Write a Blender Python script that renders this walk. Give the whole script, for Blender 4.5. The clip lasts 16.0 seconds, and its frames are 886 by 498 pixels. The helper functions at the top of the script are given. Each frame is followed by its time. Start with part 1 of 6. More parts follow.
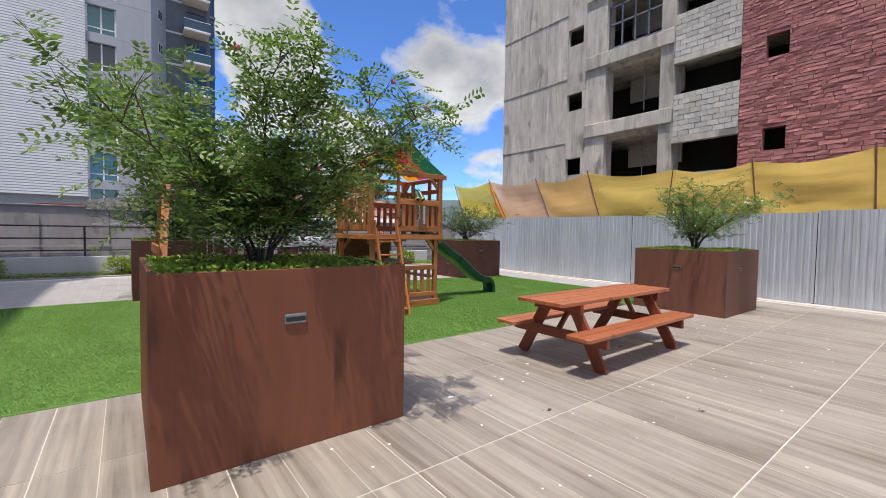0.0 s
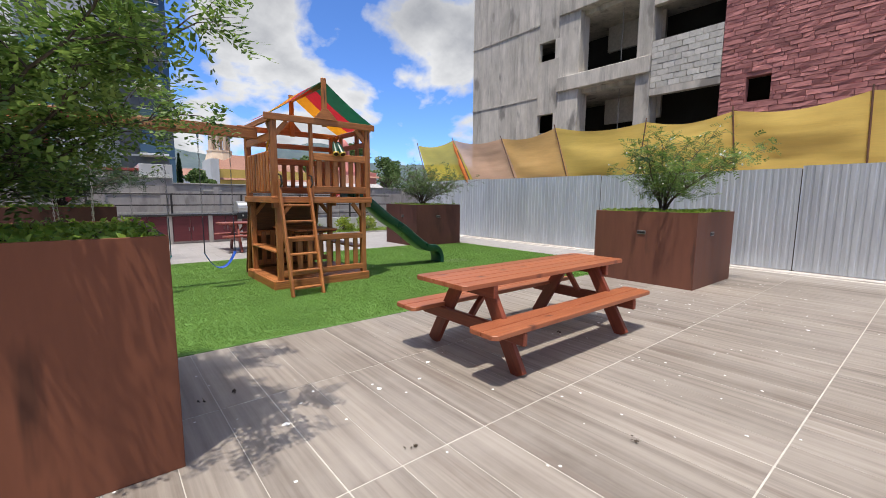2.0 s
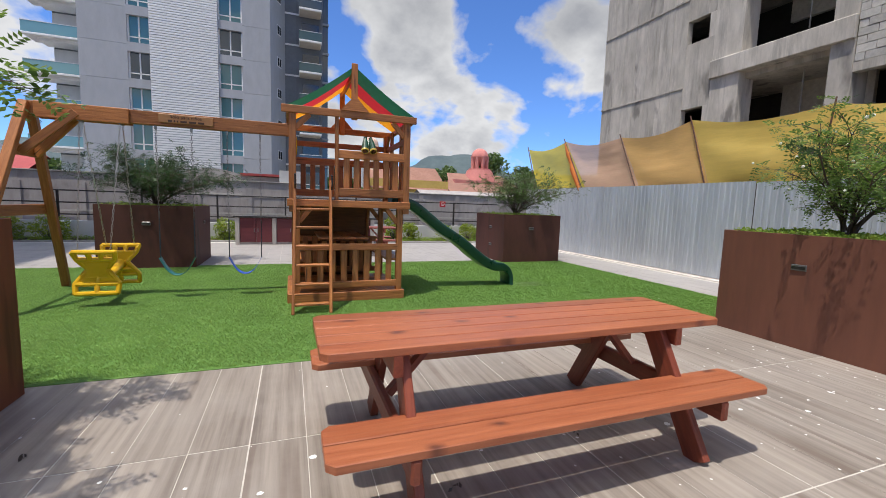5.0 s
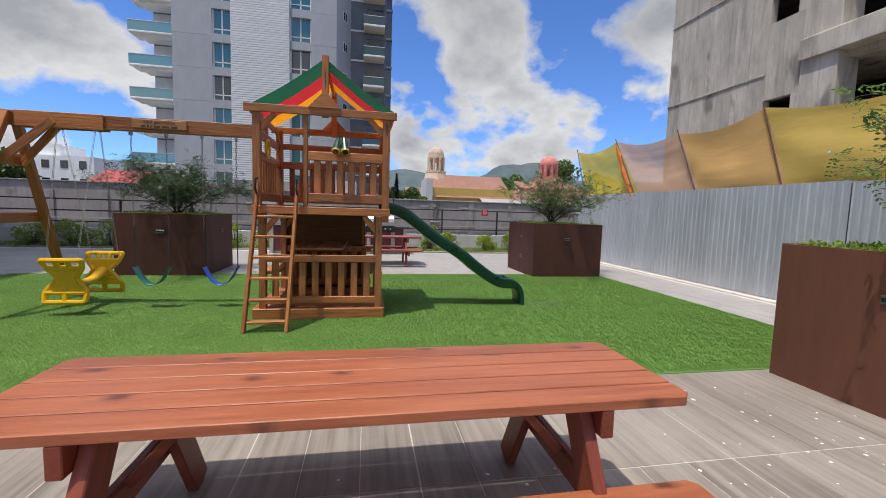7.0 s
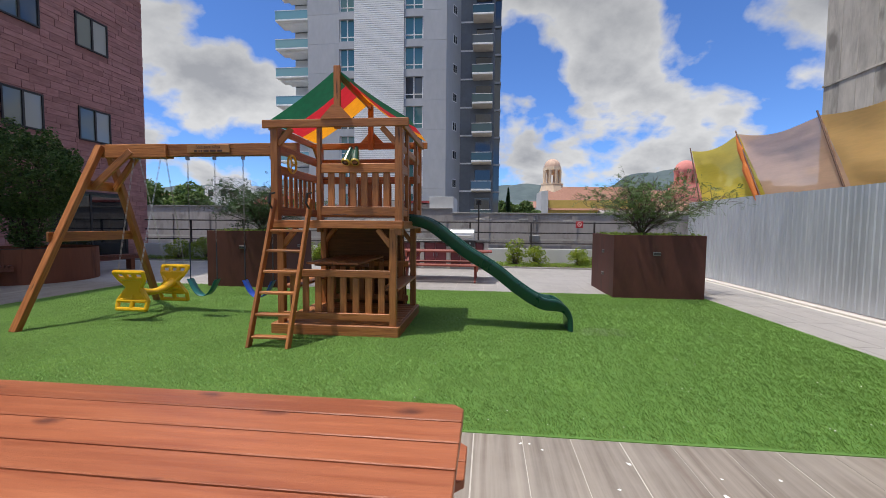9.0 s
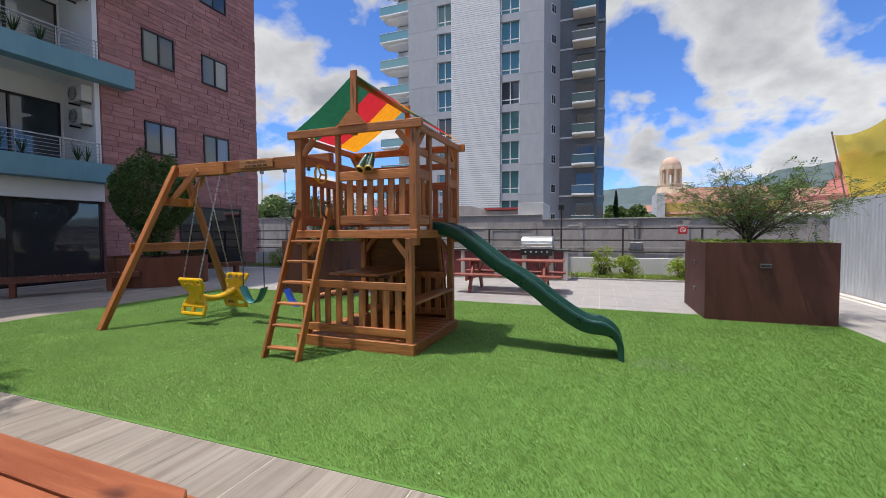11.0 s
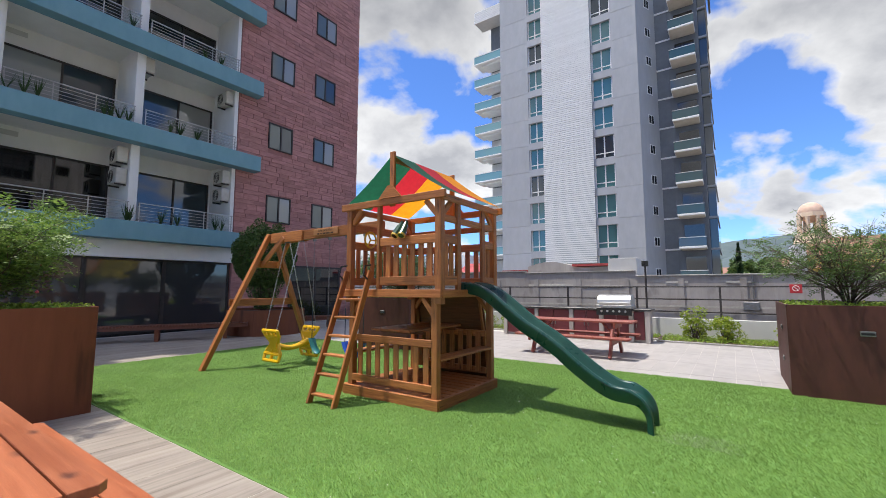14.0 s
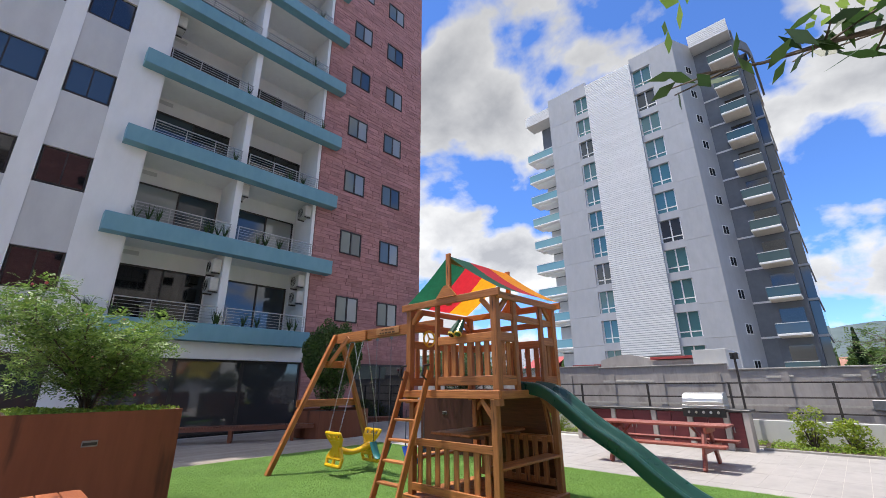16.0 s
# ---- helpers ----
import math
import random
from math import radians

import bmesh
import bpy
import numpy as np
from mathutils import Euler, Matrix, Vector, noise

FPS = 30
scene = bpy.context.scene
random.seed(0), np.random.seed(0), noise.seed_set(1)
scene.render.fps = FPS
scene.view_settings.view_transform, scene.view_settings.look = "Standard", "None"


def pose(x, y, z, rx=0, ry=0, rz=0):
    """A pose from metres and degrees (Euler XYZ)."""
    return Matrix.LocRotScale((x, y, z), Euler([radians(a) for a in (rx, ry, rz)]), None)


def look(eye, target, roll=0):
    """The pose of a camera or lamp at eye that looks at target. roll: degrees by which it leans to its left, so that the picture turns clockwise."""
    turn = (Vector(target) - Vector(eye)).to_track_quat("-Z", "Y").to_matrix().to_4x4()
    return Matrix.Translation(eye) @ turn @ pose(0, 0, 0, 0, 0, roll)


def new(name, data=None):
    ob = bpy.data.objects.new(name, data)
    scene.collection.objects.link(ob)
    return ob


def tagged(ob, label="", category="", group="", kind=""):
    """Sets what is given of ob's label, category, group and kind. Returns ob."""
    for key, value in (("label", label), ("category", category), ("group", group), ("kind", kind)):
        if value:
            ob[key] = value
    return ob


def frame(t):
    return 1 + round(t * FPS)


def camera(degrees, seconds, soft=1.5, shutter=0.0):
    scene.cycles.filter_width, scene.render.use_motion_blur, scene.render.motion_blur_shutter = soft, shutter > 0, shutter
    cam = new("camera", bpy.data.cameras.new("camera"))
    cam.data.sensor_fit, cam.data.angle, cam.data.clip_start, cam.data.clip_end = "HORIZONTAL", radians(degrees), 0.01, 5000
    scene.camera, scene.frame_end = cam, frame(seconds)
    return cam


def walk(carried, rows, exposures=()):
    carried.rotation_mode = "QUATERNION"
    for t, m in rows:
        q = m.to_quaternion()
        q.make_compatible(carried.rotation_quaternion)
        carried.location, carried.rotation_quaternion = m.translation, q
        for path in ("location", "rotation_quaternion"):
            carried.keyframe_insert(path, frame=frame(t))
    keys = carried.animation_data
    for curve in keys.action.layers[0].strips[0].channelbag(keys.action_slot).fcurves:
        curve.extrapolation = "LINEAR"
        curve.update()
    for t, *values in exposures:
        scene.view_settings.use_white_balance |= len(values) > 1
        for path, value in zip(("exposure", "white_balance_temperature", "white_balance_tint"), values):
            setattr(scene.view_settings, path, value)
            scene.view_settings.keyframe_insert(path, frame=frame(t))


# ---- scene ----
cam = camera(93.8, 16.0, 0.9)
PATH = [
    (0, (-0.009, -0.04, 1.547), (1.208, 1.545, 1.464), 0.9),
    (0.5, (0.395, 0.072, 1.512), (1.735, 1.55, 1.377), 1.0),
    (1, (0.765, 0.149, 1.503), (2.131, 1.599, 1.326), 0.7),
    (1.5, (1.166, 0.25, 1.492), (2.498, 1.726, 1.281), 0.4),
    (2, (1.561, 0.318, 1.481), (2.822, 1.85, 1.235), 0.4),
    (2.5, (1.91, 0.394, 1.457), (3.069, 2.001, 1.19), 0.5),
    (3, (2.282, 0.446, 1.455), (3.326, 2.13, 1.182), 0.7),
    (3.5, (2.644, 0.485, 1.476), (3.581, 2.231, 1.209), 1.1),
    (4, (2.985, 0.591, 1.455), (3.831, 2.386, 1.203), 1.4),
    (6.5, (4.651, 1.22, 1.482), (5.112, 3.158, 1.305), 2.0),
    (7, (5.032, 1.35, 1.464), (5.398, 3.308, 1.286), 1.7),
    (7.5, (5.429, 1.474, 1.448), (5.676, 3.451, 1.277), 1.2),
    (8, (5.762, 1.601, 1.445), (5.859, 3.593, 1.291), 0.9),
    (8.5, (6.079, 1.752, 1.442), (6.016, 3.747, 1.309), 0.7),
    (9, (6.384, 1.898, 1.437), (6.17, 3.883, 1.32), 0.5),
    (11.5, (7.484, 2.748, 1.46), (6.674, 4.575, 1.377), -0.2),
    (12, (7.693, 2.817, 1.494), (6.794, 4.602, 1.41), 0.0),
    (12.5, (7.902, 2.885, 1.471), (6.93, 4.632, 1.409), 0.2),
    (13, (8.043, 2.856, 1.471), (7.011, 4.569, 1.455), 0.1),
    (13.5, (8.198, 2.778, 1.486), (7.113, 4.457, 1.552), -0.0),
    (14, (8.28, 2.756, 1.502), (7.143, 4.391, 1.689), 0.0),
    (14.5, (8.367, 2.765, 1.55), (7.167, 4.336, 1.857), -0.1),
    (15, (8.38, 2.768, 1.539), (7.13, 4.269, 1.97), -0.1),
    (15.5, (8.388, 2.77, 1.563), (7.097, 4.202, 2.097), -0.1),
    (16, (8.478, 2.693, 1.546), (7.166, 4.068, 2.17), -0.5),
]
walk(cam, [(t, look(eye, target, roll)) for t, eye, target, roll in PATH], [(0.0, 1.12), (4.0, 1.04), (9.0, 0.85), (12.5, 1.23), (14.5, 1.35), (16.0, 1.41)])

# ---- light ----
SUN_DIR = Vector((-0.25, -0.17, 1.0)).normalized()
sun_data = bpy.data.lights.new("sun", "SUN")
sun_data.energy, sun_data.angle, sun_data.color = 1.95, radians(0.6), (1.0, 0.93, 0.82)
sun = new("sun", sun_data)
sun.matrix_world = look((0, 0, 40), Vector((0, 0, 40)) - SUN_DIR)

world = bpy.data.worlds.new("sky")
scene.world = world
world.use_nodes = True
wt = world.node_tree
wt.nodes.clear()


def wn(kind, **kw):
    n = wt.nodes.new(kind)
    for k, v in kw.items():
        n.inputs[k].default_value = v
    return n


def wmath(op, a, b=None, clamp=False):
    n = wt.nodes.new("ShaderNodeMath")
    n.operation, n.use_clamp = op, clamp
    for i, v in enumerate((a, b)):
        if v is None:
            continue
        if isinstance(v, (int, float)):
            n.inputs[i].default_value = v
        else:
            wt.links.new(v, n.inputs[i])
    return n.outputs[0]


sky = wt.nodes.new("ShaderNodeTexSky")
sky.sky_type, sky.sun_disc = "NISHITA", False
sky.sun_elevation, sky.sun_rotation = math.asin(SUN_DIR.z), math.atan2(SUN_DIR.x, SUN_DIR.y)
sky.air_density, sky.dust_density, sky.ozone_density = 0.85, 0.0, 2.2
tc = wt.nodes.new("ShaderNodeTexCoord")
sep = wt.nodes.new("ShaderNodeSeparateXYZ")
wt.links.new(tc.outputs["Generated"], sep.inputs[0])
zz = wmath("ADD", wmath("MAXIMUM", sep.outputs[2], 0.0), 0.55)
comb = wt.nodes.new("ShaderNodeCombineXYZ")
wt.links.new(wmath("DIVIDE", sep.outputs[0], zz), comb.inputs[0])
wt.links.new(wmath("DIVIDE", sep.outputs[1], zz), comb.inputs[1])
cmap = wt.nodes.new("ShaderNodeMapping")
cmap.inputs["Location"].default_value = (1.1, 7.3, 0.0)
wt.links.new(comb.outputs[0], cmap.inputs[0])
puff = wn("ShaderNodeTexNoise", Scale=3.4, Detail=11.0, Roughness=0.51, Distortion=0.15)
wt.links.new(cmap.outputs[0], puff.inputs["Vector"])
shade = wn("ShaderNodeTexNoise", Scale=2.9, Detail=8.0, Roughness=0.58)
wt.links.new(cmap.outputs[0], shade.inputs["Vector"])
cover = wt.nodes.new("ShaderNodeValToRGB")
cover.color_ramp.elements[0].position, cover.color_ramp.elements[1].position = 0.474, 0.54
wt.links.new(puff.outputs[0], cover.inputs[0])
# thick cores are grey, thin rims white
thick = wmath("ADD", wmath("MULTIPLY", puff.outputs[0], 0.62), wmath("MULTIPLY", shade.outputs[0], 0.38))
body = wt.nodes.new("ShaderNodeValToRGB")
body.color_ramp.elements[0].position, body.color_ramp.elements[0].color = 0.50, (2.6, 2.62, 2.68, 1)
body.color_ramp.elements[1].position, body.color_ramp.elements[1].color = 0.625, (1.38, 1.43, 1.56, 1)
wt.links.new(thick, body.inputs[0])
tint = wt.nodes.new("ShaderNodeMix")
tint.data_type, tint.blend_type = "RGBA", "MULTIPLY"
tint.inputs[0].default_value = 1.0
tint.inputs[7].default_value = (0.31, 0.44, 0.66, 1)
wt.links.new(sky.outputs[0], tint.inputs[6])
mix = wt.nodes.new("ShaderNodeMix")
mix.data_type = "RGBA"
wt.links.new(cover.outputs[0], mix.inputs[0])
wt.links.new(tint.outputs[2], mix.inputs[6])
# fill glow added to cloud round unseen sun; bases overhead greyer than lit flanks
near = wt.nodes.new("ShaderNodeVectorMath")
near.operation = "DOT_PRODUCT"
near.inputs[1].default_value = SUN_DIR
wt.links.new(tc.outputs["Generated"], near.inputs[0])
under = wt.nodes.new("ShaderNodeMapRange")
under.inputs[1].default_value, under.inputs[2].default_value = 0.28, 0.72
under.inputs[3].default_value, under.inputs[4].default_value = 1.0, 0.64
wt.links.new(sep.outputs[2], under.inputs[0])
glow = wmath("ADD", wmath("MULTIPLY", wmath("POWER", wmath("MAXIMUM", near.outputs["Value"], 0.0), 18.0), 14.0), 1.0)
lit = wt.nodes.new("ShaderNodeVectorMath")
lit.operation = "SCALE"
wt.links.new(body.outputs[0], lit.inputs[0])
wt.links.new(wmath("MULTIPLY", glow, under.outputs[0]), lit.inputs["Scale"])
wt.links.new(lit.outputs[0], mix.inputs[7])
bg = wn("ShaderNodeBackground", Strength=0.15)
wt.links.new(mix.outputs[2], bg.inputs[0])
out = wt.nodes.new("ShaderNodeOutputWorld")
wt.links.new(bg.outputs[0], out.inputs[0])

# ---- materials ----


def mat(name, a, b, scale=6.0, rough=0.6, bump=0.15, metal=0.0, stretch=(1, 1, 1), vary=0.12, big=0.6, c=None, spot=0.0,
        spot_scale=9.0, fine=8.0, coat=0.0, shift=True):
    """A surface between colours a and b: grain at `scale`, larger patches at scale*0.13, optional spots of colour c, and a tone of its own for each piece."""
    m = bpy.data.materials.new(name)
    m.use_nodes = True
    nt = m.node_tree
    bs = nt.nodes["Principled BSDF"]
    L = nt.links.new
    t = nt.nodes.new("ShaderNodeTexCoord")
    oi = nt.nodes.new("ShaderNodeObjectInfo")
    mp = nt.nodes.new("ShaderNodeMapping")
    mp.inputs["Scale"].default_value = stretch
    L(t.outputs["Object"], mp.inputs[0])
    if shift:
        vm = nt.nodes.new("ShaderNodeVectorMath")
        vm.operation = "SCALE"
        vm.inputs[0].default_value = (37.0, 53.0, 29.0)
        L(oi.outputs["Random"], vm.inputs["Scale"])
        L(vm.outputs[0], mp.inputs["Location"])
    n1 = nt.nodes.new("ShaderNodeTexNoise")
    n1.inputs["Scale"].default_value, n1.inputs["Detail"].default_value, n1.inputs["Roughness"].default_value = scale, fine, 0.62
    L(mp.outputs[0], n1.inputs["Vector"])
    n2 = nt.nodes.new("ShaderNodeTexNoise")
    n2.inputs["Scale"].default_value, n2.inputs["Detail"].default_value = scale * 0.13, 3.0
    L(mp.outputs[0], n2.inputs["Vector"])
    ad = nt.nodes.new("ShaderNodeMix")
    ad.inputs[0].default_value = big * 0.6
    L(n1.outputs[0], ad.inputs[2])
    L(n2.outputs[0], ad.inputs[3])
    rp = nt.nodes.new("ShaderNodeValToRGB")
    rp.color_ramp.elements[0].position, rp.color_ramp.elements[0].color = 0.36, (*a, 1)
    rp.color_ramp.elements[1].position, rp.color_ramp.elements[1].color = 0.64, (*b, 1)
    L(ad.outputs[0], rp.inputs[0])
    col = rp.outputs[0]
    if c is not None and spot > 0:
        n3 = nt.nodes.new("ShaderNodeTexNoise")
        n3.inputs["Scale"].default_value, n3.inputs["Detail"].default_value = spot_scale, 4.0
        L(mp.outputs[0], n3.inputs["Vector"])
        r3 = nt.nodes.new("ShaderNodeValToRGB")
        r3.color_ramp.elements[0].position, r3.color_ramp.elements[1].position = 0.66 - spot * 0.2, 0.74 - spot * 0.2
        L(n3.outputs[0], r3.inputs[0])
        m3 = nt.nodes.new("ShaderNodeMix")
        m3.data_type = "RGBA"
        m3.inputs[7].default_value = (*c, 1)
        L(r3.outputs[0], m3.inputs[0])
        L(col, m3.inputs[6])
        col = m3.outputs[2]
    hs = nt.nodes.new("ShaderNodeHueSaturation")
    mr = nt.nodes.new("ShaderNodeMapRange")
    mr.inputs[3].default_value, mr.inputs[4].default_value = 1 - vary, 1 + vary
    L(oi.outputs["Random"], mr.inputs[0])
    L(mr.outputs[0], hs.inputs["Value"])
    L(col, hs.inputs["Color"])
    L(hs.outputs[0], bs.inputs["Base Color"])
    bs.inputs["Metallic"].default_value = metal
    rr = nt.nodes.new("ShaderNodeMapRange")
    rr.inputs[3].default_value, rr.inputs[4].default_value = max(rough - 0.12, 0.02), min(rough + 0.12, 1)
    L(n1.outputs[0], rr.inputs[0])
    L(rr.outputs[0], bs.inputs["Roughness"])
    bs.inputs["Coat Weight"].default_value = coat
    if bump:
        bp = nt.nodes.new("ShaderNodeBump")
        bp.inputs["Strength"].default_value, bp.inputs["Distance"].default_value = bump, 0.02
        L(n1.outputs[0], bp.inputs["Height"])
        L(bp.outputs[0], bs.inputs["Normal"])
    return m


def leafmat(name, a, b, rough=0.5, patch=0.0):
    """Leaves whose tone changes from leaf to leaf."""
    m = bpy.data.materials.new(name)
    m.use_nodes = True
    nt = m.node_tree
    bs = nt.nodes["Principled BSDF"]
    g = nt.nodes.new("ShaderNodeNewGeometry")
    rp = nt.nodes.new("ShaderNodeValToRGB")
    rp.color_ramp.elements[0].color, rp.color_ramp.elements[1].color = (*a, 1), (*b, 1)
    nt.links.new(g.outputs["Random Per Island"], rp.inputs[0])
    col = rp.outputs[0]
    if patch:
        t = nt.nodes.new("ShaderNodeTexCoord")
        n = nt.nodes.new("ShaderNodeTexNoise")
        n.inputs["Scale"].default_value, n.inputs["Detail"].default_value = 1.3, 3.0
        nt.links.new(t.outputs["Object"], n.inputs["Vector"])
        mr = nt.nodes.new("ShaderNodeMapRange")
        mr.inputs[1].default_value, mr.inputs[2].default_value = 0.3, 0.7
        mr.inputs[3].default_value, mr.inputs[4].default_value = 1 - patch, 1 + patch
        nt.links.new(n.outputs[0], mr.inputs[0])
        hs = nt.nodes.new("ShaderNodeHueSaturation")
        nt.links.new(mr.outputs[0], hs.inputs["Value"])
        nt.links.new(col, hs.inputs["Color"])
        col = hs.outputs[0]
    nt.links.new(col, bs.inputs["Base Color"])
    bs.inputs["Roughness"].default_value = rough
    tr = nt.nodes.new("ShaderNodeBsdfTranslucent")
    nt.links.new(col, tr.inputs[0])
    mx = nt.nodes.new("ShaderNodeMixShader")
    mx.inputs[0].default_value = 0.38
    nt.links.new(bs.outputs[0], mx.inputs[1])
    nt.links.new(tr.outputs[0], mx.inputs[2])
    nt.links.new(mx.outputs[0], nt.nodes["Material Output"].inputs[0])
    return m


def glassy(name, colour, rough=0.04, spec=0.8):
    m = bpy.data.materials.new(name)
    m.use_nodes = True
    bs = m.node_tree.nodes["Principled BSDF"]
    bs.inputs["Base Color"].default_value = (*colour, 1)
    bs.inputs["Roughness"].default_value = rough
    bs.inputs["Specular IOR Level"].default_value = spec
    bs.inputs["Coat Weight"].default_value = 0.3
    return m


def knots(m, colour, scale=2.0, size=0.06):
    """Adds dark oval knots, scattered along the boards."""
    nt = m.node_tree
    hs = [n for n in nt.nodes if n.bl_idname == "ShaderNodeHueSaturation"][0]
    src = hs.inputs["Color"].links[0].from_socket
    mp = [n for n in nt.nodes if n.bl_idname == "ShaderNodeMapping"][0]
    t = nt.nodes.new("ShaderNodeTexCoord")
    m2 = nt.nodes.new("ShaderNodeMapping")
    m2.inputs["Scale"].default_value = (0.8, 1.5, 0.4)
    nt.links.new(t.outputs["Object"], m2.inputs[0])
    nt.links.new(mp.inputs["Location"].links[0].from_socket, m2.inputs["Location"])
    v = nt.nodes.new("ShaderNodeTexVoronoi")
    v.voronoi_dimensions = "2D"
    v.inputs["Scale"].default_value = scale
    wob = nt.nodes.new("ShaderNodeTexNoise")
    wob.inputs["Scale"].default_value = 14.0
    nt.links.new(m2.outputs[0], wob.inputs["Vector"])
    ad = nt.nodes.new("ShaderNodeVectorMath")
    ad.operation = "MULTIPLY_ADD"
    ad.inputs[1].default_value = (0.05, 0.05, 0.05)
    nt.links.new(wob.outputs[1], ad.inputs[0])
    nt.links.new(m2.outputs[0], ad.inputs[2])
    nt.links.new(ad.outputs[0], v.inputs["Vector"])
    rp = nt.nodes.new("ShaderNodeValToRGB")
    rp.color_ramp.elements[0].position, rp.color_ramp.elements[0].color = size * 0.35, (0.9, 0.9, 0.9, 1)
    rp.color_ramp.elements[1].position, rp.color_ramp.elements[1].color = size * 1.7, (0, 0, 0, 1)
    nt.links.new(v.outputs["Distance"], rp.inputs[0])
    mx = nt.nodes.new("ShaderNodeMix")
    mx.data_type = "RGBA"
    mx.inputs[7].default_value = (*colour, 1)
    nt.links.new(rp.outputs[0], mx.inputs[0])
    nt.links.new(src, mx.inputs[6])
    nt.links.new(mx.outputs[2], hs.inputs["Color"])
    return m


def stains(m, colour, size=0.9):
    """Adds run-down weather stains, long in z, broken by grain."""
    nt = m.node_tree
    hs = [n for n in nt.nodes if n.bl_idname == "ShaderNodeHueSaturation"][0]
    src = hs.inputs["Color"].links[0].from_socket
    t = nt.nodes.new("ShaderNodeTexCoord")
    mp = nt.nodes.new("ShaderNodeMapping")
    mp.inputs["Scale"].default_value = (2.6, 2.6, 0.32)
    nt.links.new(t.outputs["Object"], mp.inputs[0])
    n = nt.nodes.new("ShaderNodeTexNoise")
    n.inputs["Scale"].default_value, n.inputs["Detail"].default_value, n.inputs["Roughness"].default_value = size, 9.0, 0.7
    nt.links.new(mp.outputs[0], n.inputs["Vector"])
    rp = nt.nodes.new("ShaderNodeValToRGB")
    rp.color_ramp.elements[0].position, rp.color_ramp.elements[0].color = 0.48, (0, 0, 0, 1)
    rp.color_ramp.elements[1].position, rp.color_ramp.elements[1].color = 0.72, (0.85, 0.85, 0.85, 1)
    nt.links.new(n.outputs[0], rp.inputs[0])
    mx = nt.nodes.new("ShaderNodeMix")
    mx.data_type = "RGBA"
    mx.inputs[7].default_value = (*colour, 1)
    nt.links.new(rp.outputs[0], mx.inputs[0])
    nt.links.new(src, mx.inputs[6])
    nt.links.new(mx.outputs[2], hs.inputs["Color"])
    return m


def dust(m, colour, scale=0.7, most=0.42):
    """Adds pale broken patches of dust over the surface."""
    nt = m.node_tree
    hs = [n for n in nt.nodes if n.bl_idname == "ShaderNodeHueSaturation"][0]
    src = hs.inputs["Color"].links[0].from_socket
    g = nt.nodes.new("ShaderNodeNewGeometry")
    n = nt.nodes.new("ShaderNodeTexNoise")
    n.inputs["Scale"].default_value, n.inputs["Detail"].default_value, n.inputs["Roughness"].default_value = scale, 10.0, 0.68
    nt.links.new(g.outputs["Position"], n.inputs["Vector"])
    rp = nt.nodes.new("ShaderNodeValToRGB")
    rp.color_ramp.elements[0].position, rp.color_ramp.elements[0].color = 0.42, (0, 0, 0, 1)
    rp.color_ramp.elements[1].position, rp.color_ramp.elements[1].color = 0.66, (most, most, most, 1)
    nt.links.new(n.outputs[0], rp.inputs[0])
    mx = nt.nodes.new("ShaderNodeMix")
    mx.data_type = "RGBA"
    mx.inputs[7].default_value = (*colour, 1)
    nt.links.new(rp.outputs[0], mx.inputs[0])
    nt.links.new(src, mx.inputs[6])
    nt.links.new(mx.outputs[2], hs.inputs["Color"])
    return m


M = {}
M["corten"] = mat("corten", (0.168, 0.060, 0.033), (0.235, 0.088, 0.048), 3.2, 0.66, 0.04, 0.0, (2.4, 2.4, 0.35), 0.04, 0.9, (0.105, 0.043, 0.026), 0.22, 1.7)
M["corten"].node_tree.nodes["Principled BSDF"].inputs["Specular IOR Level"].default_value = 0.2
# maroon patina of the two far planters, with their shade put into the colour
M["corten_maroon_shade"] = mat("corten_maroon_shade", (0.074, 0.029, 0.024), (0.112, 0.043, 0.034), 5, 0.62, 0.06, 0.0, (2, 2, 0.6), 0.06, 0.9, (0.055, 0.025, 0.021), 0.2, 1.2)
M["corten_maroon_shade"].node_tree.nodes["Principled BSDF"].inputs["Specular IOR Level"].default_value = 0.25
M["corten_mid"] = mat("corten_mid", (0.115, 0.042, 0.027), (0.175, 0.066, 0.040), 5, 0.64, 0.06, 0.0, (2.4, 2.4, 0.4), 0.05, 0.9, (0.085, 0.034, 0.024), 0.2, 1.5)
M["rim"] = mat("corten_rim", (0.10, 0.045, 0.028), (0.16, 0.075, 0.045), 8, 0.6, 0.05)
M["redwood"] = knots(mat("redwood", (0.28, 0.076, 0.032), (0.44, 0.148, 0.066), 7, 0.42, 0.2, 0, (0.3, 4, 4), 0.1, 0.6), (0.10, 0.03, 0.02))
M["redwood2"] = mat("faded_redwood", (0.24, 0.06, 0.045), (0.33, 0.09, 0.065), 9, 0.5, 0.25, 0, (0.35, 5, 5), 0.1)
M["cedar"] = mat("cedar", (0.29, 0.094, 0.025), (0.50, 0.192, 0.058), 9, 0.5, 0.3, 0, (0.4, 5, 5), 0.2, 0.5, (0.10, 0.04, 0.018), 0.12, 6)
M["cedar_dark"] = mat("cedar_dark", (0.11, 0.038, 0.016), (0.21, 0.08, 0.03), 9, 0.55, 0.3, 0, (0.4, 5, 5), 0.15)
# redder stain for the table frame, with under-table shade put into the colour
M["redwood_shaded"] = mat("shaded_red_stain", (0.17, 0.036, 0.018), (0.27, 0.066, 0.033), 9, 0.5, 0.2, 0, (0.4, 5, 5), 0.1)
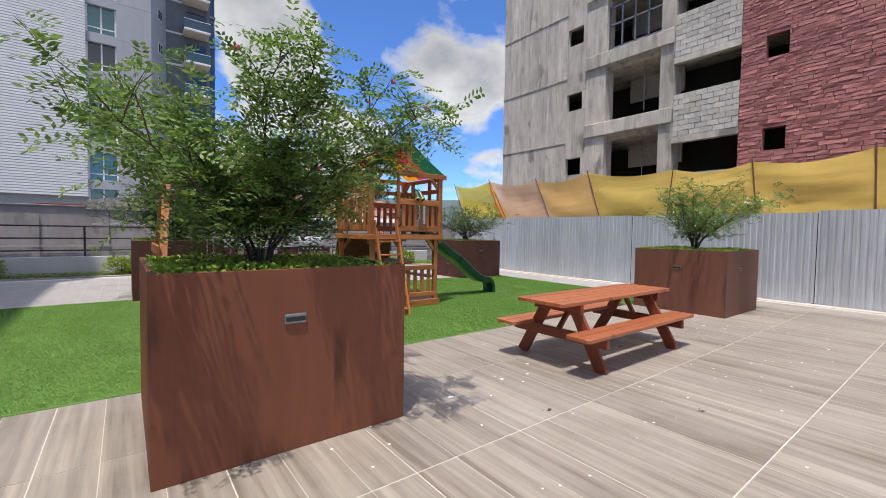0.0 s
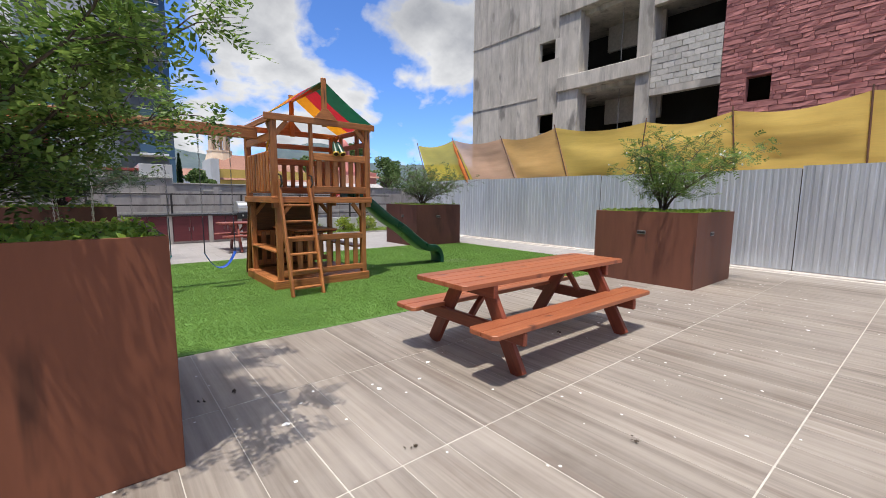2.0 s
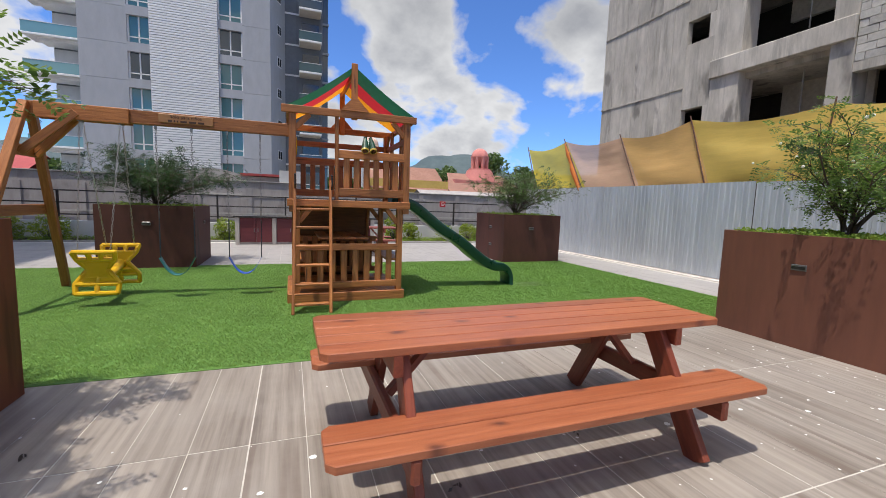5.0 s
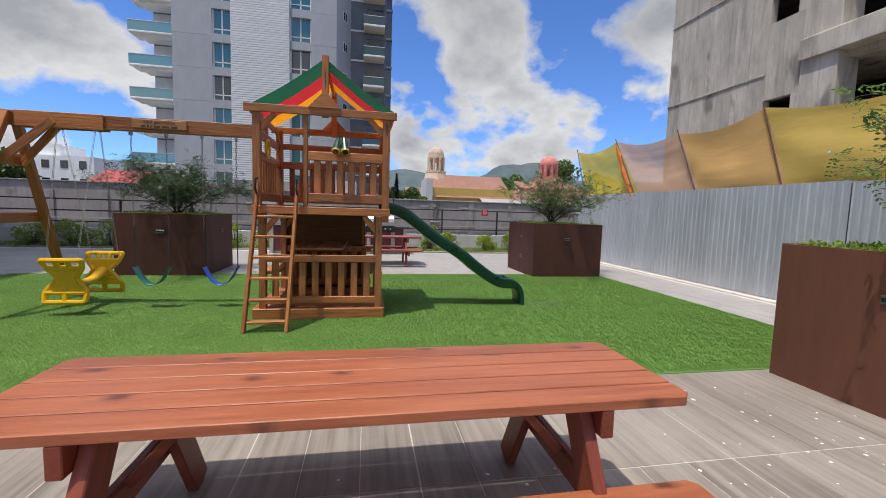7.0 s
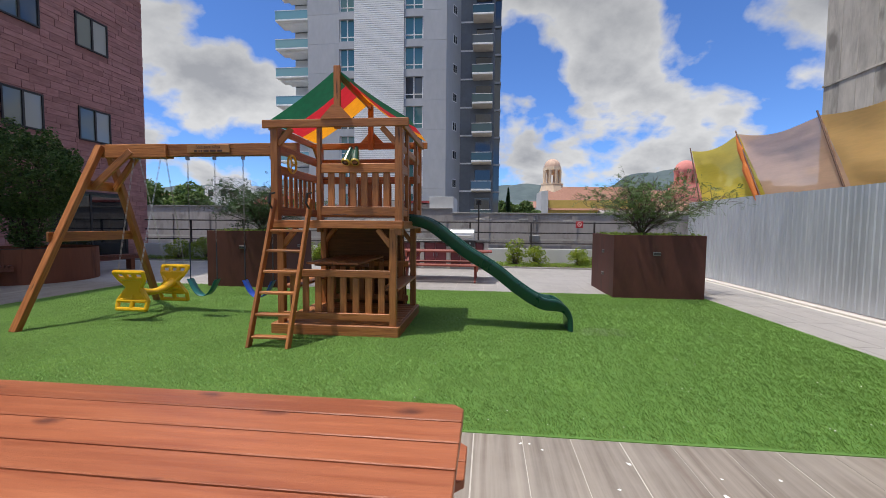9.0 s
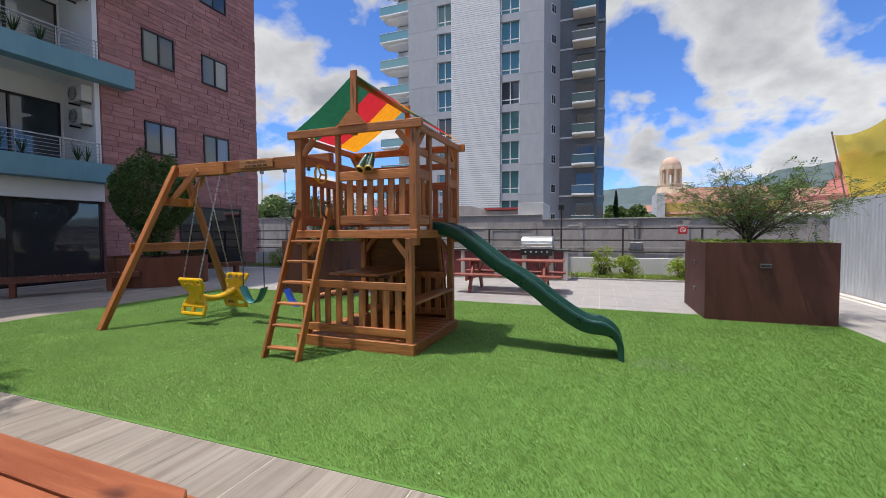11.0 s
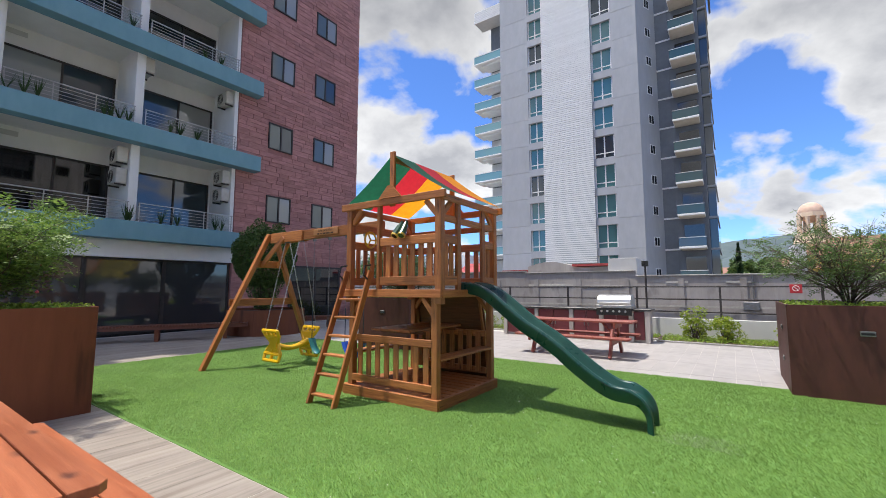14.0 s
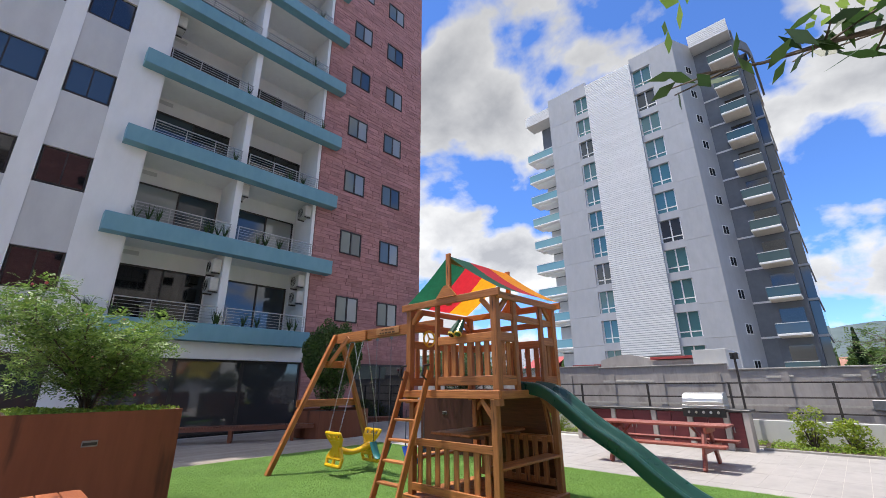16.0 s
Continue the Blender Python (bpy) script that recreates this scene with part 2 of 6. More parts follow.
M["bench_wood"] = mat("bench_wood", (0.14, 0.045, 0.028), (0.24, 0.085, 0.05), 9, 0.5, 0.2, 0, (5, 0.5, 5), 0.2)
TILE = ((0.160, 0.132, 0.111), (0.385, 0.336, 0.292), 2.5, 0.55, 0.06, 0, (6.0, 0.2, 1), 0.08, 0.5, (0.19, 0.15, 0.125), 0.3, 1.4, 10)
M["tile"] = dust(mat("travertine_plank", *TILE), (0.425, 0.385, 0.349))
M["grout"] = mat("grout", (0.47, 0.44, 0.40), (0.58, 0.55, 0.50), 12, 0.8, 0.1)
M["turf"] = mat("turf_base", (0.085, 0.19, 0.033), (0.12, 0.25, 0.05), 30, 0.9, 0.2, 0, (1, 1, 1), 0, 0.5)
M["concrete"] = stains(mat("raw_concrete", (0.39, 0.36, 0.315), (0.66, 0.61, 0.545), 2.4, 0.88, 0.35, 0, (1, 1, 0.4), 0.06, 0.7, (0.25, 0.23, 0.205), 0.3, 1.3, 12), (0.21, 0.195, 0.175))
M["block"] = mat("concrete_block", (0.42, 0.40, 0.37), (0.60, 0.575, 0.53), 9, 0.9, 0.3, 0, (1, 1, 1), 0.14)
M["mortar"] = mat("mortar", (0.22, 0.21, 0.2), (0.34, 0.33, 0.31), 6, 0.9, 0.3)
M["redbrick"] = mat("split_face_red", (0.28, 0.108, 0.103), (0.50, 0.205, 0.19), 4, 0.8, 0.5, 0, (1, 0.6, 3), 0.3, 0.4)
M["redbrick_bed"] = mat("red_mortar", (0.23, 0.094, 0.09), (0.36, 0.145, 0.137), 6, 0.85, 0.4)
M["plum_bed"] = mat("plum_mortar", (0.31, 0.145, 0.135), (0.42, 0.205, 0.19), 6, 0.85, 0.3)
M["white"] = mat("white_render", (0.81, 0.81, 0.80), (0.88, 0.88, 0.87), 2.5, 0.75, 0.06, 0, (1, 1, 0.4), 0.03)
M["ltgrey"] = mat("pale_grey_render", (0.39, 0.40, 0.42), (0.455, 0.465, 0.485), 2, 0.75, 0.05, 0, (1, 1, 0.4), 0.03)
M["panelgrey"] = mat("grey_panel", (0.56, 0.56, 0.56), (0.65, 0.65, 0.64), 2, 0.75, 0.05, 0, (1, 1, 0.4), 0.03)
M["dkgrey"] = mat("slate_render", (0.13, 0.145, 0.165), (0.17, 0.185, 0.205), 2, 0.75, 0.05)
M["blueslab"] = mat("teal_slab_paint", (0.15, 0.325, 0.395), (0.195, 0.385, 0.455), 3, 0.6, 0.05, 0, (1, 1, 0.4), 0.03)
M["galv"] = mat("galvanised_sheet", (0.47, 0.495, 0.535), (0.65, 0.68, 0.72), 3, 0.45, 0.05, 0.45, (4, 4, 0.35), 0.08, 0.7)
M["darkmetal"] = mat("dark_steel", (0.03, 0.027, 0.027), (0.06, 0.052, 0.05), 8, 0.5, 0.05, 0.3)
M["alu"] = mat("brushed_steel", (0.48, 0.48, 0.47), (0.62, 0.62, 0.6), 10, 0.46, 0.05, 0.9, (0.4, 6, 6))
M["dullalu"] = mat("grey_aluminium", (0.20, 0.20, 0.2), (0.30, 0.30, 0.3), 10, 0.4, 0.05, 0.7)
M["granite"] = mat("dark_granite", (0.03, 0.03, 0.032), (0.07, 0.068, 0.07), 40, 0.3, 0.02)
M["cabinet"] = mat("oxblood_door", (0.11, 0.02, 0.026), (0.16, 0.032, 0.038), 4, 0.4, 0.05, 0, (0.4, 4, 4))
M["slide"] = mat("green_plastic", (0.005, 0.05, 0.038), (0.009, 0.068, 0.05), 5, 0.3, 0.03, 0, (1, 1, 1), 0, 0.4, None, 0, 9, 4, 0.2)
M["yellow"] = mat("yellow_plastic", (0.75, 0.42, 0.008), (0.86, 0.50, 0.015), 5, 0.35, 0.02, 0, (1, 1, 1), 0.03)
M["tealbelt"] = mat("teal_rubber", (0.015, 0.13, 0.13), (0.02, 0.17, 0.17), 6, 0.45, 0.03)
M["bluebelt"] = mat("blue_rubber", (0.015, 0.07, 0.42), (0.02, 0.10, 0.52), 6, 0.45, 0.03)
M["sleeve"] = mat("dark_sleeve", (0.02, 0.03, 0.045), (0.035, 0.05, 0.07), 8, 0.5, 0.02)
M["tgreen"] = mat("tarp_green", (0.012, 0.10, 0.055), (0.02, 0.15, 0.08), 14, 0.5, 0.1)
M["tred"] = mat("tarp_red", (0.62, 0.02, 0.04), (0.75, 0.035, 0.055), 14, 0.5, 0.1)
M["tyellow"] = mat("tarp_yellow", (0.80, 0.30, 0.01), (0.92, 0.40, 0.02), 14, 0.5, 0.1)
M["soil"] = mat("soil", (0.035, 0.024, 0.016), (0.075, 0.05, 0.032), 18, 0.95, 0.6)
M["petal"] = mat("white_petal", (0.75, 0.75, 0.68), (0.85, 0.85, 0.78), 9, 0.6, 0)
M["footing"] = mat("dusty_footing", (0.46, 0.42, 0.385), (0.60, 0.555, 0.515), 5, 0.85, 0.2)
M["bark"] = mat("bark", (0.045, 0.034, 0.026), (0.11, 0.085, 0.065), 14, 0.9, 0.5, 0, (1, 1, 0.4))
M["leaf"] = leafmat("leaf", (0.06, 0.135, 0.025), (0.25, 0.37, 0.085))
M["leaf_dark"] = leafmat("dark_leaf", (0.02, 0.05, 0.015), (0.06, 0.12, 0.035))
M["topiary"] = leafmat("topiary_leaf", (0.05, 0.105, 0.028), (0.16, 0.25, 0.07))
M["leaf_lime"] = leafmat("lime_leaf", (0.14, 0.24, 0.025), (0.40, 0.46, 0.05))
M["cover_leaf"] = leafmat("cover_leaf", (0.16, 0.30, 0.03), (0.36, 0.48, 0.07))
M["far_leaf"] = leafmat("far_leaf", (0.06, 0.12, 0.033), (0.17, 0.25, 0.07))
M["blossom"] = mat("pink_blossom", (0.55, 0.08, 0.12), (0.7, 0.15, 0.2), 9, 0.6, 0)
M["blade"] = leafmat("turf_blade", (0.172, 0.312, 0.067), (0.275, 0.44, 0.115), 0.7, 0.10)
M["blade_pale"] = leafmat("pale_turf_blade", (0.30, 0.40, 0.20), (0.42, 0.52, 0.30), 0.7)
M["glass_dark"] = glassy("dark_glass", (0.012, 0.014, 0.016), 0.03, 0.9)
M["lobby_glass"] = glassy("lobby_glass", (0.045, 0.048, 0.05), 0.04, 0.9)
M["glass_teal"] = glassy("teal_glass", (0.09, 0.23, 0.23), 0.06, 0.9)
M["glass_grey"] = glassy("grey_glass", (0.32, 0.34, 0.33), 0.05, 0.9)
M["glass_green"] = glassy("green_grey_glass", (0.13, 0.16, 0.15), 0.05, 0.9)
M["guard_glass"] = glassy("pale_guard_glass", (0.05, 0.10, 0.11), 0.05, 0.5)
M["teal_guard"] = glassy("teal_guard_glass", (0.20, 0.40, 0.43), 0.08, 0.7)
M["railsteel"] = mat("rail_steel", (0.40, 0.40, 0.4), (0.52, 0.52, 0.52), 10, 0.4, 0.02, 0.3)
M["soffit"] = mat("beige_soffit", (0.62, 0.56, 0.48), (0.72, 0.66, 0.58), 2, 0.8, 0.04)
M["peach"] = mat("peach_plaster", (0.66, 0.45, 0.34), (0.76, 0.54, 0.42), 2, 0.8, 0.05)
M["glass_blue"] = glassy("blue_glass", (0.045, 0.065, 0.08), 0.05, 0.9)
M["black"] = mat("black_plastic", (0.012, 0.012, 0.012), (0.025, 0.025, 0.025), 8, 0.4, 0.03)
# near-black colour stands in for the shade inside rooms
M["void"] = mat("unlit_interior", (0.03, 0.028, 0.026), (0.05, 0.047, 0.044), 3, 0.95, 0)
M["gold"] = mat("gold_plastic", (0.55, 0.36, 0.05), (0.66, 0.45, 0.08), 8, 0.35, 0.02)
M["bingreen"] = mat("dark_green_plastic", (0.012, 0.05, 0.03), (0.02, 0.075, 0.045), 8, 0.3, 0.02)
M["acwhite"] = mat("ac_casing", (0.56, 0.54, 0.49), (0.66, 0.64, 0.59), 8, 0.5, 0.03)
M["signred"] = mat("sign_red", (0.42, 0.02, 0.03), (0.5, 0.03, 0.04), 8, 0.5, 0.02)
M["plaque"] = mat("plaque_wood", (0.36, 0.16, 0.06), (0.46, 0.22, 0.085), 9, 0.5, 0.1, 0, (0.4, 5, 5))
M["ink"] = mat("carved_ink", (0.06, 0.025, 0.012), (0.08, 0.035, 0.018), 9, 0.6, 0)
M["cream"] = mat("cream_plaster", (0.62, 0.47, 0.34), (0.72, 0.57, 0.43), 2, 0.8, 0.05)
M["pink"] = mat("coral_plaster", (0.55, 0.19, 0.16), (0.64, 0.25, 0.21), 2, 0.8, 0.05)
M["ochre"] = mat("ochre_plaster", (0.62, 0.42, 0.10), (0.72, 0.50, 0.14), 2, 0.8, 0.05)
M["rooftile"] = mat("clay_roof", (0.28, 0.14, 0.10), (0.40, 0.21, 0.15), 3, 0.85, 0.3)
M["redroof"] = mat("red_sheet_roof", (0.36, 0.05, 0.05), (0.46, 0.085, 0.08), 3, 0.6, 0.1)
M["oldwall"] = stains(mat("old_rendered_wall", (0.34, 0.31, 0.295), (0.49, 0.455, 0.435), 2.2, 0.9, 0.25, 0, (1, 1, 0.5), 0.05, 0.8, (0.30, 0.275, 0.26), 0.4, 1.6), (0.36, 0.325, 0.305), 2.2)
M["backtile"] = dust(mat("grey_paver", (0.29, 0.272, 0.265), (0.40, 0.375, 0.365), 4, 0.6, 0.05, 0, (1, 0.6, 1), 0.05, 0.6, None, 0, 9, 8, 0, False), (0.43, 0.405, 0.39), 1.3, 0.5)
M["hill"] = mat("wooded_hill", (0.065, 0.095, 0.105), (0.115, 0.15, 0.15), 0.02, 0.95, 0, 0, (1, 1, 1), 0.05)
M["asphalt"] = mat("asphalt", (0.04, 0.04, 0.042), (0.065, 0.064, 0.064), 20, 0.9, 0.2)
M["earth"] = mat("city_ground", (0.10, 0.095, 0.085), (0.17, 0.16, 0.14), 0.4, 0.95, 0.1)


def netmat(name, colour, clear=0.06):
    m = mat(name, tuple(0.9 * v for v in colour), colour, 7, 0.7, 0.12, 0, (1, 0.5, 4), 0.05)
    nt = m.node_tree
    bs = nt.nodes["Principled BSDF"]
    tr = nt.nodes.new("ShaderNodeBsdfTranslucent")
    nt.links.new(bs.inputs["Base Color"].links[0].from_socket, tr.inputs[0])
    cl = nt.nodes.new("ShaderNodeBsdfTransparent")
    cl.inputs[0].default_value = (*(min(1.0, 0.35 + 0.65 * v) for v in colour), 1)
    m1, m2 = nt.nodes.new("ShaderNodeMixShader"), nt.nodes.new("ShaderNodeMixShader")
    m1.inputs[0].default_value, m2.inputs[0].default_value = 0.38, clear
    nt.links.new(bs.outputs[0], m1.inputs[1])
    nt.links.new(tr.outputs[0], m1.inputs[2])
    nt.links.new(m1.outputs[0], m2.inputs[1])
    nt.links.new(cl.outputs[0], m2.inputs[2])
    nt.links.new(m2.outputs[0], nt.nodes["Material Output"].inputs[0])
    return m


def tarpmat(m):
    """Thin coated cloth: light from above glows through."""
    nt = m.node_tree
    bs = nt.nodes["Principled BSDF"]
    tr = nt.nodes.new("ShaderNodeBsdfTranslucent")
    nt.links.new(bs.inputs["Base Color"].links[0].from_socket, tr.inputs[0])
    mx = nt.nodes.new("ShaderNodeMixShader")
    mx.inputs[0].default_value = 0.5
    nt.links.new(bs.outputs[0], mx.inputs[1])
    nt.links.new(tr.outputs[0], mx.inputs[2])
    nt.links.new(mx.outputs[0], nt.nodes["Material Output"].inputs[0])


for k in ("tgreen", "tred", "tyellow"):
    tarpmat(M[k])
M["net_orange"] = netmat("net_orange", (0.98, 0.60, 0.22), 0.16)
M["net_red"] = netmat("net_red", (0.85, 0.27, 0.06), 0.0)
M["net_amber"] = netmat("net_amber", (0.98, 0.70, 0.18), 0.08)
M["net_yellow"] = netmat("net_yellow", (0.93, 0.74, 0.10), 0.14)
M["net_pale"] = netmat("net_pale", (0.97, 0.62, 0.42), 0.2)

# ---- building blocks ----


def mesh_of(name, bm, material, smooth=False):
    me = bpy.data.meshes.new(name)
    bm.to_mesh(me)
    bm.free()
    if material is not None:
        me.materials.append(material)
    if smooth:
        for p in me.polygons:
            p.use_smooth = True
    return me


def part(name, bm, material, parent, label="", at=None, smooth=False):
    """Links a bmesh as one mesh object under a thing or a part; at: its local pose."""
    ob = new(name, mesh_of(name, bm, material, smooth))
    ob.parent = parent
    if at is not None:
        ob.matrix_basis = at
    return tagged(ob, label)


def thing(name, at, label, category, group="", kind=""):
    ob = new(name)
    ob.empty_display_size = 0.1
    ob.matrix_basis = at if isinstance(at, Matrix) else Matrix.Translation(at)
    return tagged(ob, label, category, group, kind)


def box(bm, x0, x1, y0, y1, z0, z1, bevel=0.0, seg=1):
    r = bmesh.ops.create_cube(bm, size=1.0, matrix=Matrix.LocRotScale(((x0 + x1) / 2, (y0 + y1) / 2, (z0 + z1) / 2), None, (abs(x1 - x0), abs(y1 - y0), abs(z1 - z0))))
    if bevel > 0:
        es = list({e for v in r["verts"] for e in v.link_edges})
        bmesh.ops.bevel(bm, geom=es, offset=bevel, segments=seg, affect="EDGES", profile=0.6)
    return bm


def boxes(*rows, bevel=0.0):
    bm = bmesh.new()
    for r in rows:
        box(bm, *r, bevel=bevel)
    return bm


def cyl(bm, p0, p1, r0, r1=None, n=10, caps=True):
    p0, p1 = Vector(p0), Vector(p1)
    d = p1 - p0
    m = Matrix.Translation((p0 + p1) / 2) @ d.to_track_quat("Z", "Y").to_matrix().to_4x4()
    bmesh.ops.create_cone(bm, cap_ends=caps, segments=n, radius1=r0, radius2=r0 if r1 is None else r1, depth=d.length, matrix=m)
    return bm


def tube(bm, pts, r, n=8):
    for a, b in zip(pts[:-1], pts[1:]):
        cyl(bm, a, b, r, n=n)
    return bm


def board(name, p0, p1, w, h, material, parent, label="", up=(0, 0, 1), bevel=0.006, chamfer=0.0, cut=(1, 1)):
    """A plank from p0 to p1 in its parent's space, w wide and h thick across; its own x axis runs along the grain."""
    p0, p1 = Vector(p0), Vector(p1)
    x = (p1 - p0).normalized()
    y = Vector(up).cross(x).normalized()
    z = x.cross(y)
    m = Matrix((x, y, z)).transposed().to_4x4()
    m.translation = (p0 + p1) / 2
    l = (p1 - p0).length
    bm = bmesh.new()
    if chamfer > 0:
        a, b, k = l / 2, w / 2, chamfer
        o = [(-a + k, -b), (a - k, -b), (a, -b + k)] if cut[0] else [(-a, -b), (a, -b)]
        o += [(a, b - k), (a - k, b), (-a + k, b), (-a, b - k)] if cut[1] else [(a, b), (-a, b)]
        o += [(-a, -b + k)] if cut[0] else []
        f = bm.faces.new([bm.verts.new((u, v, -h / 2)) for u, v in o])
        g = bmesh.ops.extrude_face_region(bm, geom=[f])
        bmesh.ops.translate(bm, vec=(0, 0, h), verts=[v for v in g["geom"] if isinstance(v, bmesh.types.BMVert)])
        bmesh.ops.recalc_face_normals(bm, faces=bm.faces)
        if bevel:
            bmesh.ops.bevel(bm, geom=list(bm.edges), offset=bevel, segments=1, affect="EDGES")
    else:
        box(bm, -l / 2, l / 2, -w / 2, w / 2, -h / 2, h / 2, bevel)
    return part(name, bm, material, parent, label, m)


def raw(name, verts, faces, material, parent=None, at=None, smooth=False):
    me = bpy.data.meshes.new(name)
    me.from_pydata([tuple(v) for v in verts], [], faces)
    me.materials.append(material)
    if smooth:
        for p in me.polygons:
            p.use_smooth = True
    ob = new(name, me)
    ob.parent = parent
    if at is not None:
        ob.matrix_basis = at
    return ob


def tri_cloud(name, verts, n_per, material, parent=None):
    """Many loose faces of n_per corners each from one array of places."""
    n = len(verts) // n_per
    me = bpy.data.meshes.new(name)
    me.vertices.add(len(verts))
    me.vertices.foreach_set("co", np.asarray(verts, dtype=np.float32).ravel())
    me.loops.add(len(verts))
    me.loops.foreach_set("vertex_index", np.arange(len(verts), dtype=np.int32))
    me.polygons.add(n)
    me.polygons.foreach_set("loop_start", np.arange(0, n * n_per, n_per, dtype=np.int32))
    me.polygons.foreach_set("loop_total", np.full(n, n_per, dtype=np.int32))
    me.update(calc_edges=True)
    me.validate()
    me.materials.append(material)
    ob = new(name, me)
    ob.parent = parent
    return ob


def structure(name, bm, material, label, category):
    ob = new(name, mesh_of(name, bm, material))
    return tagged(ob, label, category, kind="structure")


def leaf_faces(rng, centres, length, width, droop=0.3):
    """Diamond leaves at the given centres, turned at random."""
    n = len(centres)
    d = rng.normal(size=(n, 3))
    d[:, 2] = d[:, 2] * 0.6 - droop
    d /= np.linalg.norm(d, axis=1)[:, None]
    s = np.cross(d, rng.normal(size=(n, 3)))
    s /= np.linalg.norm(s, axis=1)[:, None]
    k = rng.uniform(0.7, 1.25, size=(n, 1))
    a = centres - d * length * k / 2
    b = centres + s * width * k / 2
    c = centres + d * length * k / 2
    e = centres - s * width * k / 2
    return np.stack([a, b, c, e], axis=1).reshape(-1, 3)


def pinnate(rng, bases, length, pairs, leaf, width):
    """Compound leaves: pairs of small leaflets along a drooping stalk."""
    n = len(bases)
    d = rng.normal(size=(n, 3))
    d[:, 2] = d[:, 2] * 0.55 + 0.05
    d /= np.linalg.norm(d, axis=1)[:, None]
    s = np.cross(d, np.array([0, 0, 1.0]) + rng.normal(size=(n, 3)) * 0.35)
    s /= np.linalg.norm(s, axis=1)[:, None]
    k = rng.uniform(0.7, 1.2, size=(n, 1))
    out = []
    for i in range(pairs):
        u = (i + 0.7) / pairs
        c = bases + d * length * k * u + np.array([0, 0, -0.25]) * length * k * u * u
        for sg in (-1, 1):
            a = sg * s * 0.9 + d * 0.45 + rng.normal(size=(n, 3)) * 0.14
            a /= np.linalg.norm(a, axis=1)[:, None]
            w = np.cross(a, np.cross(s, d)) + rng.normal(size=(n, 3)) * 0.2
            w /= np.linalg.norm(w, axis=1)[:, None]
            l = leaf * k * (1.0 - 0.35 * abs(u - 0.5))
            out.append(np.stack([c, c + a * l * 0.5 + w * width * k * 0.5, c + a * l, c + a * l * 0.5 - w * width * k * 0.5], axis=1))
    return np.concatenate(out, axis=0).reshape(-1, 3)

# ---- large structure ----
ground = structure("ground", boxes((-2500, 2500, -2500, 2500, -0.6, -0.25)), M["earth"], "dusty brown city ground reaching to the hills", "ground")

# bed under the paving, and the paving itself comes last in the file
bed = boxes((-7.5, 12.35, -9, 4.70, -0.25, -0.0025), (-7.5, 12.35, 10.86, 15.9, -0.25, -0.0025), (-7.5, -1.85, 4.70, 10.86, -0.25, -0.0025), (10.72, 12.35, 4.70, 10.86, -0.25, -0.0025))
pavement = structure("pavement", bed, M["grout"], "pale grout bed between wood-look travertine paving planks", "paving")
turf = structure("turf", boxes((-1.85, 10.72, 4.70, 10.86, -0.25, 0.004)), M["turf"], "bright green artificial turf carpet of the playground", "lawn")

rng = np.random.default_rng(5)


def wave_field(x, y, k, seed):
    """A smooth uneven field over the plan, about -1 to 1."""
    g = np.random.default_rng(seed)
    f = np.zeros_like(x)
    for _ in range(9):
        a, q, p = g.uniform(0, math.pi), g.uniform(0.6, 1.7) * k, g.uniform(0, 6.3)
        f += np.sin(q * (x * math.cos(a) + y * math.sin(a)) + p)
    return f / 3.2


def turf_blades(n, x0, x1, y0, y1, tall):
    """Fibres brushed one way, in uneven tufts."""
    x, y = rng.uniform(x0, x1, n), rng.uniform(y0, y1, n)
    a = rng.uniform(0, 2 * math.pi, n)
    tuft = wave_field(x, y, 34.0, 1)
    sweep = wave_field(x, y, 5.0, 2)
    w, h = rng.uniform(0.0025, 0.0052, n), rng.uniform(0.5, 1.0, n) * tall * (1 + 0.22 * tuft)
    lx = -0.012 - 0.002 * sweep - 0.008 * tuft + rng.normal(0, 0.009, n)
    ly = 0.004 + 0.002 * wave_field(x, y, 9.0, 3) + rng.normal(0, 0.009, n)
    z = np.full(n, 0.003)
    p = np.stack([np.stack([x - w * np.cos(a), y - w * np.sin(a), z], 1), np.stack([x + w * np.cos(a), y + w * np.sin(a), z], 1), np.stack([x + lx, y + ly, z + h], 1)], 1)
    return p.reshape(-1, 3)


blades = turf_blades(760000, -1.83, 10.7, 4.72, 10.84, 0.021)
tagged(tri_cloud("turf_pile", blades, 3, M["blade"]), "short bright green artificial grass fibres on the playground", "artificial grass", kind="stuff")
pale_pile = turf_blades(2600, -0.42, 0.42, -0.2, 0.2, 0.022)
pale_pile[:, 0] += 7.93
pale_pile[:, 1] += 7.62
keep = np.repeat(rng.uniform(size=2600) > np.abs(pale_pile[::3, 0] - 7.93) / 0.42, 3)
tagged(tri_cloud("worn_turf", pale_pile[keep], 3, M["blade_pale"]), "pale artificial grass at the slide's foot", "artificial grass", kind="stuff")

# planting strip, low wall and railing at the far end
strip = structure("planting_strip", boxes((6.45, 12.35, 15.95, 17.38, -0.25, 0.03), (-7.5, 6.45, 16.3, 17.38, -0.25, 0.03)), M["soil"], "soil bed along the low white wall", "planting bed")
kerb = structure("kerb", boxes((6.45, 12.35, 15.87, 15.95, -0.25, 0.05), (-7.5, 6.45, 16.22, 16.3, -0.25, 0.05), bevel=0.01), M["mortar"], "low grey concrete kerb edging the planting bed", "kerb")
structure("paving_edge", boxes((-7.5, 6.45, 15.9, 16.22, -0.25, -0.002)), M["block"], "grey concrete paving margin", "paving")
structure("wall_low", boxes((-12, 12.35, 17.38, 17.53, -0.25, 0.58), bevel=0.01), M["panelgrey"], "low pale grey rendered parapet wall below the railing", "wall")

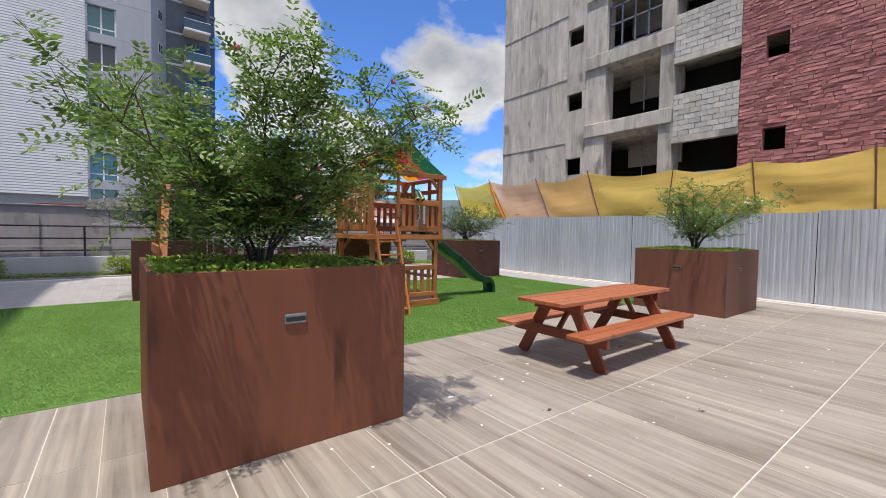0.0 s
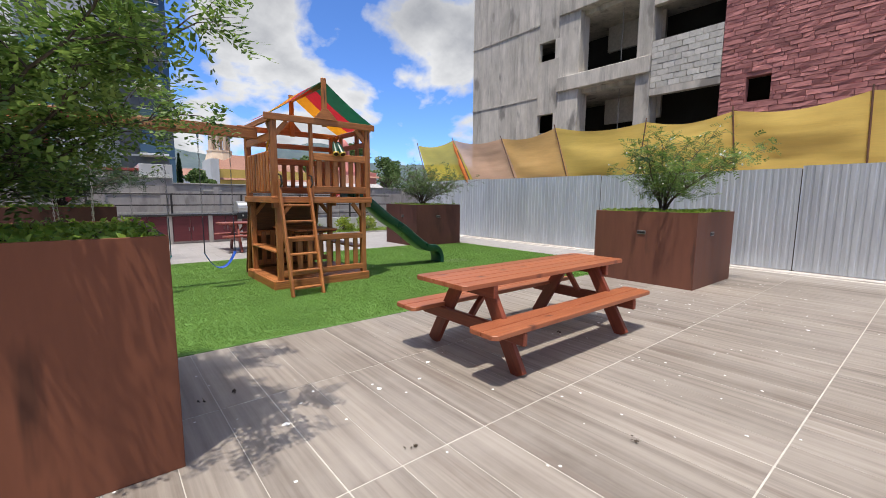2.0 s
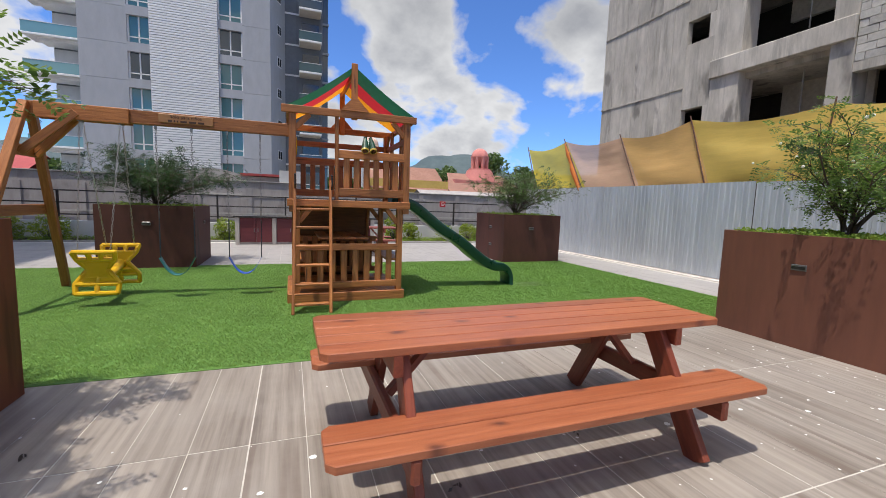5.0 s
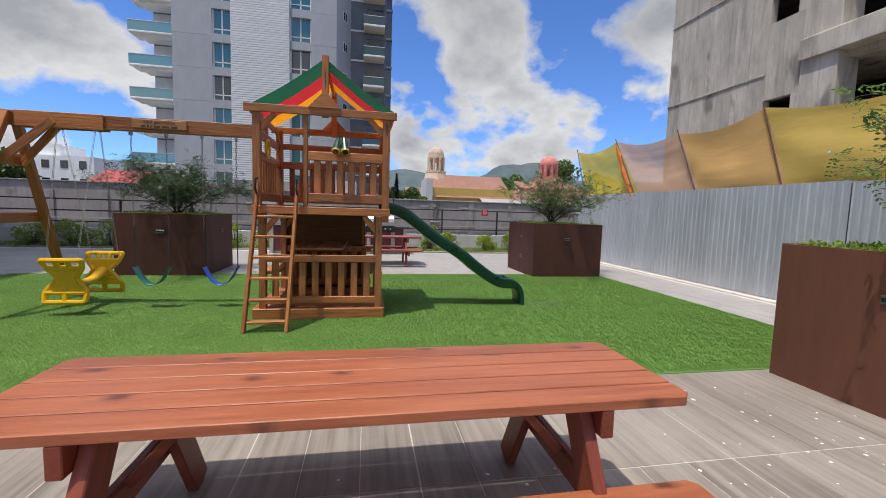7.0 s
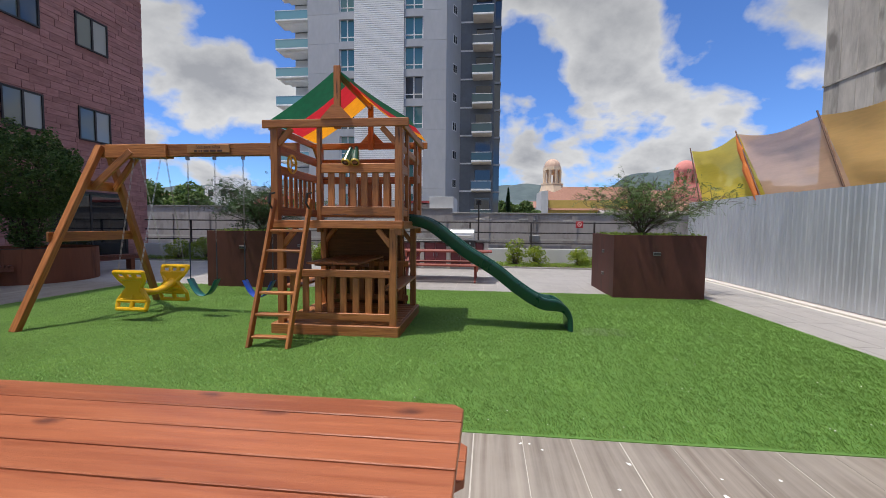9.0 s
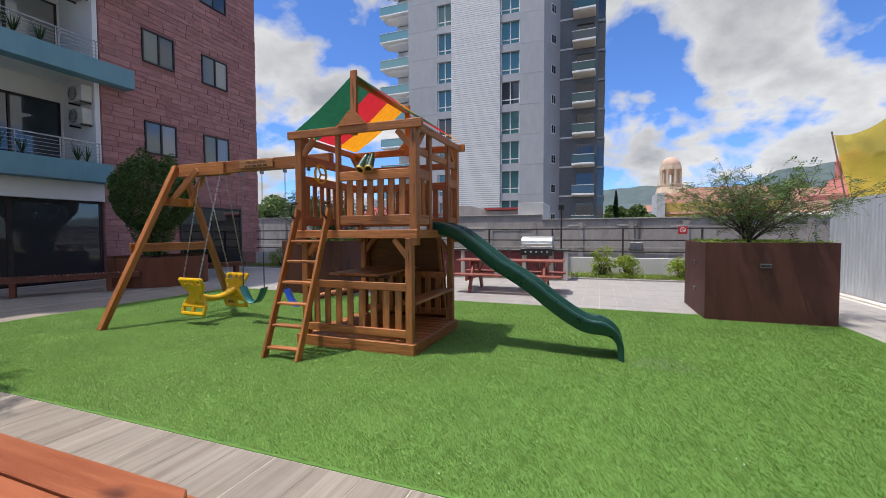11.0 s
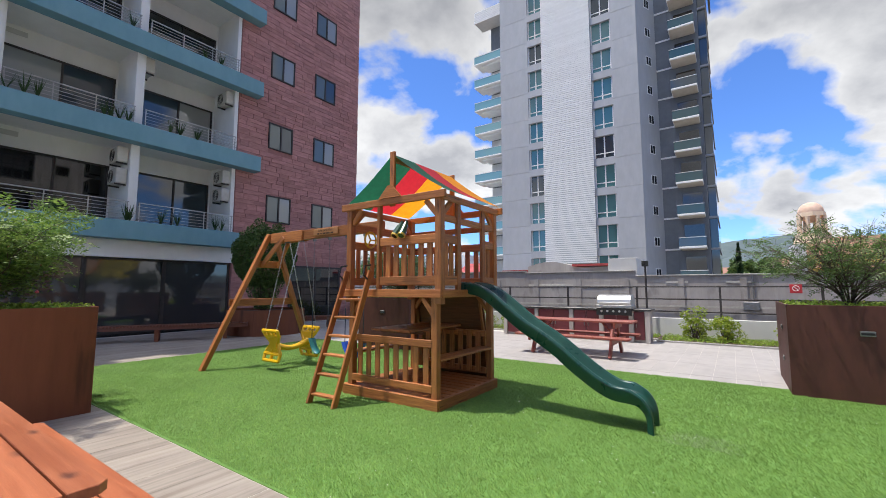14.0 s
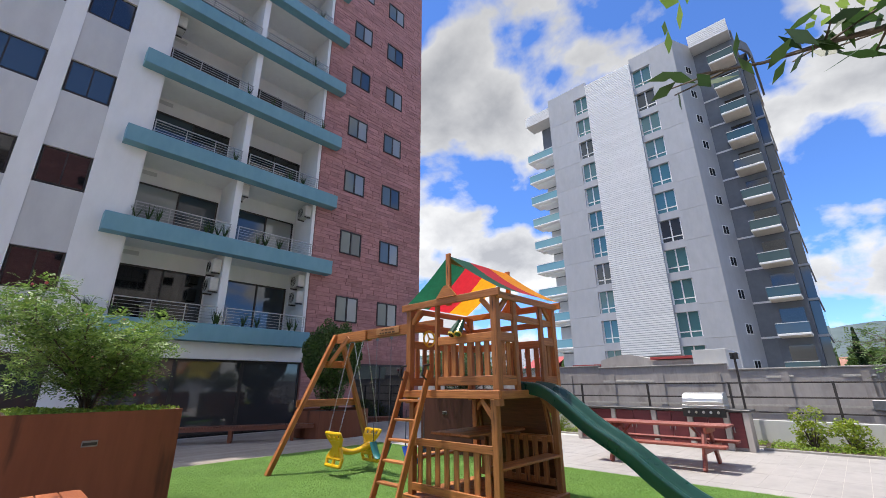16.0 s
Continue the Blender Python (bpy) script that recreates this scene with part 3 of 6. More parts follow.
railing = thing("railing", (0, 17.46, 0.58), "dark steel railing with three bars on the white parapet", "railing")
for z in (0.2, 0.58, 0.96):
    part("rail", cyl(bmesh.new(), (-12, 0, z), (12.3, 0, z), 0.022, n=8), M["darkmetal"], railing)
for i in range(-6, 4):
    part("post", boxes((3.47 + 2.25 * i - 0.028, 3.47 + 2.25 * i + 0.028, -0.028, 0.028, 0, 0.985)), M["darkmetal"], railing)
pole = thing("lamp_pole", (6.04, 17.2, 0), "slim dark steel pole with two spotlights beside the barbecue", "lamp pole")
part("pole", cyl(bmesh.new(), (0, 0, 0), (0, 0, 2.35), 0.03), M["darkmetal"], pole)
for s in (-1, 1):
    part("spotlight", boxes((s * 0.06 - 0.035, s * 0.06 + 0.035, -0.06, 0.05, 2.18, 2.36), bevel=0.01), M["black"], pole)
sign = thing("warning_sign", (9.68, 17.40, 1.36), "small red and white prohibition sign on the railing", "sign")
part("plate", boxes((-0.13, 0.13, -0.012, 0.0, 0.0, 0.24), bevel=0.003), M["signred"], sign)
ring = bmesh.new()
for i in range(16):
    a, b = i * math.pi / 8, (i + 1) * math.pi / 8
    cyl(ring, (0.07 * math.cos(a), -0.016, 0.13 + 0.07 * math.sin(a)), (0.07 * math.cos(b), -0.016, 0.13 + 0.07 * math.sin(b)), 0.008, n=5)
cyl(ring, (-0.05, -0.016, 0.18), (0.05, -0.016, 0.08), 0.008, n=5)
part("symbol", ring, M["white"], sign)

# corrugated hoarding
PITCH = 0.125
hoarding = thing("hoarding", (12.4, 0, 0), "corrugated galvanised sheet hoarding beside the paving", "fence")
SEAMS = [2.25 + 4.315 * i for i in range(-3, 4)]
for k in range(len(SEAMS) - 1):
    y0, y1 = SEAMS[k] + 0.009, SEAMS[k + 1] - 0.009
    n = int((y1 - y0) / PITCH)
    pr = []
    for i in range(n):
        b = y0 + (y1 - y0) * i / n
        d = (y1 - y0) / n
        pr += [(0.0, b), (0.0, b + d * 0.5), (0.017, b + d * 0.63), (0.017, b + d * 0.87)]
    pr.append((0.0, y1))
    off = 0.004 * (k % 2)
    vs = [(x + off, y, 0.05) for x, y in pr] + [(x + off, y, 2.12 + 0.02 * (k % 3)) for x, y in pr]
    vs += [(x + off + 0.003, y, z) for x, y, z in vs]
    m = len(pr)
    fs = [(i, i + m, i + m + 1, i + 1) for i in range(m - 1)] + [(i + 2 * m, i + 1 + 2 * m, i + 1 + 3 * m, i + 3 * m) for i in range(m - 1)]
    raw("sheet", vs, fs, M["galv"], hoarding)
    part("post", boxes((0.05, 0.13, y0 - 0.04, y0 + 0.04, -0.1, 2.1)), M["bark"], hoarding)
structure("hoarding_footing", boxes((12.24, 12.6, -10.7, 15.5, -0.25, 0.035), bevel=0.012), M["footing"], "pale concrete footing under the hoarding", "kerb")

# safety netting above the hoarding
netting = thing("safety_netting", (12.45, 0, 2.1), "sagging orange and yellow safety netting on leaning stakes", "netting")
STAKES = [(-5.4, -5.5, 1.35), (-1.6, -1.5, 1.3), (1.35, 1.4, 1.36), (3.4, 3.55, 1.32), (5.6, 5.45, 1.33), (7.62, 8.2, 1.52), (9.6, 10.4, 1.42), (11.75, 12.95, 1.62), (14.5, 15.3, 1.62)]
NETS = ["net_orange", "net_amber", "net_amber", "net_amber", "net_amber", "net_orange", "net_pale", "net_yellow"]
for i, (yb, yt, h) in enumerate(STAKES):
    part("stake", cyl(bmesh.new(), (0, yb, -0.3), (0.0, yt + (yt - yb) * 0.08, h + 0.1), 0.016, n=6), M["rim"], netting)
for i in range(len(STAKES) - 1):
    a, b = STAKES[i], STAKES[i + 1]
    nu, nv = 44, 22
    vs, fs = [], []
    for u in range(nu + 1):
        for v in range(nv + 1):
            s, r = u / nu, v / nv
            yb, yt = a[0] + (b[0] - a[0]) * s, a[1] + (b[1] - a[1]) * s
            top = a[2] + (b[2] - a[2]) * s - 0.16 * math.sin(math.pi * s)
            x = 0.02 + 0.09 * math.sin(math.pi * s) * math.sin(math.pi * r) * math.sin(3 * r + i) + 0.02 * noise.noise(Vector((yb * 2.2, r * 2.5, i))) + 0.012 * noise.noise(Vector((yb * 0.8, r * 11 + yb * 0.4, i)))
            vs.append((x, yb + (yt - yb) * r, -0.05 + (top + 0.05) * r))
    for u in range(nu):
        for v in range(nv):
            p = u * (nv + 1) + v
            fs.append((p, p + nv + 1, p + nv + 2, p + 1))
    raw("net", vs, fs, M[NETS[i]], netting, smooth=True)
roll = bmesh.new()
cyl(roll, (0.0, 12.05, -0.05), (0.0, 12.5, 0.68), 0.05, 0.095, n=10)
cyl(roll, (0.0, 12.5, 0.68), (0.0, 12.6, 0.86), 0.095, 0.045, n=10)
cyl(roll, (0.0, 12.6, 0.86), (0.0, 12.78, 1.2), 0.045, 0.075, n=10)
cyl(roll, (0.0, 12.78, 1.2), (0.0, 13.0, 1.6), 0.075, 0.02, n=10)
part("rolled_net", roll, M["net_red"], netting, "bunched orange netting")

# ---- planters ----


def light_fitting(parent, m):
    f = part("light_fitting", boxes((-0.075, 0.075, -0.012, 0.0, -0.034, 0.034), bevel=0.004), M["dullalu"], parent, "recessed steel step light", m)
    part("louvre", boxes((-0.066, 0.066, -0.018, -0.013, -0.017, 0.014)), M["black"], f)
    return f


def planter(name, x0, x1, y0, y1, h, fits, label, steel="corten_maroon_shade"):
    p = thing(name, ((x0 + x1) / 2, (y0 + y1) / 2, 0), label, "planter", "steel planters round the playground")
    a, b, t = (x1 - x0) / 2, (y1 - y0) / 2, 0.012
    part("front_panel", boxes((-a, a, -b, -b + t, 0.0, h), bevel=0.003), M[steel], p)
    part("back_panel", boxes((-a, a, b - t, b, 0.0, h), bevel=0.003), M[steel], p)
    part("side_panel", boxes((-a, -a + t, -b + t, b - t, 0.0, h - 0.002), bevel=0.003), M[steel], p)
    part("side_panel", boxes((a - t, a, -b + t, b - t, 0.0, h - 0.002), bevel=0.003), M[steel], p)
    part("rim", boxes((-a + t, a - t, -b + t, -b + 0.05, h - 0.012, h - 0.004), (-a + t, a - t, b - 0.05, b - t, h - 0.012, h - 0.004), (-a + t, -a + 0.05, -b + 0.05, b - 0.05, h - 0.012, h - 0.004), (a - 0.05, a - t, -b + 0.05, b - 0.05, h - 0.012, h - 0.004)), M["rim"], p)
    part("soil", boxes((-a + t, a - t, -b + t, b - t, h - 0.25, h - 0.05)), M["soil"], p)
    for side, u, z in fits:
        m = {"f": pose(u, -b, z), "r": pose(a, u, z, 0, 0, 90), "l": pose(-a, u, z, 0, 0, -90)}[side]
        light_fitting(p, m)
    return p


def ground_cover(x0, x1, y0, y1, z, n, seed, label, hi=0.06, mt="cover_leaf", size=0.05):
    r = np.random.default_rng(seed)
    c = np.stack([r.uniform(x0, x1, n), r.uniform(y0, y1, n), np.zeros(n)], 1)
    for i in range(n):
        c[i, 2] = z + hi * (0.35 + 0.9 * (noise.noise(Vector((c[i, 0] * 3, c[i, 1] * 3, seed))) * 0.5 + 0.5)) * r.uniform(0.1, 1.0)
    v = leaf_faces(r, c, size, size * 0.5, -0.5)
    return tagged(tri_cloud("ground_cover", v, 4, M[mt]), label, "ground cover", kind="stuff")


def branchy(rng, base, stems, height, spread, lean=(0, 0)):
    """Stems, limbs and twigs as (points, radius) lines, and the places along the twigs where leaves sit."""
    lines, tips = [], []
    for s in range(stems):
        a = 2 * math.pi * (s + rng.uniform(-0.3, 0.3)) / stems
        out = rng.uniform(0.35, 1.0) * spread
        top = height * (1.05 - 0.45 * (out / max(spread, 1e-6)) ** 2) * rng.uniform(0.8, 1.05)
        b = Vector(base) + Vector((math.cos(a), math.sin(a), 0)) * rng.uniform(0.01, 0.07)
        e = Vector(base) + Vector((math.cos(a) * out + lean[0], math.sin(a) * out + lean[1], top))
        k = 9
        pts = []
        for i in range(k + 1):
            u = i / k
            bend = u ** 1.5
            p = Vector((b.x + (e.x - b.x) * bend, b.y + (e.y - b.y) * bend, b.z + (e.z - b.z) * (u ** 0.85)))
            p += Vector((rng.normal(), rng.normal(), rng.normal() * 0.4)) * 0.02 * u * height
            pts.append(p)
        lines.append((pts, 0.012 * height ** 0.5))
        for i in range(2, k + 1):
            for _ in range(2):
                d = Vector((rng.normal(), rng.normal(), rng.normal() * 0.5 + 0.12)).normalized()
                o = (pts[i] - Vector(base)).normalized()
                d = (d + o * 0.7).normalized()
                l = rng.uniform(0.2, 0.42) * spread * (1.15 - 0.4 * i / k)
                q = [pts[i], pts[i] + d * l * 0.5 + Vector((0, 0, 0.03)), pts[i] + d * l + Vector((0, 0, -0.02 * l))]
                lines.append((q, 0.006))
                tips.append(q)
                for _ in range(2):
                    f = rng.uniform(0.3, 0.95)
                    st = q[0].lerp(q[2], f)
                    d2 = (d + Vector((rng.normal(), rng.normal(), rng.normal() * 0.5)) * 0.7).normalized()
                    l2 = l * rng.uniform(0.35, 0.7)
                    q2 = [st, st + d2 * l2 * 0.5, st + d2 * l2 + Vector((0, 0, -0.06 * l2))]
                    lines.append((q2, 0.0035))
                    tips.append(q2)
    return lines, tips


def shrub(name, base, stems, height, spread, leaves, leaf, seed, label, lean=(0, 0), mt="leaf", blossoms=0, category="shrub", group="shrubs in the planters", flower="blossom"):
    r = np.random.default_rng(seed)
    t = thing(name, base, label, category, group)
    lines, tips = branchy(r, (0, 0, 0), stems, height, spread, lean)
    bm = bmesh.new()
    for pts, rad in lines:
        n = len(pts) - 1
        for i in range(n):
            k0, k1 = 1 - 0.75 * i / n, 1 - 0.75 * (i + 1) / n
            cyl(bm, pts[i], pts[i + 1], rad * k0, rad * k1, 5 if rad > 0.008 else 3, False)
    part("branch_work", bm, M["bark"], t)
    per = max(1, leaves // len(tips))
    c = []
    for q in tips:
        for _ in range(per):
            f = r.uniform(0.1, 1.05)
            p = q[0].lerp(q[1], f * 2) if f < 0.5 else q[1].lerp(q[2], f * 2 - 1)
            c.append(np.array(p) + r.normal(size=3) * leaf * 0.55)
    tri_cloud("foliage", pinnate(r, np.array(c), leaf * 1.9, 5, leaf * 0.55, leaf * 0.24), 4, M[mt], t)
    if blossoms:
        bb = bmesh.new()
        for _ in range(blossoms):
            q = tips[r.integers(len(tips))]
            bmesh.ops.create_icosphere(bb, subdivisions=1, radius=r.uniform(0.012, 0.022), matrix=Matrix.Translation(q[2]))
        part("blossom", bb, M[flower], t, "small pink blossoms" if flower == "blossom" else "small white flowers")
    return t


H = 1.265
FIT = "square weathered-steel planter with a recessed step light"
planter("planter", 0.09, 1.82, 2.85, 4.575, H + 0.012, [("f", -0.03, 0.93), ("r", -0.05, 0.93)], "rust-brown steel planter with dark water streaks on paving", "corten")
planter("planter", 8.91, 10.66, 2.85, 4.62, H, [("l", 0.0, 0.9), ("f", -0.2, 0.9)], FIT + " beside the picnic table", "corten_mid")
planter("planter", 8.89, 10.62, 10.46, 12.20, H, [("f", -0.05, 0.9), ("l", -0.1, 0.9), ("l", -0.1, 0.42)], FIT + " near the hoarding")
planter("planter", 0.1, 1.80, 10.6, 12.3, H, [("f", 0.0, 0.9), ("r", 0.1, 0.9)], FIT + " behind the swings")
for i, (x0, x1, y0, y1) in enumerate([(0.11, 1.8, 2.87, 4.55), (8.93, 10.64, 2.87, 4.6), (8.91, 10.6, 10.48, 12.18), (0.12, 1.78, 10.62, 12.28)]):
    ground_cover(x0, x1, y0, y1, H - 0.055, 3600 if i < 2 else 1500, 20 + i, "low bright green ground cover filling a steel planter", 0.10)
shrub("shrub", (0.9, 3.68, H - 0.05), 12, 1.45, 1.33, 3600, 0.100, 3, "airy green flowering shrub spreading over a steel planter", (0.14, -0.36), "leaf", 26)
shrub("shrub", (9.75, 3.75, H - 0.05), 12, 1.55, 1.2, 2300, 0.088, 7, "young green multi-stemmed shrub in a steel planter", (0.1, -0.25), "leaf", 60, flower="petal")
shrub("shrub", (9.7, 11.3, H - 0.05), 20, 1.12, 1.5, 2700, 0.078, 11, "sparse green shrub with wiry twigs in a steel planter", (0.1, -0.1), "topiary", 0)
shrub("shrub", (0.95, 11.4, H - 0.05), 17, 1.0, 1.5, 3900, 0.074, 13, "wide dark green shrub in the planter behind the swings", (0, 0), "leaf_dark", 0)

# a long spray of the shrub by the picnic table, reaching over the paving
spray = bpy.data.objects["shrub.001"]
SPRAY = [(9.75, 3.75, 1.3), (9.4, 3.85, 1.9), (9.0, 3.72, 2.12), (8.70, 3.64, 2.12), (8.58, 3.62, 2.135), (8.48, 3.62, 2.15), (8.37, 3.60, 2.175)]
pts = [Vector(p) - spray.location for p in SPRAY]
bm = bmesh.new()
for i in range(len(pts) - 1):
    cyl(bm, pts[i], pts[i + 1], 0.011 - 0.0015 * i, 0.0095 - 0.0015 * i, 6, False)
r = np.random.default_rng(17)
cs = []
for i in range(24):
    u = r.uniform(1.6, 6.0)
    k = min(int(u), 5)
    p = pts[k].lerp(pts[k + 1], u - k)
    e = p + Vector((r.normal() * 0.06, r.normal() * 0.04, r.normal() * 0.012 + 0.01))
    cyl(bm, p, e, 0.003, 0.0015, 3, False)
    for _ in range(3):
        cs.append(np.array(p.lerp(e, r.uniform(0.2, 1.1))) + r.normal(size=3) * 0.02)
part("overhanging_branch", bm, M["bark"], spray)
# dark leaf colour stands in for the spray's backlit silhouette
tri_cloud("branch_foliage", leaf_faces(r, np.array(cs), 0.07, 0.022, -0.1), 4, M["leaf_dark"], spray)

# ---- picnic tables ----


def picnic_table(name, at, wood, under, label):
    t = thing(name, at, label, "picnic table", "picnic tables on the terrace")
    L, zt, zs = 2.55, 0.775, 0.452
    for i in range(5):
        y = -0.276 + 0.138 * i
        board("plank", (-L / 2, y, zt - 0.02), (L / 2, y, zt - 0.02), 0.129, 0.04, wood, t, chamfer=0.0 if 0 < i < 4 else 0.035, bevel=0.003, cut=(i == 0, i == 4))
    for s in (-1, 1):
        b = part("bench", bmesh.new(), wood, t)
        for k in (0.445, 0.605):
            board("plank", (-L / 2, s * k, zs - 0.02), (L / 2, s * k, zs - 0.02), 0.152, 0.04, wood, b, chamfer=0.035, bevel=0.004, cut=((k > 0.5) == (s < 0), (k > 0.5) == (s > 0)))
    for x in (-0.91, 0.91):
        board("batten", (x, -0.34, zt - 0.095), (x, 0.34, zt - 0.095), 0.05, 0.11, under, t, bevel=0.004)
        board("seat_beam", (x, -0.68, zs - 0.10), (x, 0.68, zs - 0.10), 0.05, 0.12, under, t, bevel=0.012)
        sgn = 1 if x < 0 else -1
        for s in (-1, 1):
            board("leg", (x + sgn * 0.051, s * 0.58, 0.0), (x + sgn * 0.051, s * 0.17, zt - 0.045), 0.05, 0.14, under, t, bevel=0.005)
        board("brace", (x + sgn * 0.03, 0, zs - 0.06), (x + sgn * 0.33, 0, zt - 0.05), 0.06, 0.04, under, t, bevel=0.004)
    return t


picnic_table("picnic_table", (5.032, 3.05, 0), M["redwood"], M["redwood_shaded"], "red-stained wooden picnic table with two attached benches")
picnic_table("picnic_table", (5.22, 12.66, 0), M["redwood2"], M["redwood2"], "faded red wooden picnic table in front of the barbecue")

# ---- playset ----
ps = thing("playset", (4.44, 7.72, 0), "cedar play tower with striped canopy, slide and swing beam", "playset")
C, D = M["cedar"], M["cedar_dark"]


def pb(name, a, b, w, h, material=C, label="", up=(0, 0, 1), bevel=0.006, parent=None):
    o = Vector((4.44, 7.72, 0))
    return board(name, Vector(a) - o, Vector(b) - o, w, h, material, parent or ps, label, up, bevel)


LX0, LX1, LY0, LY1 = 3.72, 5.20, 7.03, 8.44
UX0, UX1, UY0, UY1 = 3.67, 5.28, 7.00, 8.41
# plinth and floor
pb("plinth_board", (3.60, 6.97, 0.07), (5.28, 6.97, 0.07), 0.04, 0.14)
pb("plinth_board", (3.60, 8.50, 0.07), (5.28, 8.50, 0.07), 0.04, 0.14)
pb("plinth_board", (3.61, 6.99, 0.07), (3.61, 8.48, 0.07), 0.04, 0.138)
pb("plinth_board", (5.27, 6.99, 0.07), (5.27, 8.48, 0.07), 0.04, 0.138)
for i in range(10):
    y = 7.06 + 0.152 * i
    pb("floor_plank", (3.63, y, 0.13), (5.25, y, 0.13), 0.14, 0.024, C)
# posts
for x in (LX0, LX1):
    for y in (LY0, LY1):
        pb("lower_post", (x, y, 0.0), (x, y, 1.38), 0.088, 0.088, up=(0, 1, 0))
for x in (UX0, UX1):
    for y in (UY0, UY1):
        pb("upper_post", (x, y, 1.30), (x, y, 2.66), 0.095, 0.095, up=(0, 1, 0))
# gussets below the deck
for x, s in ((LX0, 1), (LX1, -1)):
    for y in (LY0, LY1):
        pb("gusset", (x + s * 0.03, y, 1.16), (x + s * 0.2, y, 1.37), 0.05, 0.07)
# deck
for y in (6.95, 8.48):
    pb("deck_beam", (3.60, y, 1.43), (5.34, y, 1.43), 0.04, 0.10)
for x in (3.615, 5.325):
    pb("deck_beam", (x, 6.97, 1.43), (x, 8.46, 1.43), 0.04, 0.098)
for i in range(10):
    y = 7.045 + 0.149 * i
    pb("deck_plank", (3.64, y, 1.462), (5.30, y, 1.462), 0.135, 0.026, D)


def slat_panel(a, b, z0, z1, n, wslat=0.085, ends=0.05, rail_h=0.115, material=C):
    """Two rails from a to b in plan with n slats between them."""
    a, b = Vector((*a, 0)), Vector((*b, 0))
    d = (b - a).normalized()
    side = Vector((-d.y, d.x, 0)) * 0.03
    for z in (z0 + rail_h / 2, z1 - rail_h / 2):
        pb("rail", a + Vector((0, 0, z)), b + Vector((0, 0, z)), 0.035, rail_h, material)
    l = (b - a).length
    for i in range(n):
        p = a + d * (ends + (l - 2 * ends) * (i + 0.5) / n) + side
        pb("slat", p + Vector((0, 0, z0 + 0.02)), p + Vector((0, 0, z1 - 0.02)), wslat, 0.022, material, up=d.cross(Vector((0, 0, 1))))


pb("mid_post", (4.26, 6.985, 1.40), (4.26, 6.985, 2.66), 0.05, 0.07, up=(0, 1, 0))
slat_panel((4.28, 6.98), (5.24, 6.98), 1.54, 2.19, 6)
slat_panel((3.66, 7.06), (3.66, 8.36), 1.54, 2.19, 8)
slat_panel((3.72, 8.43), (5.24, 8.43), 1.54, 2.19, 9)
for y in (7.39, 8.05):
    pb("slide_post", (5.30, y, 1.40), (5.30, y, 2.66), 0.05, 0.085, up=(0, 1, 0))
slat_panel((5.30, 7.04), (5.30, 7.37), 1.54, 2.19, 2)
slat_panel((5.30, 8.07), (5.30, 8.37), 1.54, 2.19, 2)
pb("header", (5.29, 7.05, 2.40), (5.29, 8.37, 2.40), 0.035, 0.09)
pb("header", (3.70, 8.42, 2.42), (5.24, 8.42, 2.42), 0.035, 0.09)
pb("side_board", (3.655, 7.05, 2.40), (3.655, 8.37, 2.40), 0.035, 0.12)
# lower panel, seats and table under the deck
slat_panel((LX0 + 0.03, 7.0), (5.17, 7.0), 0.20, 0.85, 8, 0.088, 0.04, 0.095)
slat_panel((5.12, 8.45), (3.76, 8.45), 0.20, 0.85, 8, 0.088, 0.04, 0.095)
pb("seat", (5.14, 7.05, 0.60), (5.14, 8.42, 0.60), 0.24, 0.03)
pb("seat", (3.78, 7.05, 0.60), (3.78, 8.42, 0.60), 0.24, 0.03)
for i in range(4):
    pb("table_plank", (4.02 + 0.18 * i + 0.09, 7.08, 0.92), (4.02 + 0.18 * i + 0.09, 8.35, 0.92), 0.172, 0.03, C)
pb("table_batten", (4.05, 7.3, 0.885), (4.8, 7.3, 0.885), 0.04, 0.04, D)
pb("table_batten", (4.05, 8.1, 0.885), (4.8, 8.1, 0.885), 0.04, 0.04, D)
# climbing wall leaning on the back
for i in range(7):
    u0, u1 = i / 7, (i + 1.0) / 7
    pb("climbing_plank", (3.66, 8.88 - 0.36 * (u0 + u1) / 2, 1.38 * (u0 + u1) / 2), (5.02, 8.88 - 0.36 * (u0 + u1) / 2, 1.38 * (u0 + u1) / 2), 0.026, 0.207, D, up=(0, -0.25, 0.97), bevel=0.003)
for x in (3.70, 4.98):
    pb("climbing_rib", (x, 8.85, 0.0), (x, 8.51, 1.38), 0.04, 0.08)
# eaves and gables
for y in (6.945, 8.49):
    pb("eave_beam", (3.53, y, 2.685), (5.41, y, 2.685), 0.04, 0.10)
    pb("king_post", (4.50, y + (0.03 if y < 8 else -0.03), 2.62), (4.50, y + (0.03 if y < 8 else -0.03), 3.39), 0.085, 0.04, up=(0, 1, 0))
    g = bmesh.new()
    f = g.faces.new([g.verts.new(v) for v in ((-0.20, 0, 0), (0.20, 0, 0), (0.04, 0, 0.17), (-0.04, 0, 0.17))])
    e = bmesh.ops.extrude_face_region(g, geom=[f])
    bmesh.ops.translate(g, vec=(0, 0.03, 0), verts=[v for v in e["geom"] if isinstance(v, bmesh.types.BMVert)])
    bmesh.ops.recalc_face_normals(g, faces=g.faces)
    part("gable_gusset", g, C, ps, "", Matrix.Translation((4.50 - 4.44, y - 0.04 - 7.72 + (0.0 if y < 8 else 0.05), 2.73)))
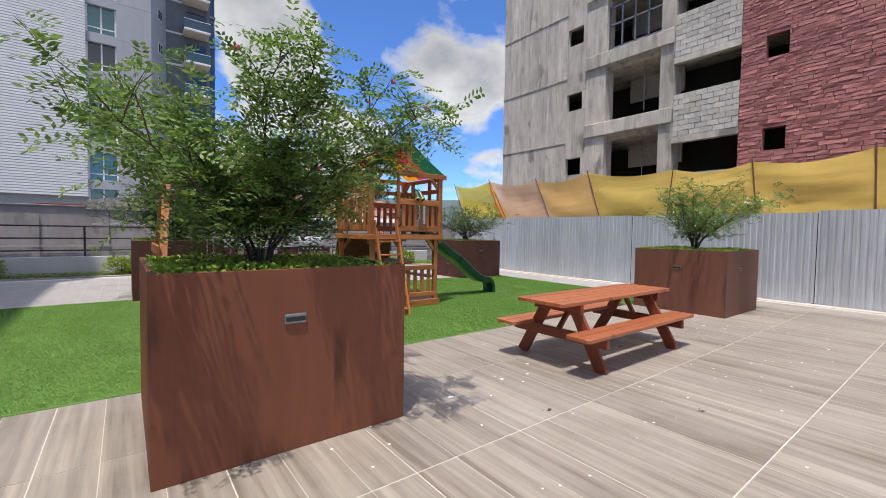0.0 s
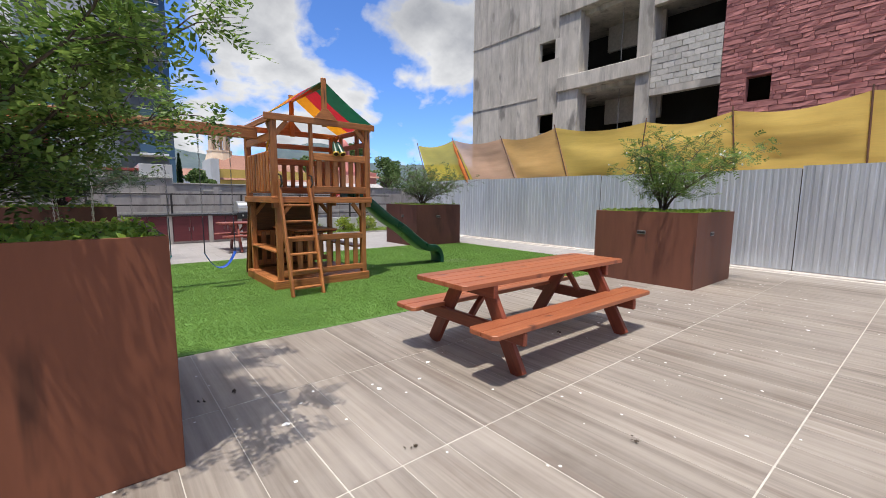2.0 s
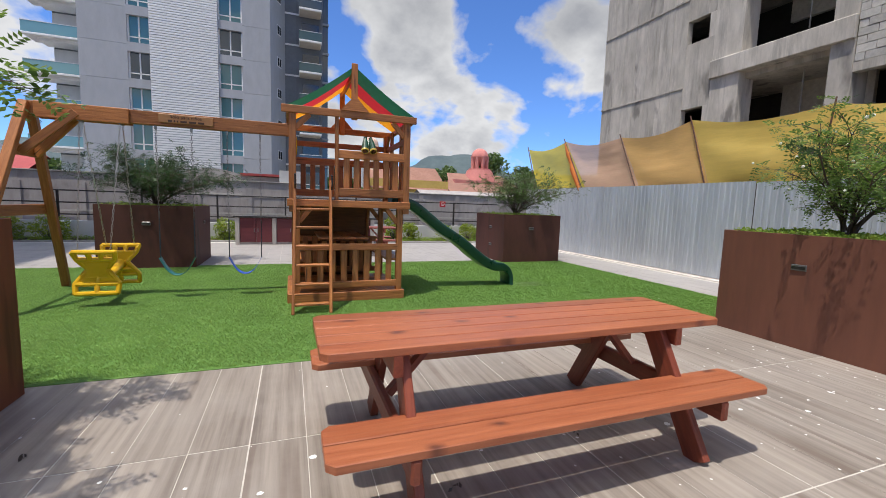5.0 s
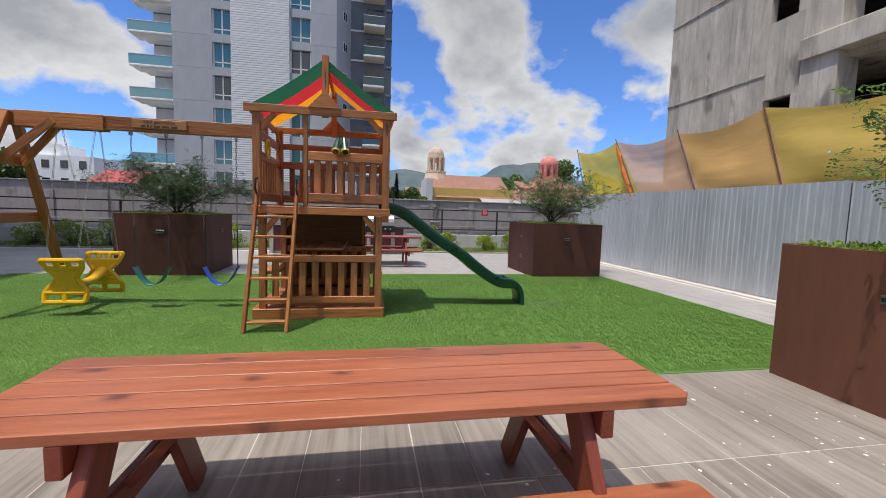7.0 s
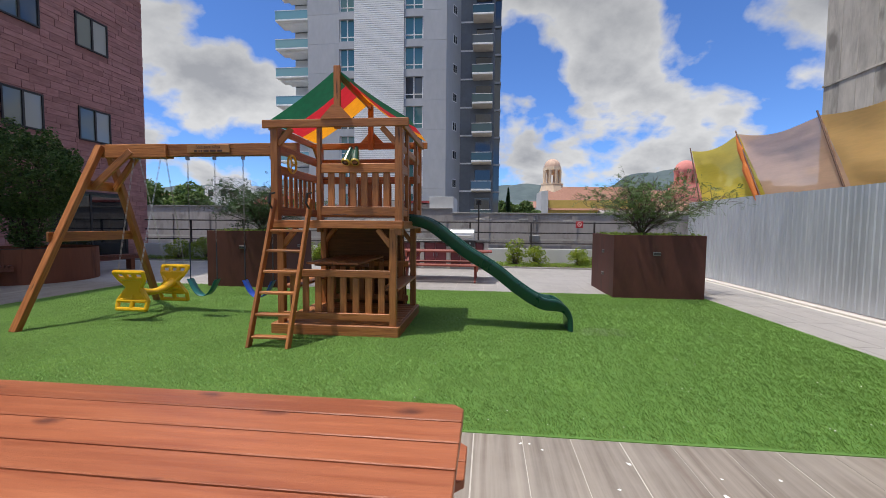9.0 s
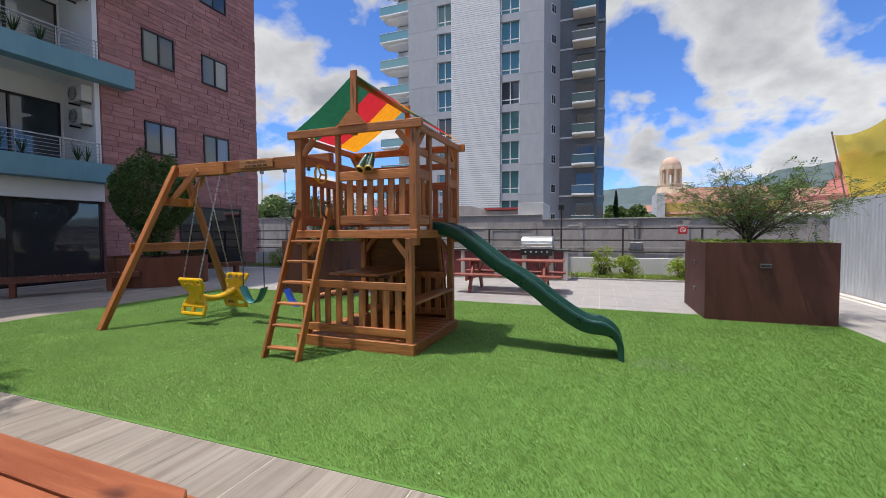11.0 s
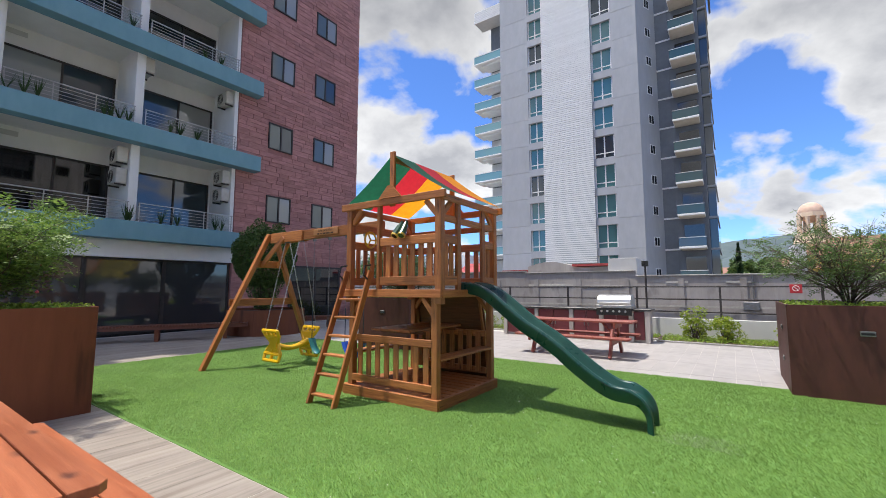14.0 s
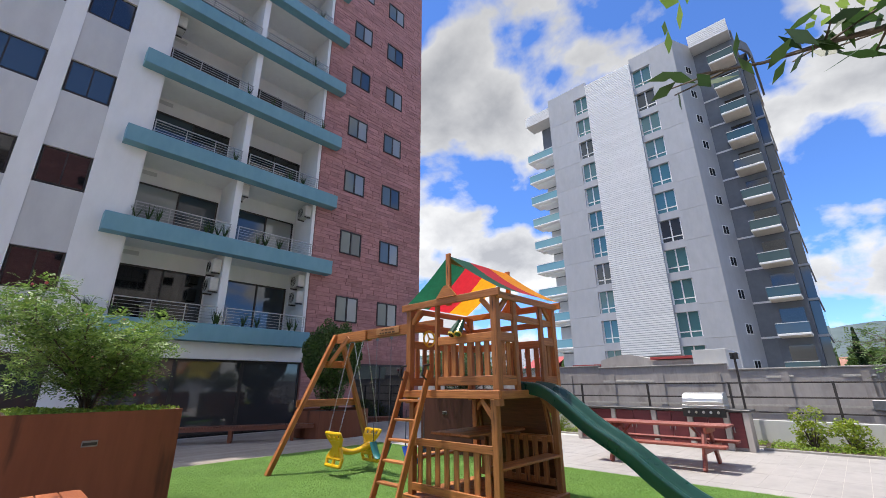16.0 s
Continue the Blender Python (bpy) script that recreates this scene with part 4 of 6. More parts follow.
for x, s in ((UX0, 1), (UX1, -1)):
    pb("eave_brace", (x + s * 0.04, 7.0, 2.44), (x + s * 0.22, 7.0, 2.64), 0.04, 0.07)
    pb("eave_brace", (x, 7.05, 2.44), (x, 7.25, 2.64), 0.04, 0.07)
    pb("eave_brace", (x, 8.37, 2.44), (x, 8.17, 2.64), 0.04, 0.07)
    pb("eave_rail", (x + (-0.06 if s > 0 else 0.06), 6.97, 2.66), (x + (-0.06 if s > 0 else 0.06), 8.46, 2.66), 0.04, 0.085)
pb("ridge", (4.50, 7.0, 3.29), (4.50, 8.44, 3.29), 0.035, 0.085)
# striped canopy: three bands across, slightly sagging
for bi, (key, y0, y1) in enumerate((("tgreen", 6.97, 7.46), ("tred", 7.46, 7.95), ("tyellow", 7.95, 8.43))):
    for sd in (-1, 1):
        vs, fs = [], []
        nu, nv = 12, 5
        for u in range(nu + 1):
            for v in range(nv + 1):
                s, r = u / nu, v / nv
                x = 4.50 + sd * 0.905 * s
                z = 3.355 - 0.625 * s - 0.05 * math.sin(math.pi * s) * (0.6 + 0.4 * math.sin(math.pi * (r + bi) / 3))
                vs.append((x - 4.44, y0 + (y1 - y0) * r - 7.72, z))
        for u in range(nu):
            for v in range(nv):
                p = u * (nv + 1) + v
                q = (p, p + nv + 1, p + nv + 2, p + 1)
                fs.append(q if sd > 0 else q[::-1])
        o = raw("canopy_band", vs, fs, M[key], ps, smooth=True)
# ladder
lad = [((3.66, 6.33, 0.0), (3.70, 6.91, 1.74)), ((4.13, 6.34, 0.0), (4.17, 6.91, 1.74))]
for a, b in lad:
    pb("ladder_side", a, b, 0.038, 0.085, up=(0, 1, -0.3))
for i in range(6):
    u = (0.12 + 0.245 * i) / 1.74
    a, b = Vector(lad[0][0]).lerp(Vector(lad[0][1]), u), Vector(lad[1][0]).lerp(Vector(lad[1][1]), u)
    pb("rung", a + Vector((0.02, 0.02, 0)), b + Vector((-0.02, 0.02, 0)), 0.09, 0.03)
for x in (3.70, 4.18):
    hd = bmesh.new()
    tube(hd, [Vector((x, 6.84, 1.62)) - Vector((4.44, 7.72, 0)), Vector((x, 6.76, 1.68)) - Vector((4.44, 7.72, 0)), Vector((x, 6.79, 1.80)) - Vector((4.44, 7.72, 0)), Vector((x, 6.90, 1.82)) - Vector((4.44, 7.72, 0))], 0.013, 6)
    part("grab_handle", hd, M["black"], ps, "black plastic grab handle")
# wavy slide
PROF = [(5.22, 1.47), (5.42, 1.45), (5.60, 1.38), (5.82, 1.22), (6.07, 1.03), (6.32, 0.88), (6.52, 0.75), (6.72, 0.59), (6.92, 0.45), (7.07, 0.365), (7.18, 0.33), (7.31, 0.32), (7.42, 0.28), (7.49, 0.17), (7.50, 0.0)]


def smooth_line(p, n=4):
    o = []
    for i in range(len(p) - 1):
        a, b, c, d = p[max(i - 1, 0)], p[i], p[i + 1], p[min(i + 2, len(p) - 1)]
        for k in range(n):
            t = k / n
            o.append(tuple(0.5 * (2 * b[j] + (c[j] - a[j]) * t + (2 * a[j] - 5 * b[j] + 4 * c[j] - d[j]) * t * t + (3 * b[j] - a[j] - 3 * c[j] + d[j]) * t ** 3) for j in range(len(b))))
    o.append(p[-1])
    return o


sl = smooth_line(PROF)
CROSS = [(-0.205, 0.075), (-0.215, 0.10), (-0.20, 0.118), (-0.178, 0.118), (-0.162, 0.10), (-0.15, 0.05), (-0.125, 0.012), (-0.06, 0.0), (0.06, 0.0), (0.125, 0.012), (0.15, 0.05), (0.162, 0.10), (0.178, 0.118), (0.20, 0.118), (0.215, 0.10), (0.205, 0.075)]
CROSS = CROSS + [(0.198, -0.03), (0.17, -0.045), (0.0, -0.04), (-0.17, -0.045), (-0.198, -0.03)]
vs, fs = [], []
nc = len(CROSS)
for i, (x, z) in enumerate(sl):
    a, b = sl[max(i - 1, 0)], sl[min(i + 1, len(sl) - 1)]
    d = Vector((b[0] - a[0], b[1] - a[1])).normalized()
    nx, nz = -d.y, d.x
    if nz < 0.0:
        nx, nz = max(nx, 0.0), 0.0
    for y, h in CROSS:
        k = 1.0 if x < 7.3 else max(0.25, 1 - (x - 7.3) * 3)
        vs.append((x + nx * h * k - 4.44, 7.765 + y - 7.72, max(z + nz * h * k, 0.0)))
for i in range(len(sl) - 1):
    for j in range(nc):
        p, q = i * nc + j, i * nc + (j + 1) % nc
        fs.append((p, q, q + nc, p + nc))
raw("slide", vs, fs, M["slide"], ps, smooth=True)
tagged(bpy.data.objects["slide"], "dark green wavy plastic slide")
for i in range(6):
    u = 6.52 + 0.075 * i
    k = next(j for j in range(len(sl) - 1) if sl[j + 1][0] > u)
    f = (u - sl[k][0]) / (sl[k + 1][0] - sl[k][0])
    z = sl[k][1] + f * (sl[k + 1][1] - sl[k][1])
    rd = bmesh.new()
    cyl(rd, (u - 4.44, -0.05, z + 0.001), (u - 4.44, 0.14, z + 0.001), 0.009, n=6)
    part("slide_ridge", rd, M["slide"], ps)
# toys on the deck
bino = bmesh.new()
for s in (-1, 1):
    cyl(bino, (s * 0.036, 0.075, 0.155), (s * 0.042, 0.03, 0.085), 0.026, 0.034, 14)
    cyl(bino, (s * 0.042, 0.03, 0.085), (s * 0.058, -0.055, -0.035), 0.042, 0.052, 14)
cyl(bino, (0, 0.055, 0.115), (0, 0.0, 0.03), 0.022, 0.022, 10)
bn = part("binoculars", bino, M["bingreen"], ps, "green toy binoculars with gold rims", pose(4.70 - 4.44, 6.925 - 7.72, 2.235))
for s in (-1, 1):
    part("lens_ring", cyl(bmesh.new(), (s * 0.058, -0.0545, -0.034), (s * 0.060, -0.067, -0.052), 0.054, 0.054, 14), M["gold"], bn)
    part("lens", cyl(bmesh.new(), (s * 0.060, -0.0665, -0.0515), (s * 0.0605, -0.069, -0.055), 0.040, 0.040, 14), M["glass_dark"], bn)
wheel = bmesh.new()
for i in range(14):
    a, b = 2 * math.pi * i / 14, 2 * math.pi * (i + 1) / 14
    cyl(wheel, (0, 0.12 * math.cos(a), 0.12 * math.sin(a)), (0, 0.12 * math.cos(b), 0.12 * math.sin(b)), 0.016, n=6)
for k in range(3):
    a = 2 * math.pi * k / 3
    cyl(wheel, (0, 0, 0), (0, 0.12 * math.cos(a), 0.12 * math.sin(a)), 0.012, n=6)
part("steering_wheel", wheel, M["yellow"], ps, "yellow toy steering wheel", pose(3.72 - 4.44, 7.35 - 7.72, 2.24))

# swing beam and A-frame, fixed to the tower
pb("swing_beam", (0.46, 7.72, 2.51), (3.64, 7.72, 2.51), 0.09, 0.18)
pb("beam_splice", (0.62, 7.655, 2.50), (1.62, 7.655, 2.50), 0.036, 0.20)
pb("beam_splice", (0.62, 7.785, 2.50), (1.62, 7.785, 2.50), 0.036, 0.20)
for yb, yt in ((6.55, 7.66), (8.89, 7.78)):
    pb("swing_leg", (0.33, yb, 0.0), (0.53, yt, 2.58), 0.085, 0.10, up=(1, 0, 0))
    s = 1 if yt > yb else -1
    pb("corner_brace", (0.50, yt - s * 0.12, 1.94), (1.05, yt - s * 0.02, 2.50), 0.04, 0.10)
pb("cross_bar", (0.36, 6.98, 1.22), (0.36, 8.46, 1.22), 0.04, 0.14)
pb("cross_bar", (0.47, 7.42, 1.98), (0.47, 8.02, 1.98), 0.04, 0.14)
plaque = pb("plaque", (1.95, 7.655, 2.52), (2.62, 7.655, 2.52), 0.018, 0.12, M["plaque"], "carved wooden notice plaque")


def text(parent, body, size, at, material, name="lettering"):
    cu = bpy.data.curves.new(name, "FONT")
    cu.body, cu.size, cu.align_x, cu.align_y, cu.extrude = body, size, "CENTER", "CENTER", 0.001
    cu.materials.append(material)
    ob = new(name, cu)
    ob.parent = parent
    ob.matrix_basis = at
    return ob


text(plaque, "Sólo para niños", 0.062, pose(0, -0.0105, 0.026, 90), M["ink"])
bars = bmesh.new()
for a, b in ((-0.22, -0.17), (-0.15, -0.13), (-0.115, -0.095), (-0.07, 0.01), (0.03, 0.12), (0.145, 0.22)):
    box(bars, a, b, -0.0115, -0.0095, -0.045, -0.018)
part("worn_line", bars, M["ink"], plaque)


def chain(bm, a, b, link=0.05):
    a, b = Vector(a), Vector(b)
    n = max(2, int((b - a).length / link))
    for i in range(n):
        p, q = a.lerp(b, i / n), a.lerp(b, (i + 1.15) / n)
        d = (q - p).normalized()
        s = d.cross(Vector((0, 1, 0)) if i % 2 else Vector((1, 0, 0))).normalized() * 0.008
        for k in (-1, 1):
            cyl(bm, p + s * k, q + s * k, 0.0028, n=4, caps=False)


def belt_swing(x0, x1, key, label):
    o = Vector(((x0 + x1) / 2, 7.72, 2.42))
    t = thing("belt_swing", o, label, "swing", "belt swings under the beam")
    pts = []
    w = (x1 - x0) / 2
    for i in range(17):
        u = i / 8 - 1
        pts.append((u * w * (1.02 if abs(u) > 0.9 else 1.0), -2.09 + 0.25 * abs(u) ** 2.2))
    vs, fs = [], []
    for x, z in pts:
        for y in (-0.075, 0.075):
            vs += [(x, y, z), (x, y, z + 0.008)]
    for i in range(16):
        b = i * 4
        fs += [(b, b + 2, b + 6, b + 4), (b + 1, b + 5, b + 7, b + 3), (b, b + 4, b + 5, b + 1), (b + 2, b + 3, b + 7, b + 6)]
    raw("belt", vs, fs, M[key], t, smooth=True)
    for s in (-1, 1):
        c = bmesh.new()
        chain(c, (s * w, 0, 0.0), (s * w, 0, -1.28))
        part("chain", c, M["dullalu"], t)
        c2 = bmesh.new()
        cyl(c2, (s * w, 0, -1.27), (s * w, 0, -1.84), 0.008, n=6)
        part("chain_sleeve", c2, M["sleeve"], t, "dark rubber chain sleeve")
        part("hanger", boxes((s * w - 0.012, s * w + 0.012, -0.03, 0.03, -0.05, 0.0)), M["dullalu"], t)


belt_swing(1.90, 2.33, "tealbelt", "teal rubber belt swing on chains under the beam")
belt_swing(2.78, 3.22, "bluebelt", "blue rubber belt swing on chains under the beam")

# glider with two facing seats
gl = thing("glider_swing", (1.29, 7.72, 2.42), "yellow plastic two-seat glider swing hung on chains", "swing")


def glider_seat(sy):
    """Backrest with cut-outs above, waist, and a footrest with cut-outs below."""
    bm = bmesh.new()
    y = sy * 0.33
    k = sy * 0.09

    def bar(p, q, r=0.031):
        cyl(bm, (p[0] * 1.18, y + k * p[2], p[1]), (q[0] * 1.18, y + k * q[2], q[1]), r, n=8)
        bmesh.ops.create_icosphere(bm, subdivisions=1, radius=r, matrix=Matrix.Translation((q[0] * 1.18, y + k * q[2], q[1])))
    T, W, S, B = -1.70, -1.80, -1.93, -2.24
    for a, b in (((-0.19, T, 1.4), (0.19, T, 1.4)), ((-0.19, T, 1.4), (-0.17, W, 0.8)), ((0.19, T, 1.4), (0.17, W, 0.8)), ((-0.17, W, 0.8), (0.17, W, 0.8)), ((-0.06, T, 1.4), (-0.05, W, 0.8)), ((0.06, T, 1.4), (0.05, W, 0.8)),
                 ((-0.17, W, 0.8), (-0.085, S, 0.2)), ((0.17, W, 0.8), (0.085, S, 0.2)), ((-0.085, S, 0.2), (-0.20, B + 0.12, 0.6)), ((0.085, S, 0.2), (0.20, B + 0.12, 0.6)), ((-0.20, B + 0.12, 0.6), (-0.19, B, 1.0)), ((0.20, B + 0.12, 0.6), (0.19, B, 1.0)),
                 ((-0.19, B, 1.0), (0.19, B, 1.0)), ((-0.19, B + 0.12, 0.7), (0.19, B + 0.12, 0.7)), ((0, B, 1.0), (0, B + 0.2, 0.5)), ((-0.12, B + 0.2, 0.4), (0.12, B + 0.2, 0.4))):
        bar(a, b)
    pl = [(-0.17, W + 0.015), (0.17, W + 0.015), (0.115, W - 0.06), (0.085, S), (0.10, S - 0.07), (0.17, B + 0.15), (-0.17, B + 0.15), (-0.10, S - 0.07), (-0.085, S), (-0.115, W - 0.06)]
    f = bm.faces.new([bm.verts.new((u * 1.18, y + k * 0.5 - 0.02, w)) for u, w in pl])
    e = bmesh.ops.extrude_face_region(bm, geom=[f])
    bmesh.ops.translate(bm, vec=(0, 0.045, 0), verts=[v for v in e["geom"] if isinstance(v, bmesh.types.BMVert)])
    bmesh.ops.recalc_face_normals(bm, faces=bm.faces)
    return bm


for sy in (-1, 1):
    part("seat", glider_seat(sy), M["yellow"], gl)
vs, fs = [], []
for i in range(17):
    u = i / 16
    rad = 0.05 + 0.025 * abs(2 * u - 1) ** 2
    for j in range(12):
        a = 2 * math.pi * j / 12
        vs.append((rad * 1.15 * math.cos(a), -0.36 + 0.72 * u, -1.96 - 0.09 * math.sin(math.pi * u) + rad * math.sin(a)))
for i in range(16):
    for j in range(12):
        fs.append((i * 12 + j, i * 12 + (j + 1) % 12, i * 12 + 12 + (j + 1) % 12, i * 12 + 12 + j))
raw("connecting_arm", vs, fs, M["yellow"], gl, smooth=True)
for sy in (-1, 1):
    for s in (-1, 1):
        c = bmesh.new()
        chain(c, (s * 0.22, sy * 0.045, 0), (s * 0.17, sy * 0.44, -1.70))
        part("chain", c, M["alu"], gl)
    part("hanger", boxes((sy * 0.22 - 0.015, sy * 0.22 + 0.015, -0.06, 0.06, -0.03, 0.0)), M["dullalu"], gl)

# ---- barbecue counter ----
bar = thing("barbecue_counter", (4.2, 15.62, 0), "long barbecue counter with oxblood doors and dark granite top", "counter")
part("worktop", boxes((-2.24, 2.24, -0.36, 0.36, 0.87, 0.92), bevel=0.006), M["granite"], bar)
part("body", boxes((-2.16, 2.16, -0.26, 0.30, 0.0, 0.868)), M["oldwall"], bar)
for x in (-2.13, -1.05, 0.05, 0.92, 1.72, 2.13):
    part("pier", boxes((x - 0.06, x + 0.06, -0.33, -0.262, 0.0, 0.868), bevel=0.005), M["oldwall"], bar)
for x0, x1 in ((-2.06, -1.12), (-0.98, -0.02), (0.12, 0.85), (0.99, 1.65), (1.79, 2.06)):
    n = 2 if x1 - x0 > 0.5 else 1
    for i in range(n):
        a, b = x0 + (x1 - x0) * i / n + 0.006, x0 + (x1 - x0) * (i + 1) / n - 0.006
        d = part("cabinet_door", boxes((a, b, -0.30, -0.264, 0.08, 0.85), bevel=0.005), M["cabinet"], bar)
        hx = b - 0.05 if i == 0 and n == 2 else a + 0.05
        part("handle", boxes((hx - 0.01, hx + 0.01, -0.325, -0.302, 0.40, 0.52), bevel=0.003), M["dullalu"], d)
grill = thing("gas_grill", (5.50, 15.52, 0.92), "stainless steel gas grill with rounded hood on the counter", "grill")
part("firebox", boxes((-0.47, 0.47, -0.34, 0.26, -0.06 + 0.062, 0.10), bevel=0.01), M["alu"], grill)
part("control_panel", boxes((-0.47, 0.47, -0.39, -0.342, -0.18, 0.03), bevel=0.008), M["black"], grill, "black control panel")
hood = bmesh.new()
hp = [(-0.33, 0.10), (-0.35, 0.16), (-0.33, 0.26), (-0.26, 0.34), (-0.14, 0.385), (0.05, 0.39), (0.17, 0.36), (0.24, 0.28), (0.25, 0.10)]
rings = [[hood.verts.new((x, y, z)) for y, z in hp] for x in (-0.45, 0.45)]
for i in range(len(hp) - 1):
    hood.faces.new((rings[0][i], rings[1][i], rings[1][i + 1], rings[0][i + 1]))
hood.faces.new(rings[0])
hood.faces.new(rings[1][::-1])
bmesh.ops.recalc_face_normals(hood, faces=hood.faces)
bmesh.ops.bevel(hood, geom=[e for e in hood.edges if abs(e.verts[0].co.x - e.verts[1].co.x) < 1e-5], offset=0.008, segments=1, affect="EDGES")
part("hood", hood, M["alu"], grill)
hh = bmesh.new()
tube(hh, [(-0.36, -0.34, 0.17), (-0.36, -0.40, 0.17), (0.36, -0.40, 0.17), (0.36, -0.34, 0.17)], 0.014)
part("hood_handle", hh, M["alu"], grill)
for i in range(5):
    part("knob", cyl(bmesh.new(), (-0.32 + 0.16 * i, -0.392, -0.07), (-0.32 + 0.16 * i, -0.43, -0.07), 0.032, 0.026, 14), M["alu"], grill)

# ---- planting at the far end ----
ground_cover(6.5, 12.3, 16.0, 17.35, 0.03, 5000, 41, "low green ground cover in the bed along the wall", 0.10)
ground_cover(-7.4, 6.4, 16.35, 17.35, 0.03, 6000, 42, "low green ground cover behind the counter", 0.10)


def bush(x, y, z, h, r, n, leaf, seed, label, mt, cat="bush", group="", squash=1.0, dome=0.0):
    """A clumped bush: branches, and leaves gathered round many uneven lobes."""
    t = thing("bush", (x, y, z), label, cat, group)
    g = np.random.default_rng(seed)
    lobes = []
    k = 26
    for i in range(k):
        a, u = g.uniform(0, 2 * math.pi), g.uniform(0.12, 1.0)
        rr = r * (math.sin(min(u, 0.96) * math.pi) ** 0.5) * g.uniform(0.35, 0.92)
        lobes.append((rr * math.cos(a), rr * math.sin(a) * squash, h * u + dome, r * g.uniform(0.2, 0.36)))
    bm = bmesh.new()
    for lx, ly, lz, _ in lobes:
        cyl(bm, (lx * 0.08, ly * 0.08, 0), (lx * 0.5, ly * 0.5, lz * 0.6), 0.012 * h ** 0.5, 0.008 * h ** 0.5, 5, False)
        cyl(bm, (lx * 0.5, ly * 0.5, lz * 0.6), (lx, ly, lz), 0.008 * h ** 0.5, 0.003, 4, False)
    part("branch_work", bm, M["bark"], t)
    c = []
    for i in range(n):
        lx, ly, lz, lr = lobes[g.integers(k)]
        d = g.normal(size=3)
        d = d / np.linalg.norm(d) * lr * g.uniform(0.5, 1.0) ** 0.5
        if dome:
            d = g.normal(size=3)
            d = d / np.linalg.norm(d)
            q = 1 + 0.16 * noise.noise(Vector(d) * 2.3) + 0.10 * noise.noise(Vector(d) * 6.1) - abs(g.normal()) * 0.09
            d = np.array((r * q * d[0], r * q * d[1], h * 0.5 * (1 + d[2]) * q + dome))
            lx = ly = lz = 0.0
            if i % 9 == 0:
                # loose shoots between the crown and the soil
                a, u = g.uniform(0, 2 * math.pi), g.uniform(0.08, 1.0)
                rr = r * (0.25 + 0.5 * u) * math.sqrt(g.uniform())
                d = np.array((rr * math.cos(a), rr * math.sin(a), u * (dome + 0.35)))
        c.append((lx + d[0], ly + d[1], max(lz + d[2], 0.02)))
    tri_cloud("foliage", leaf_faces(g, np.array(c), leaf, leaf * 0.5, 0.0), 4, M[mt], t)
    return t


for i, (x, y, h, r) in enumerate([(7.35, 16.6, 0.85, 0.42), (8.05, 16.55, 0.6, 0.42), (9.55, 16.7, 0.55, 0.45), (0.5, 16.8, 0.75, 0.5), (-0.1, 16.75, 0.6, 0.45), (-3.2, 16.7, 0.7, 0.6), (-4.3, 16.7, 0.75, 0.6), (-5.4, 16.7, 0.7, 0.6), (1.6, 16.8, 0.7, 0.45), (10.6, 16.7, 0.6, 0.5)]):
    bush(x, y, 0.03, h, r, 1500, 0.07, 60 + i, "yellow-green hedge bush in the bed by the wall", "leaf_lime", "bush", "bushes along the wall")

# ---- seating and topiary beside the apartment building ----


def slat_bench(a, b, label, legs):
    a, b = Vector((*a, 0)), Vector((*b, 0))
    L = (b - a).length
    t = thing("slat_bench", Matrix.Translation((a + b) / 2) @ (b - a).to_track_quat("X", "Z").to_matrix().to_4x4(), label, "bench", "long benches by the building")
    n = int(L / 0.075)
    part("rail", boxes((-L / 2, L / 2, -0.22, -0.18, 0.33, 0.415)), M["bench_wood"], t)
    part("rail", boxes((-L / 2, L / 2, 0.18, 0.22, 0.33, 0.415)), M["bench_wood"], t)
    me = mesh_of("slat", boxes((-0.026, 0.026, -0.24, 0.24, 0.417, 0.455), bevel=0.004), M["bench_wood"])
    for i in range(n):
        o = new("slat", me)
        o.parent = t
        o.matrix_basis = Matrix.Translation((-L / 2 + L * (i + 0.5) / n, 0, 0))
    for u in legs:
        part("leg", boxes((u * L - L / 2 - 0.05, u * L - L / 2 + 0.05, -0.17, 0.17, 0.0, 0.33), (u * L - L / 2 - 0.05, u * L - L / 2 + 0.05, -0.22, -0.17, 0.0, 0.33), bevel=0.004), M["corten"], t)


slat_bench((-7.0, 4.6), (-4.15, 10.0), "long slatted reddish-brown bench joined to a steel planter", (0.08, 0.36, 0.62, 0.9))
slat_bench((-5.2, 12.2), (-4.4, 13.7), "short slatted reddish-brown bench beside a steel planter", (0.15, 0.85))
low = thing("round_planter", (-4.75, 11.0, 0), "broad low weathered-steel planter holding a clipped bush", "planter")
pl = bmesh.new()
cyl(pl, (0, 0, 0), (0, 0, 0.8), 1.22, 1.22, 40, False)
cyl(pl, (0, 0, 0.8), (0, 0, 0.6), 1.17, 1.17, 40, False)
part("wall", pl, M["corten"], low, smooth=False)
sr = bmesh.new()
cyl(sr, (0, 0, 0.5), (0, 0, 0.72), 1.165, 1.165, 32)
part("soil", sr, M["soil"], low)
bush(-4.8, 10.9, 0.72, 2.15, 1.0, 26000, 0.08, 77, "clipped rounded dark green bush in a low planter", "topiary", dome=0.78)

# ---- brick-clad apartment building ----
BX = -7.5
apt = thing("apartment_building", (BX, 8.0, 0), "apartment building with teal balcony slabs and red brick cladding", "building")


def ap(name, rows, material, parent=None, label="", bevel=0.0):
    """Boxes in world metres, under the building (or one of its parts)."""
    bm = bmesh.new()
    for r in rows:
        box(bm, r[0] - BX, r[1] - BX, r[2] - 8.0, r[3] - 8.0, r[4], r[5], bevel)
    return part(name, bm, material, parent or apt, label)



